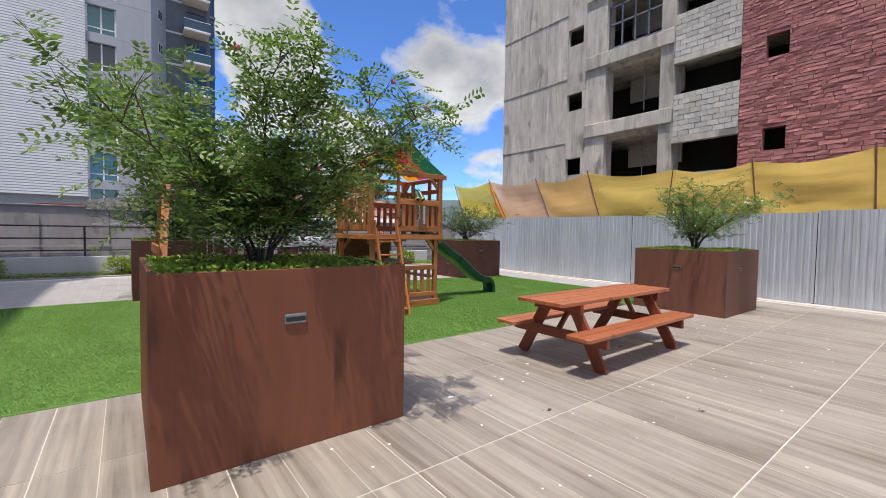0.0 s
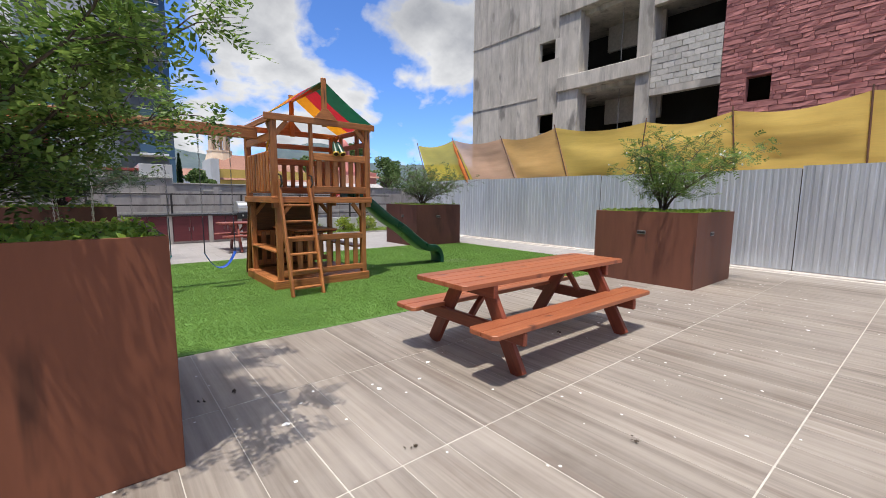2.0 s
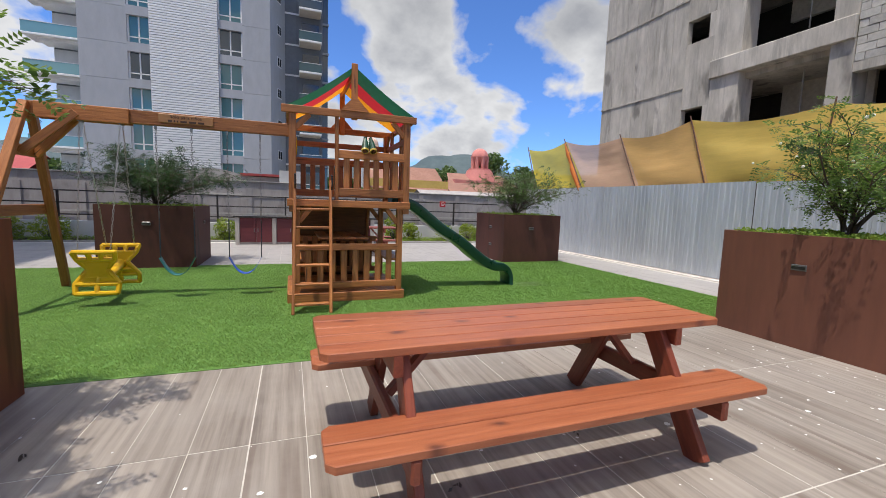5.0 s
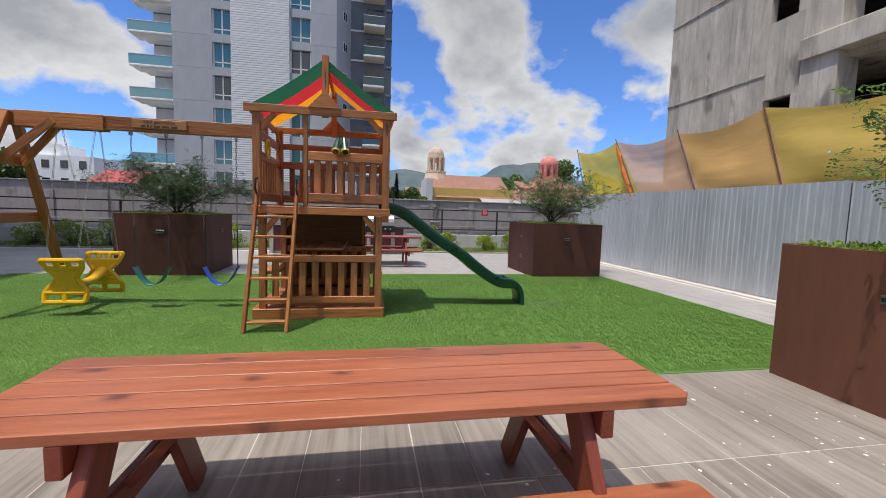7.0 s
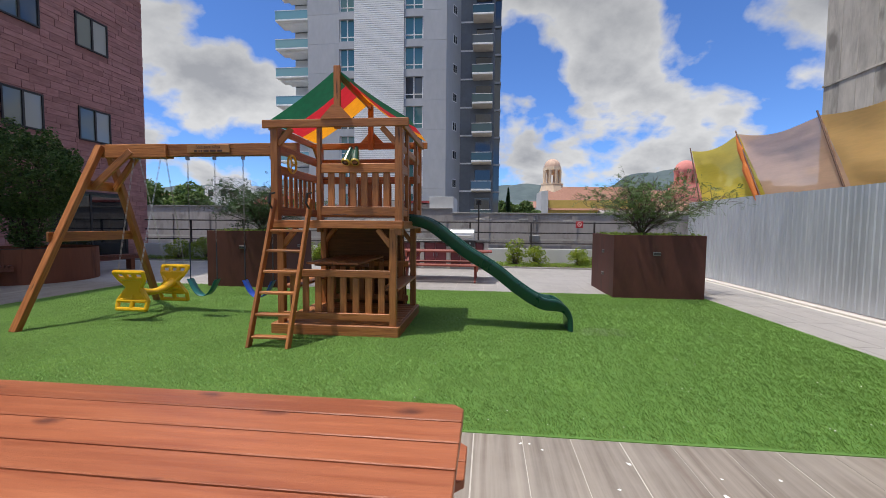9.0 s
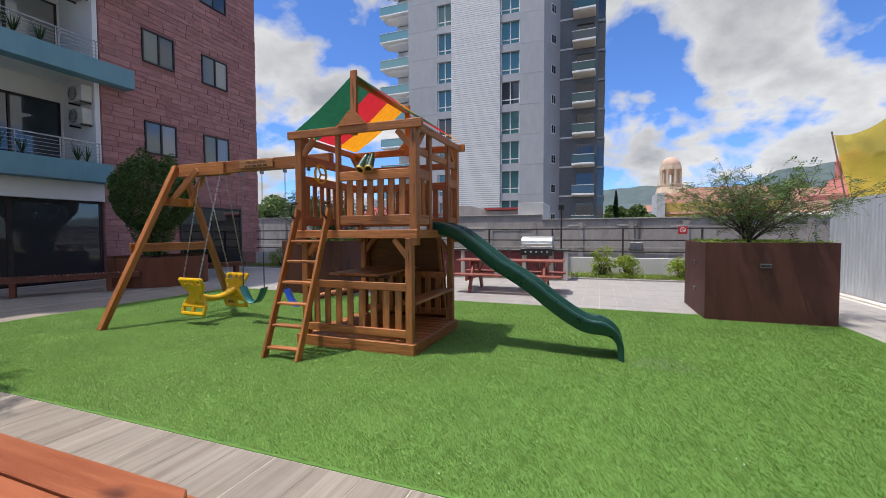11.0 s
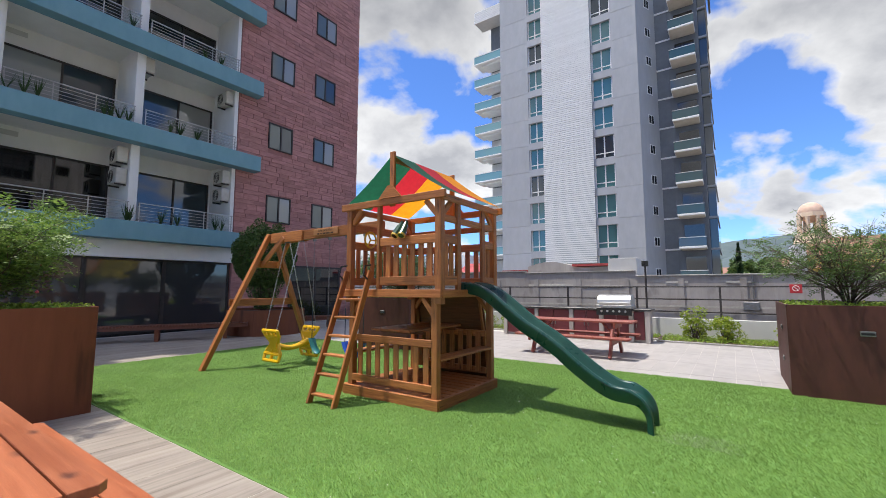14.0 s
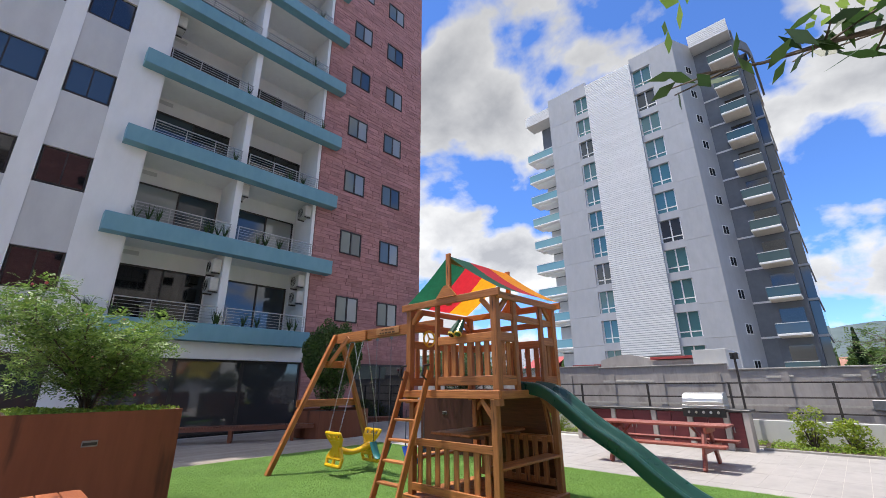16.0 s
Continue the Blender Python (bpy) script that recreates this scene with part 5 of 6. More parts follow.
def aps(name, rows, material, parent=None):
    """The same, each box a part of its own."""
    for r in rows:
        ap(name, [r], material, parent)


NF, FH, Z0 = 6, 3.14, 3.02
TOP, TOPB = Z0 + FH * NF + 0.6, 27.4
# backing walls
ap("brick_wall", [(-13.5, BX - 0.06, 11.22, 17.6, 0, TOPB)], M["plum_bed"])
ap("rear_wall", [(-13.5, -13.3, -9, 11.2, 0, TOP)], M["white"])
aps("white_wall", [(-13.2, BX, -9, -0.0, 3.0, TOP), (-13.2, BX, 3.44, 4.66, 3.0, TOP), (-13.2, BX, 1.71, 2.24, 3.0, TOP)], M["white"])
aps("ground_pier", [(-13.2, BX - 0.1, 3.7, 4.6, 0, 2.98), (-13.2, BX - 0.1, -9, -6, 0, 2.98)], M["white"])
for y0, y1 in ((0.0, 1.71), (2.24, 3.44)):
    aps("grey_panel", [(-13.0, BX - 0.03, y0, y1, 5.34 + 3.15 * k, 7.28 + 3.15 * k) for k in range(NF - 1)] + [(-13.0, BX - 0.03, y0, y1, 3.0, 4.17)], M["panelgrey"])
    for k in range(NF):
        w = ap("window", [(BX - 0.16, BX - 0.10, y0 + 0.02, y1 - 0.02, 4.18 + 3.15 * k, 5.33 + 3.15 * k)], M["darkmetal"])
        m = (y0 + y1) / 2
        for a, b in ((y0 + 0.07, m - 0.02), (m + 0.02, y1 - 0.07)):
            ap("pane", [(BX - 0.099, BX - 0.09, a, b, 4.23 + 3.15 * k, 5.28 + 3.15 * k)], M["glass_blue" if k % 3 == 2 else "glass_dark"], w)
# ground floor: recessed glazing and the white band above
ap("lintel_band", [(BX - 0.25, BX + 0.02, -6, 11.2, 2.46, 3.0)], M["white"])
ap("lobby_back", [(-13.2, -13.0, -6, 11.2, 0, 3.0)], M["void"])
ap("lobby_floor", [(-13.0, BX - 0.2, -6, 11.2, -0.2, 0.02)], M["granite"])
for i, (a, b) in enumerate(((-6, -3.6), (-3.6, -1.2), (-1.2, 1.2), (1.2, 3.7), (4.6, 6.8), (6.8, 8.95), (8.95, 11.18))):
    g = ap("shop_window", [(BX - 0.20, BX - 0.14, a, a + 0.06, 0.04, 2.45), (BX - 0.20, BX - 0.14, b - 0.06, b, 0.04, 2.45), (BX - 0.20, BX - 0.14, a + 0.06, b - 0.06, 2.38, 2.45), (BX - 0.20, BX - 0.14, a + 0.06, b - 0.06, 0.04, 0.14)], M["darkmetal"])
    ap("pane", [(BX - 0.18, BX - 0.165, a + 0.06, b - 0.06, 0.14, 2.38)], M["lobby_glass"], g)
ap("ceiling_slab", [(-13.2, BX - 0.02, -6, 11.2, 2.98, 3.02)], M["white"])
d = ap("brick_side_door", [(BX - 0.04, BX - 0.0, 13.75, 13.83, 0, 2.48), (BX - 0.04, BX, 16.5, 16.58, 0, 2.48), (BX - 0.04, BX, 13.83, 16.5, 2.40, 2.48), (BX - 0.04, BX, 15.1, 15.16, 0, 2.40)], M["darkmetal"])
ap("pane", [(BX - 0.03, BX - 0.02, 13.83, 15.1, 0.05, 2.40), (BX - 0.03, BX - 0.02, 15.16, 16.5, 0.05, 2.40)], M["glass_dark"], d)


def ac_unit(x, y, z, side):
    """A condenser hung on a side wall; its fan looks along y."""
    u = ap("air_conditioner", [(x - 0.36, x + 0.36, y - 0.15, y + 0.15, z, z + 0.50)], M["acwhite"], bevel=0.02)
    bm = bmesh.new()
    yy = y + side * 0.155 - 8.0
    for r in (0.06, 0.11, 0.16, 0.2):
        for i in range(14):
            a, b = i * math.pi / 7, (i + 1) * math.pi / 7
            cyl(bm, (x - 0.08 + r * math.cos(a) - BX, yy, z + 0.25 + r * math.sin(a)), (x - 0.08 + r * math.cos(b) - BX, yy, z + 0.25 + r * math.sin(b)), 0.009, n=4)
    part("fan_grille", bm, M["black"], u)
    aps("bracket", [(x - 0.3, x - 0.26, y - 0.15, y + 0.15, z - 0.05, z - 0.002), (x + 0.26, x + 0.3, y - 0.15, y + 0.15, z - 0.05, z - 0.002)], M["darkmetal"], u)


fern = np.random.default_rng(9)
AC = [((7.56, 1.95, -1), (7.56, 1.25, -1), (10.9, 1.95, -1), (10.9, 1.25, -1)), ((8.14, 2.08, 1), (10.9, 2.0, -1)), (), ((4.88, 2.0, 1),), (), ()]
for k in range(NF + 1):
    z = Z0 + FH * k
    y0, y1 = (4.0, 11.98) if k else (4.0, 11.26)
    ap("balcony_slab", [(BX - 1.9, BX + 0.42, y0, y1 if not k else 11.2, z, z + 0.58)] if not k else [(BX - 0.04, BX + 0.42, y0, y1, z, z + 0.60), (BX - 1.9, BX - 0.04, 4.66, 11.2, z + 0.25, z + 0.58)], M["blueslab"], bevel=0.012)
    if k == NF:
        break
    zf = z + 0.58
    ap("balcony_soffit", [(BX - 1.9, BX - 0.05, 4.67, 11.19, z + FH + 0.17, z + FH + 0.245)], M["white"])
    aps("balcony_back_wall", [(BX - 1.9, BX - 1.7, 4.66, 11.2, zf + 2.1, z + FH + 0.17), (BX - 1.9, BX - 1.7, 4.66, 4.85, zf, zf + 2.1), (BX - 1.9, BX - 1.7, 7.68, 8.45, zf, zf + 2.1), (BX - 1.9, BX - 1.7, 11.0, 11.2, zf, zf + 2.1)], M["white"])
    ap("balcony_side_wall", [(BX - 1.7, BX - 0.06, 11.06, 11.2, zf, z + FH + 0.17)], M["white"])
    ap("balcony_side_wall", [(BX - 1.7, BX - 0.06, 4.66, 4.72, zf, z + FH + 0.17)], M["white"])
    ap("partition", [(BX - 1.7, BX - 0.02, 7.73, 7.98, zf, z + FH + 0.17)], M["white"])
    for a, b in ((4.85, 7.68), (8.45, 11.0)):
        dr = ap("sliding_door", [(BX - 1.80, BX - 1.72, a, a + 0.06, zf, zf + 2.1), (BX - 1.80, BX - 1.72, b - 0.06, b, zf, zf + 2.1), (BX - 1.80, BX - 1.72, (a + b) / 2 - 0.03, (a + b) / 2 + 0.03, zf, zf + 2.1), (BX - 1.80, BX - 1.72, a, b, zf + 2.04, zf + 2.1)], M["darkmetal"])
        for h in (0, 1):
            drawn = (k, int(a), h) in ((1, 4, 0), (1, 8, 1), (3, 8, 1), (4, 4, 0))
            ap("pane", [(BX - 1.77, BX - 1.755, a + 0.06 if not h else (a + b) / 2 + 0.03, (a + b) / 2 - 0.03 if not h else b - 0.06, zf, zf + 2.04)], M["glass_grey" if drawn else "glass_blue" if (k + int(a) + h) % 3 == 0 else "glass_dark"], dr, "pane with pale curtain behind" if drawn else "")
    for a, b in ((4.72, 7.72), (7.99, 11.06)):
        rl = ap("railing", [(BX + 0.13, BX + 0.17, a, b, zf + 0.62, zf + 0.65)], M["railsteel"])
        for j in range(5):
            ap("bar", [(BX + 0.14, BX + 0.16, a, b, zf + 0.10 + 0.105 * j, zf + 0.111 + 0.105 * j)], M["railsteel"], rl)
        for j in range(4):
            yy = a + 0.03 + (b - a - 0.06) * j / 3
            ap("upright", [(BX + 0.125, BX + 0.135, yy - 0.015, yy + 0.015, zf, zf + 0.62)], M["railsteel"], rl)
    ap("vent", [(BX - 1.699, BX - 1.67, 4.9, 5.4, z + FH - 0.12, z + FH + 0.03)], M["panelgrey"])
    for y, u, side in AC[k]:
        ac_unit(BX - 0.5, y, zf + u, side)
    for j in range(12 if k < 2 else 3):
        yy = fern.uniform(4.1, 11.3)
        tuft = []
        for i in range(14):
            a, l = fern.uniform(0, 2 * math.pi), fern.uniform(0.35, 0.62)
            dx, dy = 0.2 * math.cos(a), 0.2 * math.sin(a)
            p = np.array([BX + 0.29 - BX, yy - 8.0, zf])
            q = np.array([-dy, dx, 0]) * 0.12
            tuft += [p - q, p + q, p + np.array([dx, dy, l])]
        tri_cloud("balcony_plant", np.array(tuft), 3, M["leaf_dark"], apt)
# windows in the brick face
BW = []
for k in range(8):
    for y0, y1 in ((12.54, 13.70), (14.83, 16.03)):
        zb = 4.25 + 3.15 * k
        BW.append((y0, y1, zb, zb + 1.13))
        w = ap("window", [(BX - 0.055, BX - 0.0, y0, y0 + 0.05, zb, zb + 1.13), (BX - 0.055, BX, y1 - 0.05, y1, zb, zb + 1.13), (BX - 0.055, BX, y0 + 0.05, y1 - 0.05, zb, zb + 0.05), (BX - 0.055, BX, y0 + 0.05, y1 - 0.05, zb + 1.08, zb + 1.13), (BX - 0.055, BX, (y0 + y1) / 2 - 0.03, (y0 + y1) / 2 + 0.03, zb + 0.05, zb + 1.08)], M["darkmetal"])
        ap("pane", [(BX - 0.05, BX - 0.035, y0 + 0.05, (y0 + y1) / 2 - 0.03, zb + 0.05, zb + 1.08)], M["glass_green"], w)
        ap("pane", [(BX - 0.05, BX - 0.035, (y0 + y1) / 2 + 0.03, y1 - 0.05, zb + 0.05, zb + 1.08)], M["glass_grey" if (k + int(y0)) % 3 != 1 else "glass_blue"], w)
BW.append((13.7, 16.62, -0.1, 2.5))

# ---- grey tower beyond the wall ----
tw = thing("tower_block", (-5, 46, 0), "pale grey residential tower with a ribbed white strip", "building")


def tp(name, rows, material, parent=None, bevel=0.0, label=""):
    bm = bmesh.new()
    for r in rows:
        box(bm, r[0] + 5, r[1] + 5, r[2] - 46, r[3] - 46, r[4], r[5], bevel)
    return part(name, bm, material, parent or tw, label)


FY, TT = 44.2, 35.85
# front wall pieces between the window columns, one panel a storey with open joints
ROWS_Z = [34.1 - 2.95 * k for k in range(12)]
for x0, x1 in ((-12.45, -9.1), (-0.35, 2.0)):
    for k in range(12):
        zt = TT if k == 0 else ROWS_Z[k] + 0.55
        tp("facade_panel", [(x0, x1, FY, FY + 0.4, max(ROWS_Z[k] - 2.38, 0), zt)], M["ltgrey"])
for x0, x1 in ((-9.1, -7.45), (-2.3, -0.35)):
    for k in range(12):
        zt = TT if k == 0 else ROWS_Z[k - 1] - 2.2
        tp("spandrel", [(x0, x1, FY, FY + 0.4, ROWS_Z[k], zt)], M["ltgrey"])
        w = tp("window", [(x0 + 0.12, x1 - 0.12, FY + 0.30, FY + 0.36, ROWS_Z[k] - 2.2, ROWS_Z[k])], M["glass_teal" if (k * 7 + int(x0)) % 5 else "glass_blue"])
        m = (x0 + x1) / 2
        tp("window_frame", [(m - 0.05, m + 0.05, FY + 0.22, FY + 0.299, ROWS_Z[k] - 2.2, ROWS_Z[k]), (x0 + 0.12, x1 - 0.12, FY + 0.22, FY + 0.298, ROWS_Z[k] - 1.75, ROWS_Z[k] - 1.67), (x0, x0 + 0.12, FY + 0.2, FY + 0.4, ROWS_Z[k] - 2.2, ROWS_Z[k]), (x1 - 0.12, x1, FY + 0.2, FY + 0.4, ROWS_Z[k] - 2.2, ROWS_Z[k])], M["white"], w)
tp("core", [(-12.4, 1.95, FY + 0.4, 58, 0, TT - 0.3)], M["ltgrey"])
# ribbed strip
rib = tp("strip_backing", [(-7.45, -2.3, FY - 0.1, FY + 0.4, 3.9, 35.3)], M["ltgrey"])
me = mesh_of("rib", boxes((-2.575, 2.575, -0.09, 0.0, 0.0, 0.15)), M["white"])
for i in range(150):
    o = new("rib", me)
    o.parent = rib
    o.matrix_basis = Matrix.Translation((-4.875 + 5, FY - 0.1 - 46, 3.95 + 0.209 * i))
# slanted return with small windows
sb = bmesh.new()
q = [(2.0, FY), (3.25, 47.0), (3.25, 58), (1.9, 58)]
f = sb.faces.new([sb.verts.new((x + 5, y - 46, 0)) for x, y in q])
e = bmesh.ops.extrude_face_region(sb, geom=[f])
bmesh.ops.translate(sb, vec=(0, 0, TT), verts=[v for v in e["geom"] if isinstance(v, bmesh.types.BMVert)])
bmesh.ops.recalc_face_normals(sb, faces=sb.faces)
part("return_wall", sb, M["ltgrey"], tw)
ang = math.degrees(math.atan2(47 - FY, 1.25))
for k in range(12):
    m = pose(2.72 + 5, 45.82 - 46, ROWS_Z[k] - 1.75, 0, 0, ang)
    w = part("small_window", boxes((-0.42, 0.42, -0.03, 0.02, -0.45, 0.45)), M["white"], tw, "", m)
    part("pane", boxes((-0.35, -0.04, -0.04, -0.031, -0.38, 0.38), (0.04, 0.35, -0.04, -0.031, -0.38, 0.38)), M["glass_dark"], w)
# slate-grey wing with balconies
tp("slate_wing", [(3.25, 6.85, 47.0, 58, 0, TT - 0.2)], M["dkgrey"])
tp("left_wing", [(-15.2, -12.45, 47.2, 58, 0, TT - 1.0)], M["dkgrey"])
for x0, x1, y0, y1, z0 in ((3.3, 6.7, 45.4, 47.0, TT - 1.3), (-16.4, -12.45, 45.2, 47.2, TT - 1.6)):
    scr = tp("roof_screen", [(x0, x1, y0, y1, z0, z0 + 1.45)], M["panelgrey"])
    for j in range(7):
        tp("rib", [(x0 - 0.03, x1 + 0.03, y0 - 0.07, y0, z0 + 0.21 * j, z0 + 0.14 + 0.21 * j)], M["white"], scr)
crown = bmesh.new()
arc = [(6.7, 46.4), (7.35, 46.9), (7.75, 48.0), (7.9, 50.0), (7.9, 57.0)]
for (xa, ya), (xb, yb) in zip(arc[:-1], arc[1:]):
    vs = [crown.verts.new((x + 5, y - 46, z)) for x, y, z in ((xa, ya, TT - 3.0), (xb, yb, TT - 3.0), (xb, yb, TT - 1.9), (xa, ya, TT - 1.9))]
    crown.faces.new(vs)
ge = bmesh.ops.extrude_face_region(crown, geom=list(crown.faces))
bmesh.ops.translate(crown, vec=(-0.2, 0.1, 0), verts=[v for v in ge["geom"] if isinstance(v, bmesh.types.BMVert)])
part("crown_band", crown, M["dkgrey"], tw, "dark curved band at the roof edge")
tp("east_glazing", [(6.85, 7.5, 48.5, 57, 0, TT - 2.5)], M["glass_blue"])
for k in range(12):
    z = ROWS_Z[k] - 2.55
    tp("floor_band", [(3.25, 4.55, 46.94, 46.999, z, z + 0.16)], M["white"])
    b = tp("balcony", [(4.55, 6.65, 45.2, 46.999, z, z + 0.17)], M["white"], bevel=0.02)
    tp("soffit", [(4.62, 6.6, 45.3, 46.99, z - 0.06, z - 0.004)], M["soffit"], b)
    tp("glass_guard", [(4.55, 6.65, 45.22, 45.25, z + 0.18, z + 0.95), (6.6, 6.63, 45.25, 46.9, z + 0.18, z + 0.95), (4.57, 4.6, 45.25, 46.9, z + 0.18, z + 0.95)], M["guard_glass" if k % 5 != 4 else "glass_blue"], b)
    tp("guard_rail", [(4.54, 6.66, 45.20, 45.27, z + 0.951, z + 1.0)], M["white"], b)
    tp("recess_wall", [(4.3, 6.65, 46.96, 46.998, z + 0.18, z + 2.85)], M["dkgrey"])
    w = tp("balcony_door", [(4.9, 6.5, 46.92, 46.955, z + 0.18, z + 2.3)], M["glass_dark"])
    tp("band", [(6.85, 7.56, 48.3, 57, z, z + 0.2)], M["ltgrey"])
    if k:
        b = tp("balcony", [(-16.4, -12.5, 45.0, 47.199, z + 0.12, z + 0.28), (-15.6, -12.5, 45.5, 47.199, z - 0.12, z + 0.12)], M["white"], bevel=0.02)
        tp("glass_guard", [(-16.4, -12.5, 45.02, 45.05, z + 0.30, z + 1.15)], M["teal_guard"], b)
        tp("guard_rail", [(-16.42, -12.48, 45.0, 45.07, z + 1.151, z + 1.2)], M["white"], b)
        tp("recess_wall", [(-15.2, -12.5, 47.15, 47.199, z + 0.29, z + 2.7)], M["panelgrey"])

# ---- unfinished concrete building behind the hoarding ----
CX = 17.0
cb = thing("unfinished_building", (CX, 8, 0), "unfinished concrete building with open bays and red brick", "building")


def cp(name, rows, material, parent=None, bevel=0.0):
    bm = bmesh.new()
    for r in rows:
        box(bm, r[0] - CX, r[1] - CX, r[2] - 8, r[3] - 8, r[4], r[5], bevel)
    return part(name, bm, material, parent or cb)


CT, FB = 22.0, 3.05
# steel window grid in an upper bay
grid = cp("window_grid", [(CX + 0.2, CX + 0.26, 8.1, 10.48, 9.72, 9.80), (CX + 0.2, CX + 0.26, 8.1, 10.48, 10.75, 10.82), (CX + 0.2, CX + 0.26, 8.1, 10.48, 11.5, 11.58)], M["dullalu"])
for j in range(5):
    cp("mullion", [(CX + 0.2, CX + 0.255, 8.1 + 0.58 * j, 8.16 + 0.58 * j, 9.72, 11.58)], M["dullalu"], grid)
cp("rear_wall", [(25.8, 26, -14, 16.7, 0, CT)], M["concrete"])
cp("end_wall", [(CX + 0.26, 25.8, 16.4, 16.7, 0, CT)], M["concrete"])
for k in range(7):
    z = 0.0 + FB * k - 0.1
    cp("floor_slab", [(CX + 0.3, 25.8, -14, 16.39, z - 0.2, z)], M["concrete"])
# sheer wall with pour joints
for k in range(7):
    z = -0.1 + 3.03 * k
    for j in range(7):
        cp("wall_pour", [(CX + random.uniform(-0.008, 0.008), CX + 0.25, 12.5 + 0.6 * j, 13.09 + 0.6 * j, z, z + 3.015)], M["concrete"], bevel=0.008)
    cp("tie_ledge", [(CX - 0.03, CX, 12.5, 16.7, z + 2.98, z + 3.04)], M["concrete"])
    # narrow strip with the small windows
    zs = 4.36 + FB * (k - 1)
    cp("strip_wall", [(CX + 0.02, CX + 0.25, 11.45, 12.499, zs + 0.80, zs + FB)], M["concrete"])
    cp("strip_jamb", [(CX + 0.02, CX + 0.25, 11.45, 11.66, zs, zs + 0.80)], M["concrete"])
    # bays
    zb = 6.62 + FB * (k - 2)
    cp("bay_beam", [(CX - 0.10, CX + 0.6, 7.56, 11.45, zb - 0.66, zb - 0.08)], M["concrete"], bevel=0.02)
    cp("bay_kerb", [(CX + 0.25, CX + 0.45, 8.1, 10.48, zb - 0.08, zb + 0.02)], M["concrete"])
    cp("bay_back", [(CX + 2.2, CX + 2.35, 8.1, 10.5, zb + 1.2, zb + 2.4)], M["block"])
    cp("bay_cable", [(CX + 0.8, CX + 0.83, 9.1, 9.13, zb + 0.3, zb + 2.4)], M["mortar"])
cp("pier", [(CX + 0.0, CX + 0.7, 10.48, 11.449, 0, CT)], M["concrete"], bevel=0.02)
cp("pier", [(CX + 0.0, CX + 0.7, 7.56, 8.1, 0, CT)], M["concrete"], bevel=0.02)
# block infill with long openings
for k in range(7):
    zo = 5.14 + FB * (k - 1)
    cp("lintel", [(CX + 0.0, CX + 0.25, 5.34, 7.559, zo, zo + 0.24)], M["concrete"])
    cp("mortar_bed", [(CX + 0.045, CX + 0.24, 5.34, 7.559, zo + 0.24, zo + 1.86)], M["mortar"])
me = [mesh_of("block", boxes((0.0, 0.05, 0.0, w, 0.0, 0.19), bevel=0.006), M["block"]) for w in (0.39, 0.19)]
for k in range(6):
    zo = 5.14 + FB * (k - 1) + 0.24
    for r in range(8):
        y = 5.35 - (0.2 if r % 2 else 0)
        while y < 7.54:
            a, b = max(y, 5.35), min(y + 0.39, 7.555)
            if b - a > 0.15:
                o = new("block", me[0] if b - a > 0.3 else me[1])
                o.parent = cb
                o.matrix_basis = Matrix.Translation((random.uniform(-0.012, 0.004), a - 8, zo + 0.004 + 0.2 * r))
            y += 0.4
cp("red_wall", [(CX + 0.03, CX + 0.3, 1.0, 4.02, 0, CT)] + [(CX + 0.03, CX + 0.3, 4.02, 4.64, 5.18 + FB * (k - 1), 4.44 + FB * k) for k in range(7)] + [(CX + 0.03, CX + 0.3, 4.64, 5.339, 0, CT)], M["redbrick_bed"])
cp("red_return", [(CX + 0.3, CX + 1.5, 1.0, 1.25, 0, CT)], M["redbrick_bed"])
for k in range(7):
    z = FB * k - 0.1
    cp("east_beam", [(CX + 1.5, CX + 2.0, -14, 1.0, z - 0.5, z + 0.1)], M["concrete"], bevel=0.02)
    cp("east_infill", [(CX + 1.7, CX + 1.9, -14, 0.2, z + 0.1, z + 1.3)], M["block"])
for y in (0.2, -3.0, -6.2, -9.4, -12.6):
    cp("east_pier", [(CX + 1.45, CX + 2.1, y - 0.25, y + 0.25, 0, CT)], M["concrete"], bevel=0.02)
cp("east_wall", [(CX + 1.95, CX + 2.1, -14, 0.9, 0, CT)], M["concrete"])
cord = bmesh.new()
tube(cord, [(-0.25, 1.62 - 8, 10.5), (-0.22, 1.6 - 8, 8.4), (-0.2, 1.56 - 8, 7.05)], 0.012, 6)
cord = part("hanging_cord", cord, M["mortar"], cb)
knot = bmesh.new()
for i in range(9):
    a = i * 0.9
    cyl(knot, (-0.2 + 0.05 * math.cos(a), 1.56 - 8 + 0.09 * math.sin(a), 6.85 + 0.02 * i), (-0.2 - 0.05 * math.sin(a), 1.56 - 8 + 0.1 * math.cos(a), 6.88 + 0.02 * i), 0.014, n=5)
part("knot", knot, M["gold"], cord, "bunched yellow rope end")
# added near-black sheet: the shade inside the bays is its colour
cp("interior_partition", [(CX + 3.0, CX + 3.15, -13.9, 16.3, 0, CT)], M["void"])

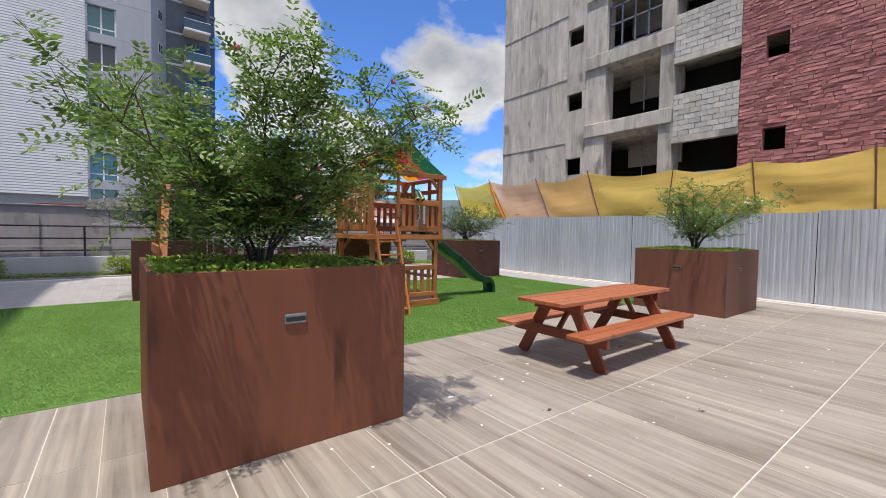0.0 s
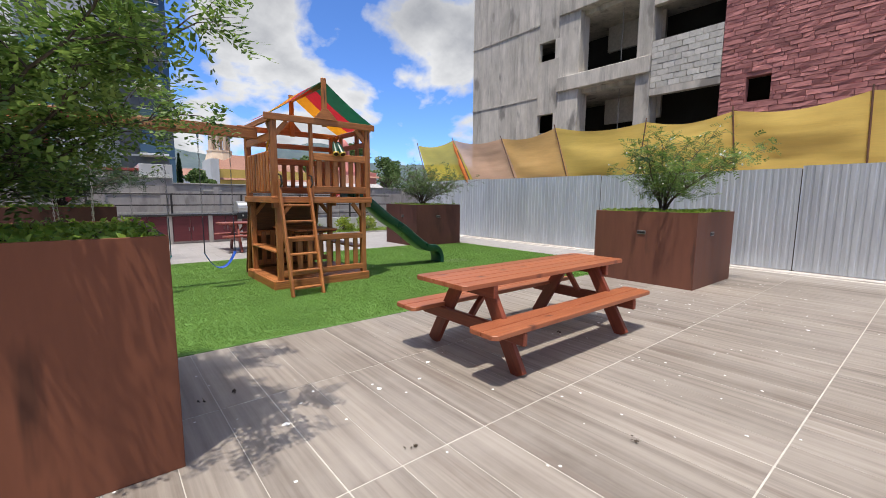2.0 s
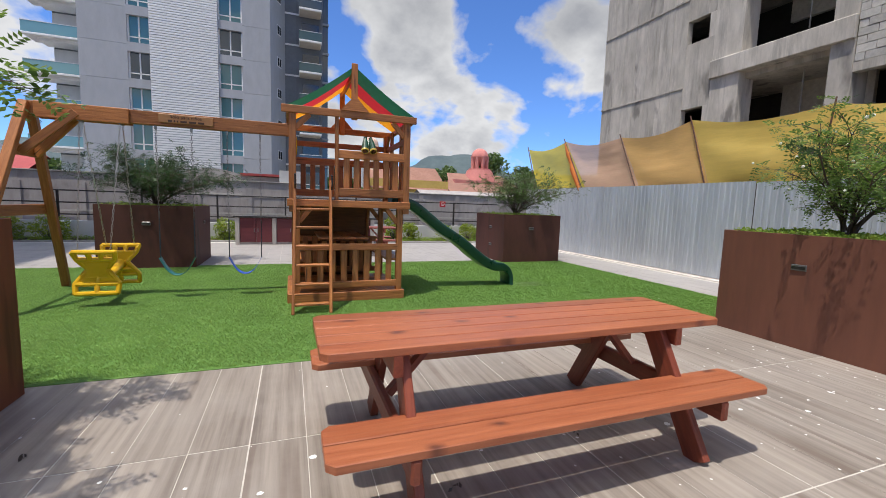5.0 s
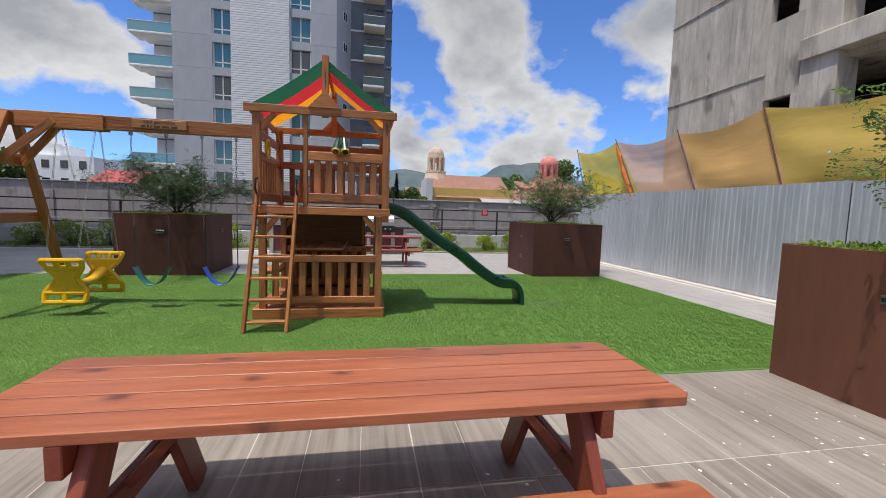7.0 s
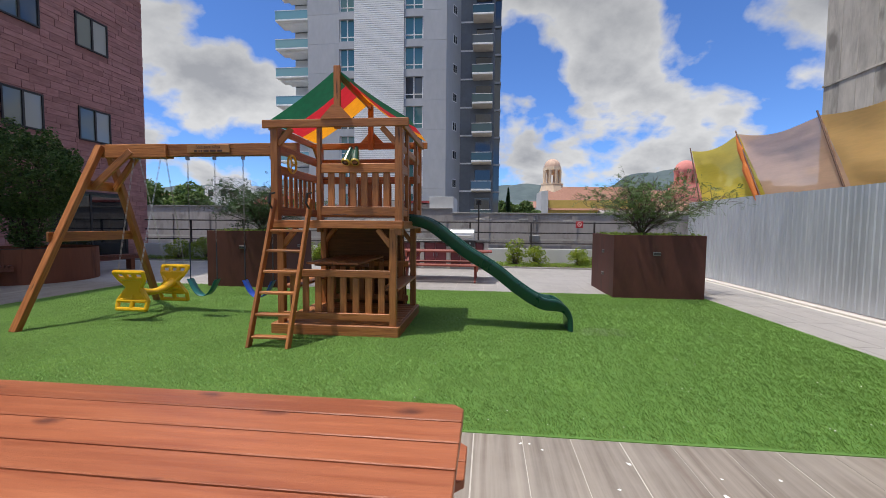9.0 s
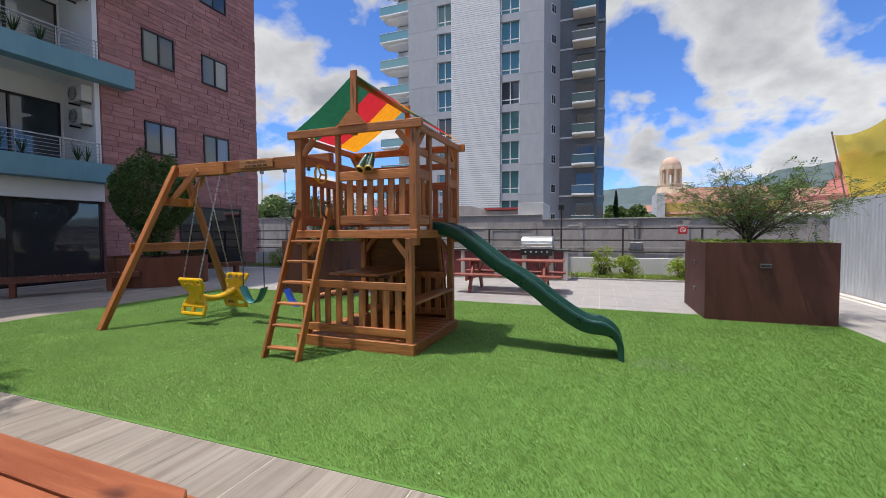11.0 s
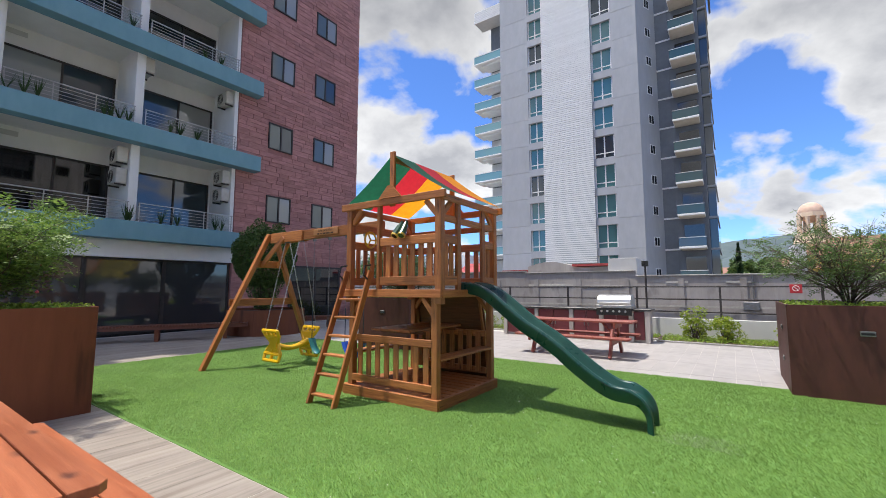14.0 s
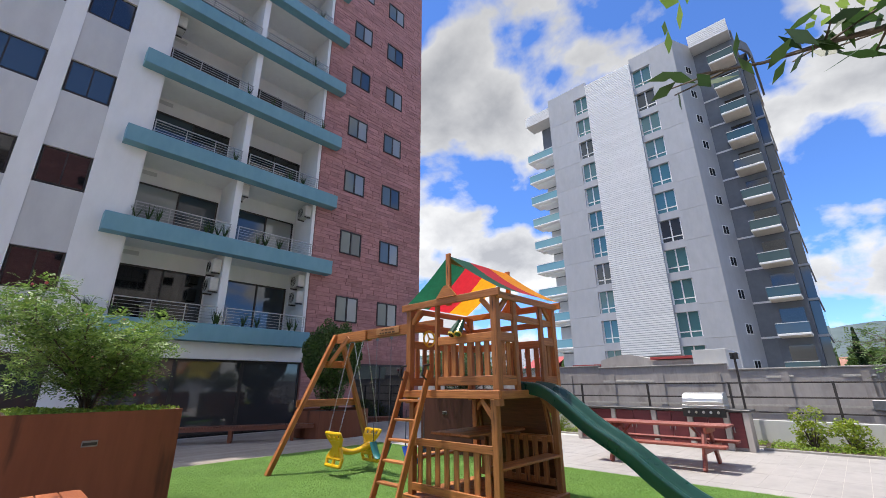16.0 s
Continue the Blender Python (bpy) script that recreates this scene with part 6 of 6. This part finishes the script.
# ---- wall and sheds behind the railing ----
structure("wall_boundary", boxes((4.4, 30, 24.9, 25.15, -0.3, 2.05), (-1.4, 4.4, 24.9, 25.15, -0.3, 2.3), (-26, -1.4, 24.9, 25.15, -0.3, 2.4)), M["oldwall"], "weathered grey rendered boundary wall beyond the railing", "wall")
for i in range(22):
    structure("wall_pier", boxes((-22 + 2.35 * i, -21.75 + 2.35 * i, 24.84, 24.9, -0.3, 1.95)), M["oldwall"], "shallow pier of the grey boundary wall", "pier")
for x0, x1, z in ((4.4, 30, 2.05), (-1.4, 4.4, 2.3), (-26, -1.4, 2.4)):
    structure("wall_coping", boxes((x0, x1 - 0.01, 24.84, 25.2, z, z + 0.07), bevel=0.015), M["mortar"], "dark weathered coping on the boundary wall", "coping")
structure("wall_ledge", boxes((-26, 30, 24.82, 24.839, 0.62, 0.70)), M["block"], "pale ledge along the boundary wall", "ledge")
for x0, x1, z0, z1 in ((5.7, 6.6, 1.72, 1.80), (8.05, 8.95, 1.72, 1.80), (10.4, 11.3, 1.66, 1.74), (-1.2, 1.3, 1.60, 1.70), (1.7, 4.2, 1.52, 1.62)):
    structure("wall_ledge", boxes((x0, x1, 24.875, 24.9, z0, z1), bevel=0.005), M["block"], "pale rendered band on the boundary wall", "ledge")
meter = thing("meter_box", (8.9, 24.9, 0.55), "dark grey meter box on the boundary wall", "meter box")
part("case", boxes((-0.28, 0.28, -0.16, 0.0, 0.0, 0.36), bevel=0.02), M["dullalu"], meter)
part("conduit", cyl(bmesh.new(), (0.1, -0.06, 0.36), (0.1, -0.06, 1.5), 0.03, n=6), M["dullalu"], meter)
shed = thing("grey_shed", (1.5, 27.0, -0.3), "grey rendered shed with low curved gable and red roof edges", "shed")
g = bmesh.new()
prof = [(-2.9, 0), (-2.9, 2.6)] + [(-2.9 + 2.54 * i / 8, 2.72 + 0.24 * math.sin(math.pi * i / 8)) for i in range(9)] + [(-0.3, 2.62), (2.55, 2.62), (2.55, 0)]
f = g.faces.new([g.verts.new((x, -1.7, z + 0.3)) for x, z in prof])
e = bmesh.ops.extrude_face_region(g, geom=[f])
bmesh.ops.translate(g, vec=(0, 3.4, 0), verts=[v for v in e["geom"] if isinstance(v, bmesh.types.BMVert)])
bmesh.ops.recalc_face_normals(g, faces=g.faces)
part("wall", g, M["oldwall"], shed)
part("roof", boxes((-0.3, 2.0, -1.85, 1.9, 2.96, 3.08)), M["redroof"], shed, "red sheet roof edge")
part("side_roof", boxes((-4.6, -2.9, -1.6, 1.9, 2.75, 2.85)), M["redroof"], shed, "red sheet roof edge")
part("annex", boxes((1.6, 2.95, -1.95, 1.0, 2.3, 3.3), bevel=0.01), M["panelgrey"], shed)
structure("street", boxes((-60, 60, 18, 24.8, -0.3, -0.22)), M["asphalt"], "grey asphalt lane between parapet and boundary wall", "road")

# ---- church and town ----
church = thing("church", (19.2, 75, 0), "cream church with tiled roof and small domed lantern", "church")


def cone_stack(parent, x, y, rows, material, n=16, name="lantern"):
    bm = bmesh.new()
    for z0, z1, r0, r1 in rows:
        cyl(bm, (x, y, z0), (x, y, z1), r0, r1, n)
    return part(name, bm, material, parent)


part("nave", boxes((-2.5, 12.5, 0, 14, 0, 5.8)), M["ochre"], church)
nr = bmesh.new()
vs = [nr.verts.new(v) for v in ((-2.7, -0.4, 4.1), (12.5, -0.4, 4.1), (11.5, 5, 8.5), (-2.2, 5, 8.5))]
nr.faces.new(vs)
vs2 = [nr.verts.new(v) for v in ((12.5, -0.4, 4.1), (15, 7, 4.1), (11.5, 5, 8.5))]
nr.faces.new(vs2)
part("roof", nr, M["rooftile"], church)
part("west_wall", boxes((-3.9, -2.75, -1.0, 6, 0, 7.3)), M["panelgrey"], church)
cone_stack(church, -1.15, 6, [(6.5, 8.9, 2.6, 1.9)], M["cream"], 8, "drum")
lan = cone_stack(church, -1.15, 6, [(8.9, 9.2, 2.0, 2.0)], M["cream"], 8)
cone_stack(church, -1.15, 6, [(11.6, 12.2, 1.66, 1.6)], M["cream"], 8, "cornice")
for i in range(8):
    a = math.pi / 8 + i * math.pi / 4
    part("lantern_pier", cyl(bmesh.new(), (-1.15 + 1.45 * math.cos(a), 6 + 1.45 * math.sin(a), 9.2), (-1.15 + 1.45 * math.cos(a), 6 + 1.45 * math.sin(a), 11.6), 0.26, 0.26, 6), M["cream"], lan)
dm = bmesh.new()
bmesh.ops.create_uvsphere(dm, u_segments=20, v_segments=12, radius=1.48, matrix=Matrix.Translation((-1.15, 6, 12.25)))
part("dome", dm, M["peach"], church, "pale coral dome", smooth=True)
chapel = thing("pink_chapel", (52, 100, 0), "coral pink chapel with round domed lantern", "church")
part("wall", boxes((-9, 8, 0, 12, 0, 8.0)), M["pink"], chapel)
rb = bmesh.new()
vs = [rb.verts.new(v) for v in ((-11, -1, 6.5), (9, -1, 6.5), (7, 6, 10), (-9, 6, 10))]
rb.faces.new(vs)
part("roof", rb, M["rooftile"], chapel)
cone_stack(chapel, 0, 5, [(8, 11.0, 4.6, 3.4), (11.0, 11.4, 3.0, 3.0), (14.3, 14.7, 2.5, 2.5)], M["pink"], 12, "drum")
for i in range(8):
    a = i * math.pi / 4
    part("lantern_pier", cyl(bmesh.new(), (2.0 * math.cos(a), 5 + 2.0 * math.sin(a), 11.4), (2.0 * math.cos(a), 5 + 2.0 * math.sin(a), 14.3), 0.5, 0.5, 6), M["pink"], chapel)
dm = bmesh.new()
bmesh.ops.create_uvsphere(dm, u_segments=16, v_segments=10, radius=2.3, matrix=Matrix.Translation((0, 5, 14.6)))
part("dome", dm, M["pink"], chapel, smooth=True)


def house(x, y, w, d, h, wall, roof, label, rot=0, win=3):
    t = thing("house", pose(x, y, -0.3, 0, 0, rot), label, "house", "low houses of the town")
    part("wall", boxes((-w / 2, w / 2, -d / 2, d / 2, 0, h)), M[wall], t)
    g = bmesh.new()
    for s in (-1, 1):
        vs = [g.verts.new(v) for v in ((-w / 2 - 0.4, s * (d / 2 + 0.5), h - 0.1), (w / 2 + 0.4, s * (d / 2 + 0.5), h - 0.1), (w / 2 + 0.4, 0, h + d * 0.22), (-w / 2 - 0.4, 0, h + d * 0.22))]
        g.faces.new(vs if s < 0 else vs[::-1])
    part("roof", g, M[roof], t)
    for i in range(win):
        u = -w / 2 + w * (i + 0.5) / win
        part("window", boxes((u - 0.5, u + 0.5, -d / 2 - 0.04, -d / 2, h * 0.45, h * 0.45 + 1.1)), M["glass_dark"], t)


flats = thing("low_flats", (-42, 78, -0.3), "white three-storey flats beyond the trees", "building")
part("wall", boxes((-4.6, 5.6, -3, 5, 0, 8.6), (-3.6, 0.5, -2, 4, 8.6, 10.4)), M["white"], flats)
for k in range(3):
    for i in range(4):
        part("window", boxes((-3.9 + 2.5 * i, -2.9 + 2.5 * i, -3.05, -3.0, 1.3 + 2.7 * k, 2.5 + 2.7 * k)), M["glass_dark"], flats)
house(-24.6, 61, 4.4, 8, 4.0, "white", "redroof", "small white house with bright red roof behind trees", 0, 2)
house(-20, 80, 10, 8, 5, "cream", "redroof", "cream house with red roof", 8)
house(-52, 70, 12, 9, 5.0, "cream", "rooftile", "cream town house among trees", 12, 4)
house(9.5, 110, 9, 8, 4.4, "cream", "rooftile", "cream house with clay roof near the church", -8)
house(30, 62, 16, 7, 2.4, "oldwall", "oldwall", "low grey shed behind the boundary wall", 3, 0)
house(38, 80, 12, 8, 4.5, "pink", "rooftile", "coral house with clay roof", 6)
house(24, 130, 14, 9, 7, "white", "rooftile", "white house with clay roof on rising ground", 0)


def tree(x, y, h, r, seed, label, n=2600, leaf=0.45):
    t = thing("tree", (x, y, -0.3), label, "tree", "trees of the town")
    g = np.random.default_rng(seed)
    tr = bmesh.new()
    cyl(tr, (0, 0, 0), (0.1, 0, h * 0.45), 0.05 * h, 0.03 * h, 8, False)
    lobes = []
    for i in range(16):
        a, u = g.uniform(0, 2 * math.pi), g.uniform(0.4, 1.0)
        rr = r * g.uniform(0.15, 0.85) * math.sin(min(1, 1.25 - u) * math.pi * 0.62)
        p = (rr * math.cos(a), rr * math.sin(a), h * u * 0.92)
        lobes.append((*p, r * g.uniform(0.25, 0.42)))
        cyl(tr, (0.05, 0, h * 0.35), p, 0.02 * h, 0.004 * h, 5, False)
    part("trunk", tr, M["bark"], t)
    c = []
    for i in range(n):
        lx, ly, lz, lr = lobes[g.integers(16)]
        d = g.normal(size=3)
        d = d / np.linalg.norm(d) * lr * g.uniform(0.4, 1.0) ** 0.5
        c.append((lx + d[0], ly + d[1], lz + d[2] * 0.8))
    tri_cloud("crown", leaf_faces(g, np.array(c), leaf, leaf * 0.6, 0.0), 4, M["far_leaf"], t)


for i, (x, y, h, r) in enumerate([(-33, 46, 6.3, 3.6), (-27.4, 46, 5.9, 3.6), (-38, 50, 7, 4), (-21, 60, 5.2, 2.8), (-45, 48, 7, 4), (-16.5, 66, 6, 3), (12.4, 66, 5.4, 2.2), (10.0, 66, 3.6, 1.6), (58, 112, 17, 7), (44, 112, 13, 6), (66, 104, 13, 6), (-26.2, 45, 4.9, 2.3), (-23.6, 46.5, 3.4, 1.8), (-30.2, 47, 5.2, 2.6), (-24, 36, 3.0, 1.8), (10.6, 90, 8, 3)]):
    tree(x, y, h, r, 200 + i, "dark green broad-leaved tree among the houses", 2600, 0.5 if y < 70 else 0.8)
cyp = thing("cypress", (9.0, 58, -0.3), "tall narrow dark green cypress behind the boundary wall", "tree")
part("trunk", cyl(bmesh.new(), (0, 0, 0), (0, 0, 6.0), 0.12, 0.03, 8), M["bark"], cyp)
g = np.random.default_rng(310)
zc = g.uniform(0.9, 6.7, 2600)
ac = g.uniform(0, 2 * math.pi, 2600)
rc = 0.27 * np.sqrt(g.uniform(0.2, 1.0, 2600)) * np.minimum(1.0, (6.8 - zc) / 1.8) * (1 + 0.25 * np.sin(3 * ac + zc * 2.3))
tri_cloud("crown", leaf_faces(g, np.stack([rc * np.cos(ac), rc * np.sin(ac), zc], 1), 0.26, 0.10, -0.9), 4, M["leaf_dark"], cyp)

# wooded hills on the horizon
for name, y0, amp, base, seed in (("hill_near", 1150, 50, 92, 3.0), ("hill_far", 1750, 50, 195, 9.0)):
    vs, fs = [], []
    n = 150
    for i in range(n + 1):
        x = -2600 + 5600 * i / n
        r = base + amp * (noise.fractal(Vector((x / 700, seed, 0)), 1.0, 2.0, 5)) + (62 * math.exp(-((x - 905) / 120) ** 2) + 60 * math.exp(-((x - 720) / 100) ** 2) if seed > 5 else 0)
        for j in range(6):
            v = j / 5
            vs.append((x, y0 + 350 * v + 40 * noise.noise(Vector((x / 90, j, seed))), -2 + max(r, 20) * v ** 0.75 + (6 * noise.noise(Vector((x / 45, j * 2.0, seed))) if j else 0)))
    for i in range(n):
        for j in range(5):
            p = i * 6 + j
            fs.append((p, p + 6, p + 7, p + 1))
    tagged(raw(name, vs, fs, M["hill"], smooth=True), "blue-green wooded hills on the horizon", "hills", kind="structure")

# ---- cladding stones, blocks and paving planks, last ----


def cladding(parent, off, y0, y1, z0, z1, holes, seed, face, stone, field, rows=0.24, near=None, long=1.0, proud=(0.006, 0.03)):
    """Split-face stones laid in courses on a wall that faces along x; the nearest are single pieces, the rest one joined mesh."""
    g = random.Random(seed)
    vs, fs = [], []
    shapes = {}
    z = z0
    while z < z1 - 0.02:
        h = rows * g.choice((0.7, 0.85, 1.0))
        y = y0 - g.uniform(0, 0.8)
        while y < y1:
            l = g.choice((0.4, 0.6, 0.8, 1.0)) * g.uniform(0.85, 1.15) * long
            a, b, c, d = max(y, y0), min(y + l, y1), z, min(z + h, z1)
            y += l
            if b - a < 0.06:
                continue
            parts = [(a, b)]
            for hy0, hy1, hz0, hz1 in holes:
                if d <= hz0 or c >= hz1:
                    continue
                nxt = []
                for p, q in parts:
                    if q <= hy0 or p >= hy1:
                        nxt.append((p, q))
                    else:
                        if hy0 - p > 0.04:
                            nxt.append((p, hy0))
                        if q - hy1 > 0.04:
                            nxt.append((hy1, q))
                parts = nxt
            for p, q in parts:
                k = 0.004
                m = (p + q) / 2 + g.uniform(-0.2, 0.2) * (q - p)
                e = [face * g.uniform(*proud) for _ in range(6)]
                loc = [(0, p + k, c + k), (0, m, c + k), (0, q - k, c + k), (0, p + k, d - k), (0, m, d - k), (0, q - k, d - k),
                       (e[0], p + 2 * k, c + 2 * k), (e[1], m, c + 2 * k), (e[2], q - 2 * k, c + 2 * k), (e[3], p + 2 * k, d - 2 * k), (e[4], m, d - 2 * k), (e[5], q - 2 * k, d - 2 * k)]
                F = [(6, 7, 10, 9), (7, 8, 11, 10), (0, 1, 7, 6), (1, 2, 8, 7), (2, 5, 11, 8), (5, 4, 10, 11), (4, 3, 9, 10), (3, 0, 6, 9)]
                if near and near[0] < c < near[1]:
                    me = bpy.data.meshes.new("stone")
                    me.from_pydata([(x, yy - (p + q) / 2, zz - c) for x, yy, zz in loc], [], F if face > 0 else [f[::-1] for f in F])
                    me.materials.append(stone)
                    o = new("stone", me)
                    o.parent = parent
                    o.matrix_basis = Matrix.Translation((off[0], (p + q) / 2 - off[1], c))
                else:
                    n = len(vs)
                    vs += [(x + off[0], yy - off[1], zz) for x, yy, zz in loc]
                    fs += [tuple(i + n for i in (f if face > 0 else f[::-1])) for f in F]
        z += h
    tagged(raw("stone_field", vs, fs, field, parent), "split-face red stone courses", kind="stuff")


def island_vary(m):
    """Gives a joined mesh a tone of its own for each stone."""
    nt = m.node_tree
    hs = [n for n in nt.nodes if n.bl_idname == "ShaderNodeHueSaturation"][0]
    mr = [n for n in nt.nodes if n.bl_idname == "ShaderNodeMapRange" and n.outputs[0].links and n.outputs[0].links[0].to_node == hs][0]
    g = nt.nodes.new("ShaderNodeNewGeometry")
    nt.links.new(g.outputs["Random Per Island"], mr.inputs[0])
    return m


M["redbrick_j"] = island_vary(mat("split_face_red_joined", (0.28, 0.108, 0.103), (0.50, 0.205, 0.19), 4, 0.8, 0.5, 0, (1, 0.6, 3), 0.15, 0.4, None, 0, 9, 8, 0, False))
ASHLAR = ((0.36, 0.165, 0.155), (0.53, 0.27, 0.25), 5, 0.8, 0.4, 0, (1, 0.6, 2.4), 0.13, 0.5)
M["ashlar"] = mat("split_face_plum", *ASHLAR)
M["ashlar_j"] = island_vary(mat("split_face_plum_joined", *ASHLAR, None, 0, 9, 8, 0, False))
cladding(apt, (-0.058, 8.0), 11.23, 17.6, 0.0, TOPB, BW, 4, 1, M["ashlar"], M["ashlar_j"], 0.24, (3.3, 7.6))
cladding(cb, (0.028, 8.0), 1.0, 5.335, 0.0, CT, [(4.02, 4.64, 4.44 + FB * (k - 1), 5.18 + FB * (k - 1)) for k in range(8)], 6, -1, M["redbrick"], M["redbrick_j"], 0.15, (5.2, 6.0), 0.6, (0.004, 0.034))

PW, PL, J = 0.3233, 1.31, 0.005
tile_me = mesh_of("plank_tile", boxes((-PW / 2 + J / 2, PW / 2 - J / 2, -PL / 2 + J / 2, PL / 2 - 0.007, -0.012, 0.0), bevel=0.001), M["tile"])
wide_me = mesh_of("plank_tile", boxes((-PW / 2 + J / 2, PW / 2 - J / 2 - 0.004, -PL / 2 + J / 2, PL / 2 - 0.007, -0.012, 0.0), bevel=0.0015), M["tile"])
far_v, far_f = [], []
back_v, back_f = [], []
count = 0
for j in range(-9, 11):
    y0 = 2.11 + PL * j
    if y0 + PL < -9 or y0 > 15.9:
        continue
    for i in range(-34, 29):
        x0 = 3.40 + PW * i
        cx, cy = x0 + PW / 2, y0 + PL / 2
        x1, y1 = x0 + PW, y0 + PL
        if x0 < -7.5 or x1 > 12.36:
            continue
        # clip against the turf and the kerb
        rects = []
        if y0 < 4.70:
            rects.append((x0, x1, y0, min(y1, 4.70)))
        if y1 > 10.86:
            rects.append((x0, x1, max(y0, 10.86), min(y1, 15.88)))
        if 4.70 < y1 and y0 < 10.86:
            a, b = max(y0, 4.70), min(y1, 10.86)
            if x0 < -1.86:
                rects.append((x0, min(x1, -1.86), a, b))
            elif x1 > 10.73:
                rects.append((max(x0, 10.73), x1, a, b))
        for a, b, c, d in rects:
            if d - c < 0.02 or b - a < 0.02:
                continue
            full = abs(b - a - PW) < 1e-4 and abs(d - c - PL) < 1e-4
            if full and 0.5 < a < 8.6 and -0.7 < c < 4.7 and count < 300:
                o = new("plank_tile", wide_me if i % 3 == 2 else tile_me)
                o.parent = pavement
                o.matrix_basis = Matrix.Translation((cx, cy, 0.0))
                count += 1
            else:
                jx = J / 2 + (0.004 if i % 3 == 2 and d < 10.8 else 0)
                tv, tf = (back_v, back_f) if c > 10.8 or (a > 10.7 and c > 4.69) else (far_v, far_f)
                n = len(tv)
                tv += [(a + J / 2, c + J / 2, 0), (b - jx, c + J / 2, 0), (b - jx, d - 0.006, 0), (a + J / 2, d - 0.006, 0), (a + J / 2, c + J / 2, -0.006), (b - jx, c + J / 2, -0.006), (b - jx, d - 0.006, -0.006), (a + J / 2, d - 0.006, -0.006)]
                tf += [tuple(n + q for q in f) for f in ((0, 1, 2, 3), (0, 4, 5, 1), (1, 5, 6, 2), (2, 6, 7, 3), (3, 7, 4, 0))]
M["tile_j"] = dust(island_vary(mat("travertine_plank_joined", *TILE, 0, False)), (0.425, 0.385, 0.349))
tagged(raw("plank_tile_field", far_v, far_f, M["tile_j"], pavement), "wood-look travertine planks", kind="stuff")
tagged(raw("back_paver_field", back_v, back_f, M["backtile"], pavement), "plain grey pavers behind the playground", kind="stuff")

# scraps and droppings on the paving
rs = np.random.default_rng(31)
fv, ff = [], []
for i in range(330):
    x, y = (rs.uniform(0.5, 11.5), rs.uniform(-0.5, 4.6)) if i < 150 else (rs.normal(8.0, 1.6), rs.normal(2.6, 0.9))
    if 8.8 < x < 10.7 and y > 2.8:
        continue
    s = rs.uniform(0.004, 0.013) * (2.0 if i % 11 == 0 else 1.0)
    k, n = 8, len(fv)
    fv += [(x + s * rs.uniform(0.6, 1.3) * math.cos(a), y + s * rs.uniform(0.6, 1.3) * math.sin(a), 0.0022) for a in [2 * math.pi * q / k for q in range(k)]] + [(x, y, 0.0045)]
    ff += [(n + q, n + (q + 1) % k, n + k) for q in range(k)]
tagged(raw("paint_fleck", fv, ff, M["white"]), "small white paint flecks and droppings on the paving", "stains", kind="stuff")
fv, ff = [], []
for i in range(150):
    x, y = rs.uniform(5.8, 10.6), rs.uniform(4.8, 9.6)
    sz, n = rs.uniform(0.003, 0.0065), len(fv)
    a0 = rs.uniform(0, 6.28)
    fv += [(x + sz * rs.uniform(0.5, 1.4) * math.cos(a0 + q * 1.257), y + sz * rs.uniform(0.5, 1.4) * math.sin(a0 + q * 1.257), 0.024) for q in range(5)] + [(x, y, 0.029)]
    ff += [(n + q, n + (q + 1) % 5, n + 5) for q in range(5)]
tagged(raw("petal_litter", fv, ff, M["petal"]), "small pale petals fallen on the artificial grass", "litter", kind="stuff")
for i, (x, y) in enumerate([(2.0, 3.6), (2.25, 3.62), (4.45, 2.7), (4.0, 1.4), (5.4, 2.95), (2.9, 2.2)]):
    r = np.random.default_rng(90 + i)
    c = np.array([x, y, 0.012]) + r.normal(size=(5, 3)) * np.array([0.02, 0.02, 0.004])
    tagged(tri_cloud("dry_leaf", leaf_faces(r, c, 0.035, 0.018, 0.0), 4, M["bark"]), "small dry brown leaf scraps on the paving", "leaf litter", kind="stuff")
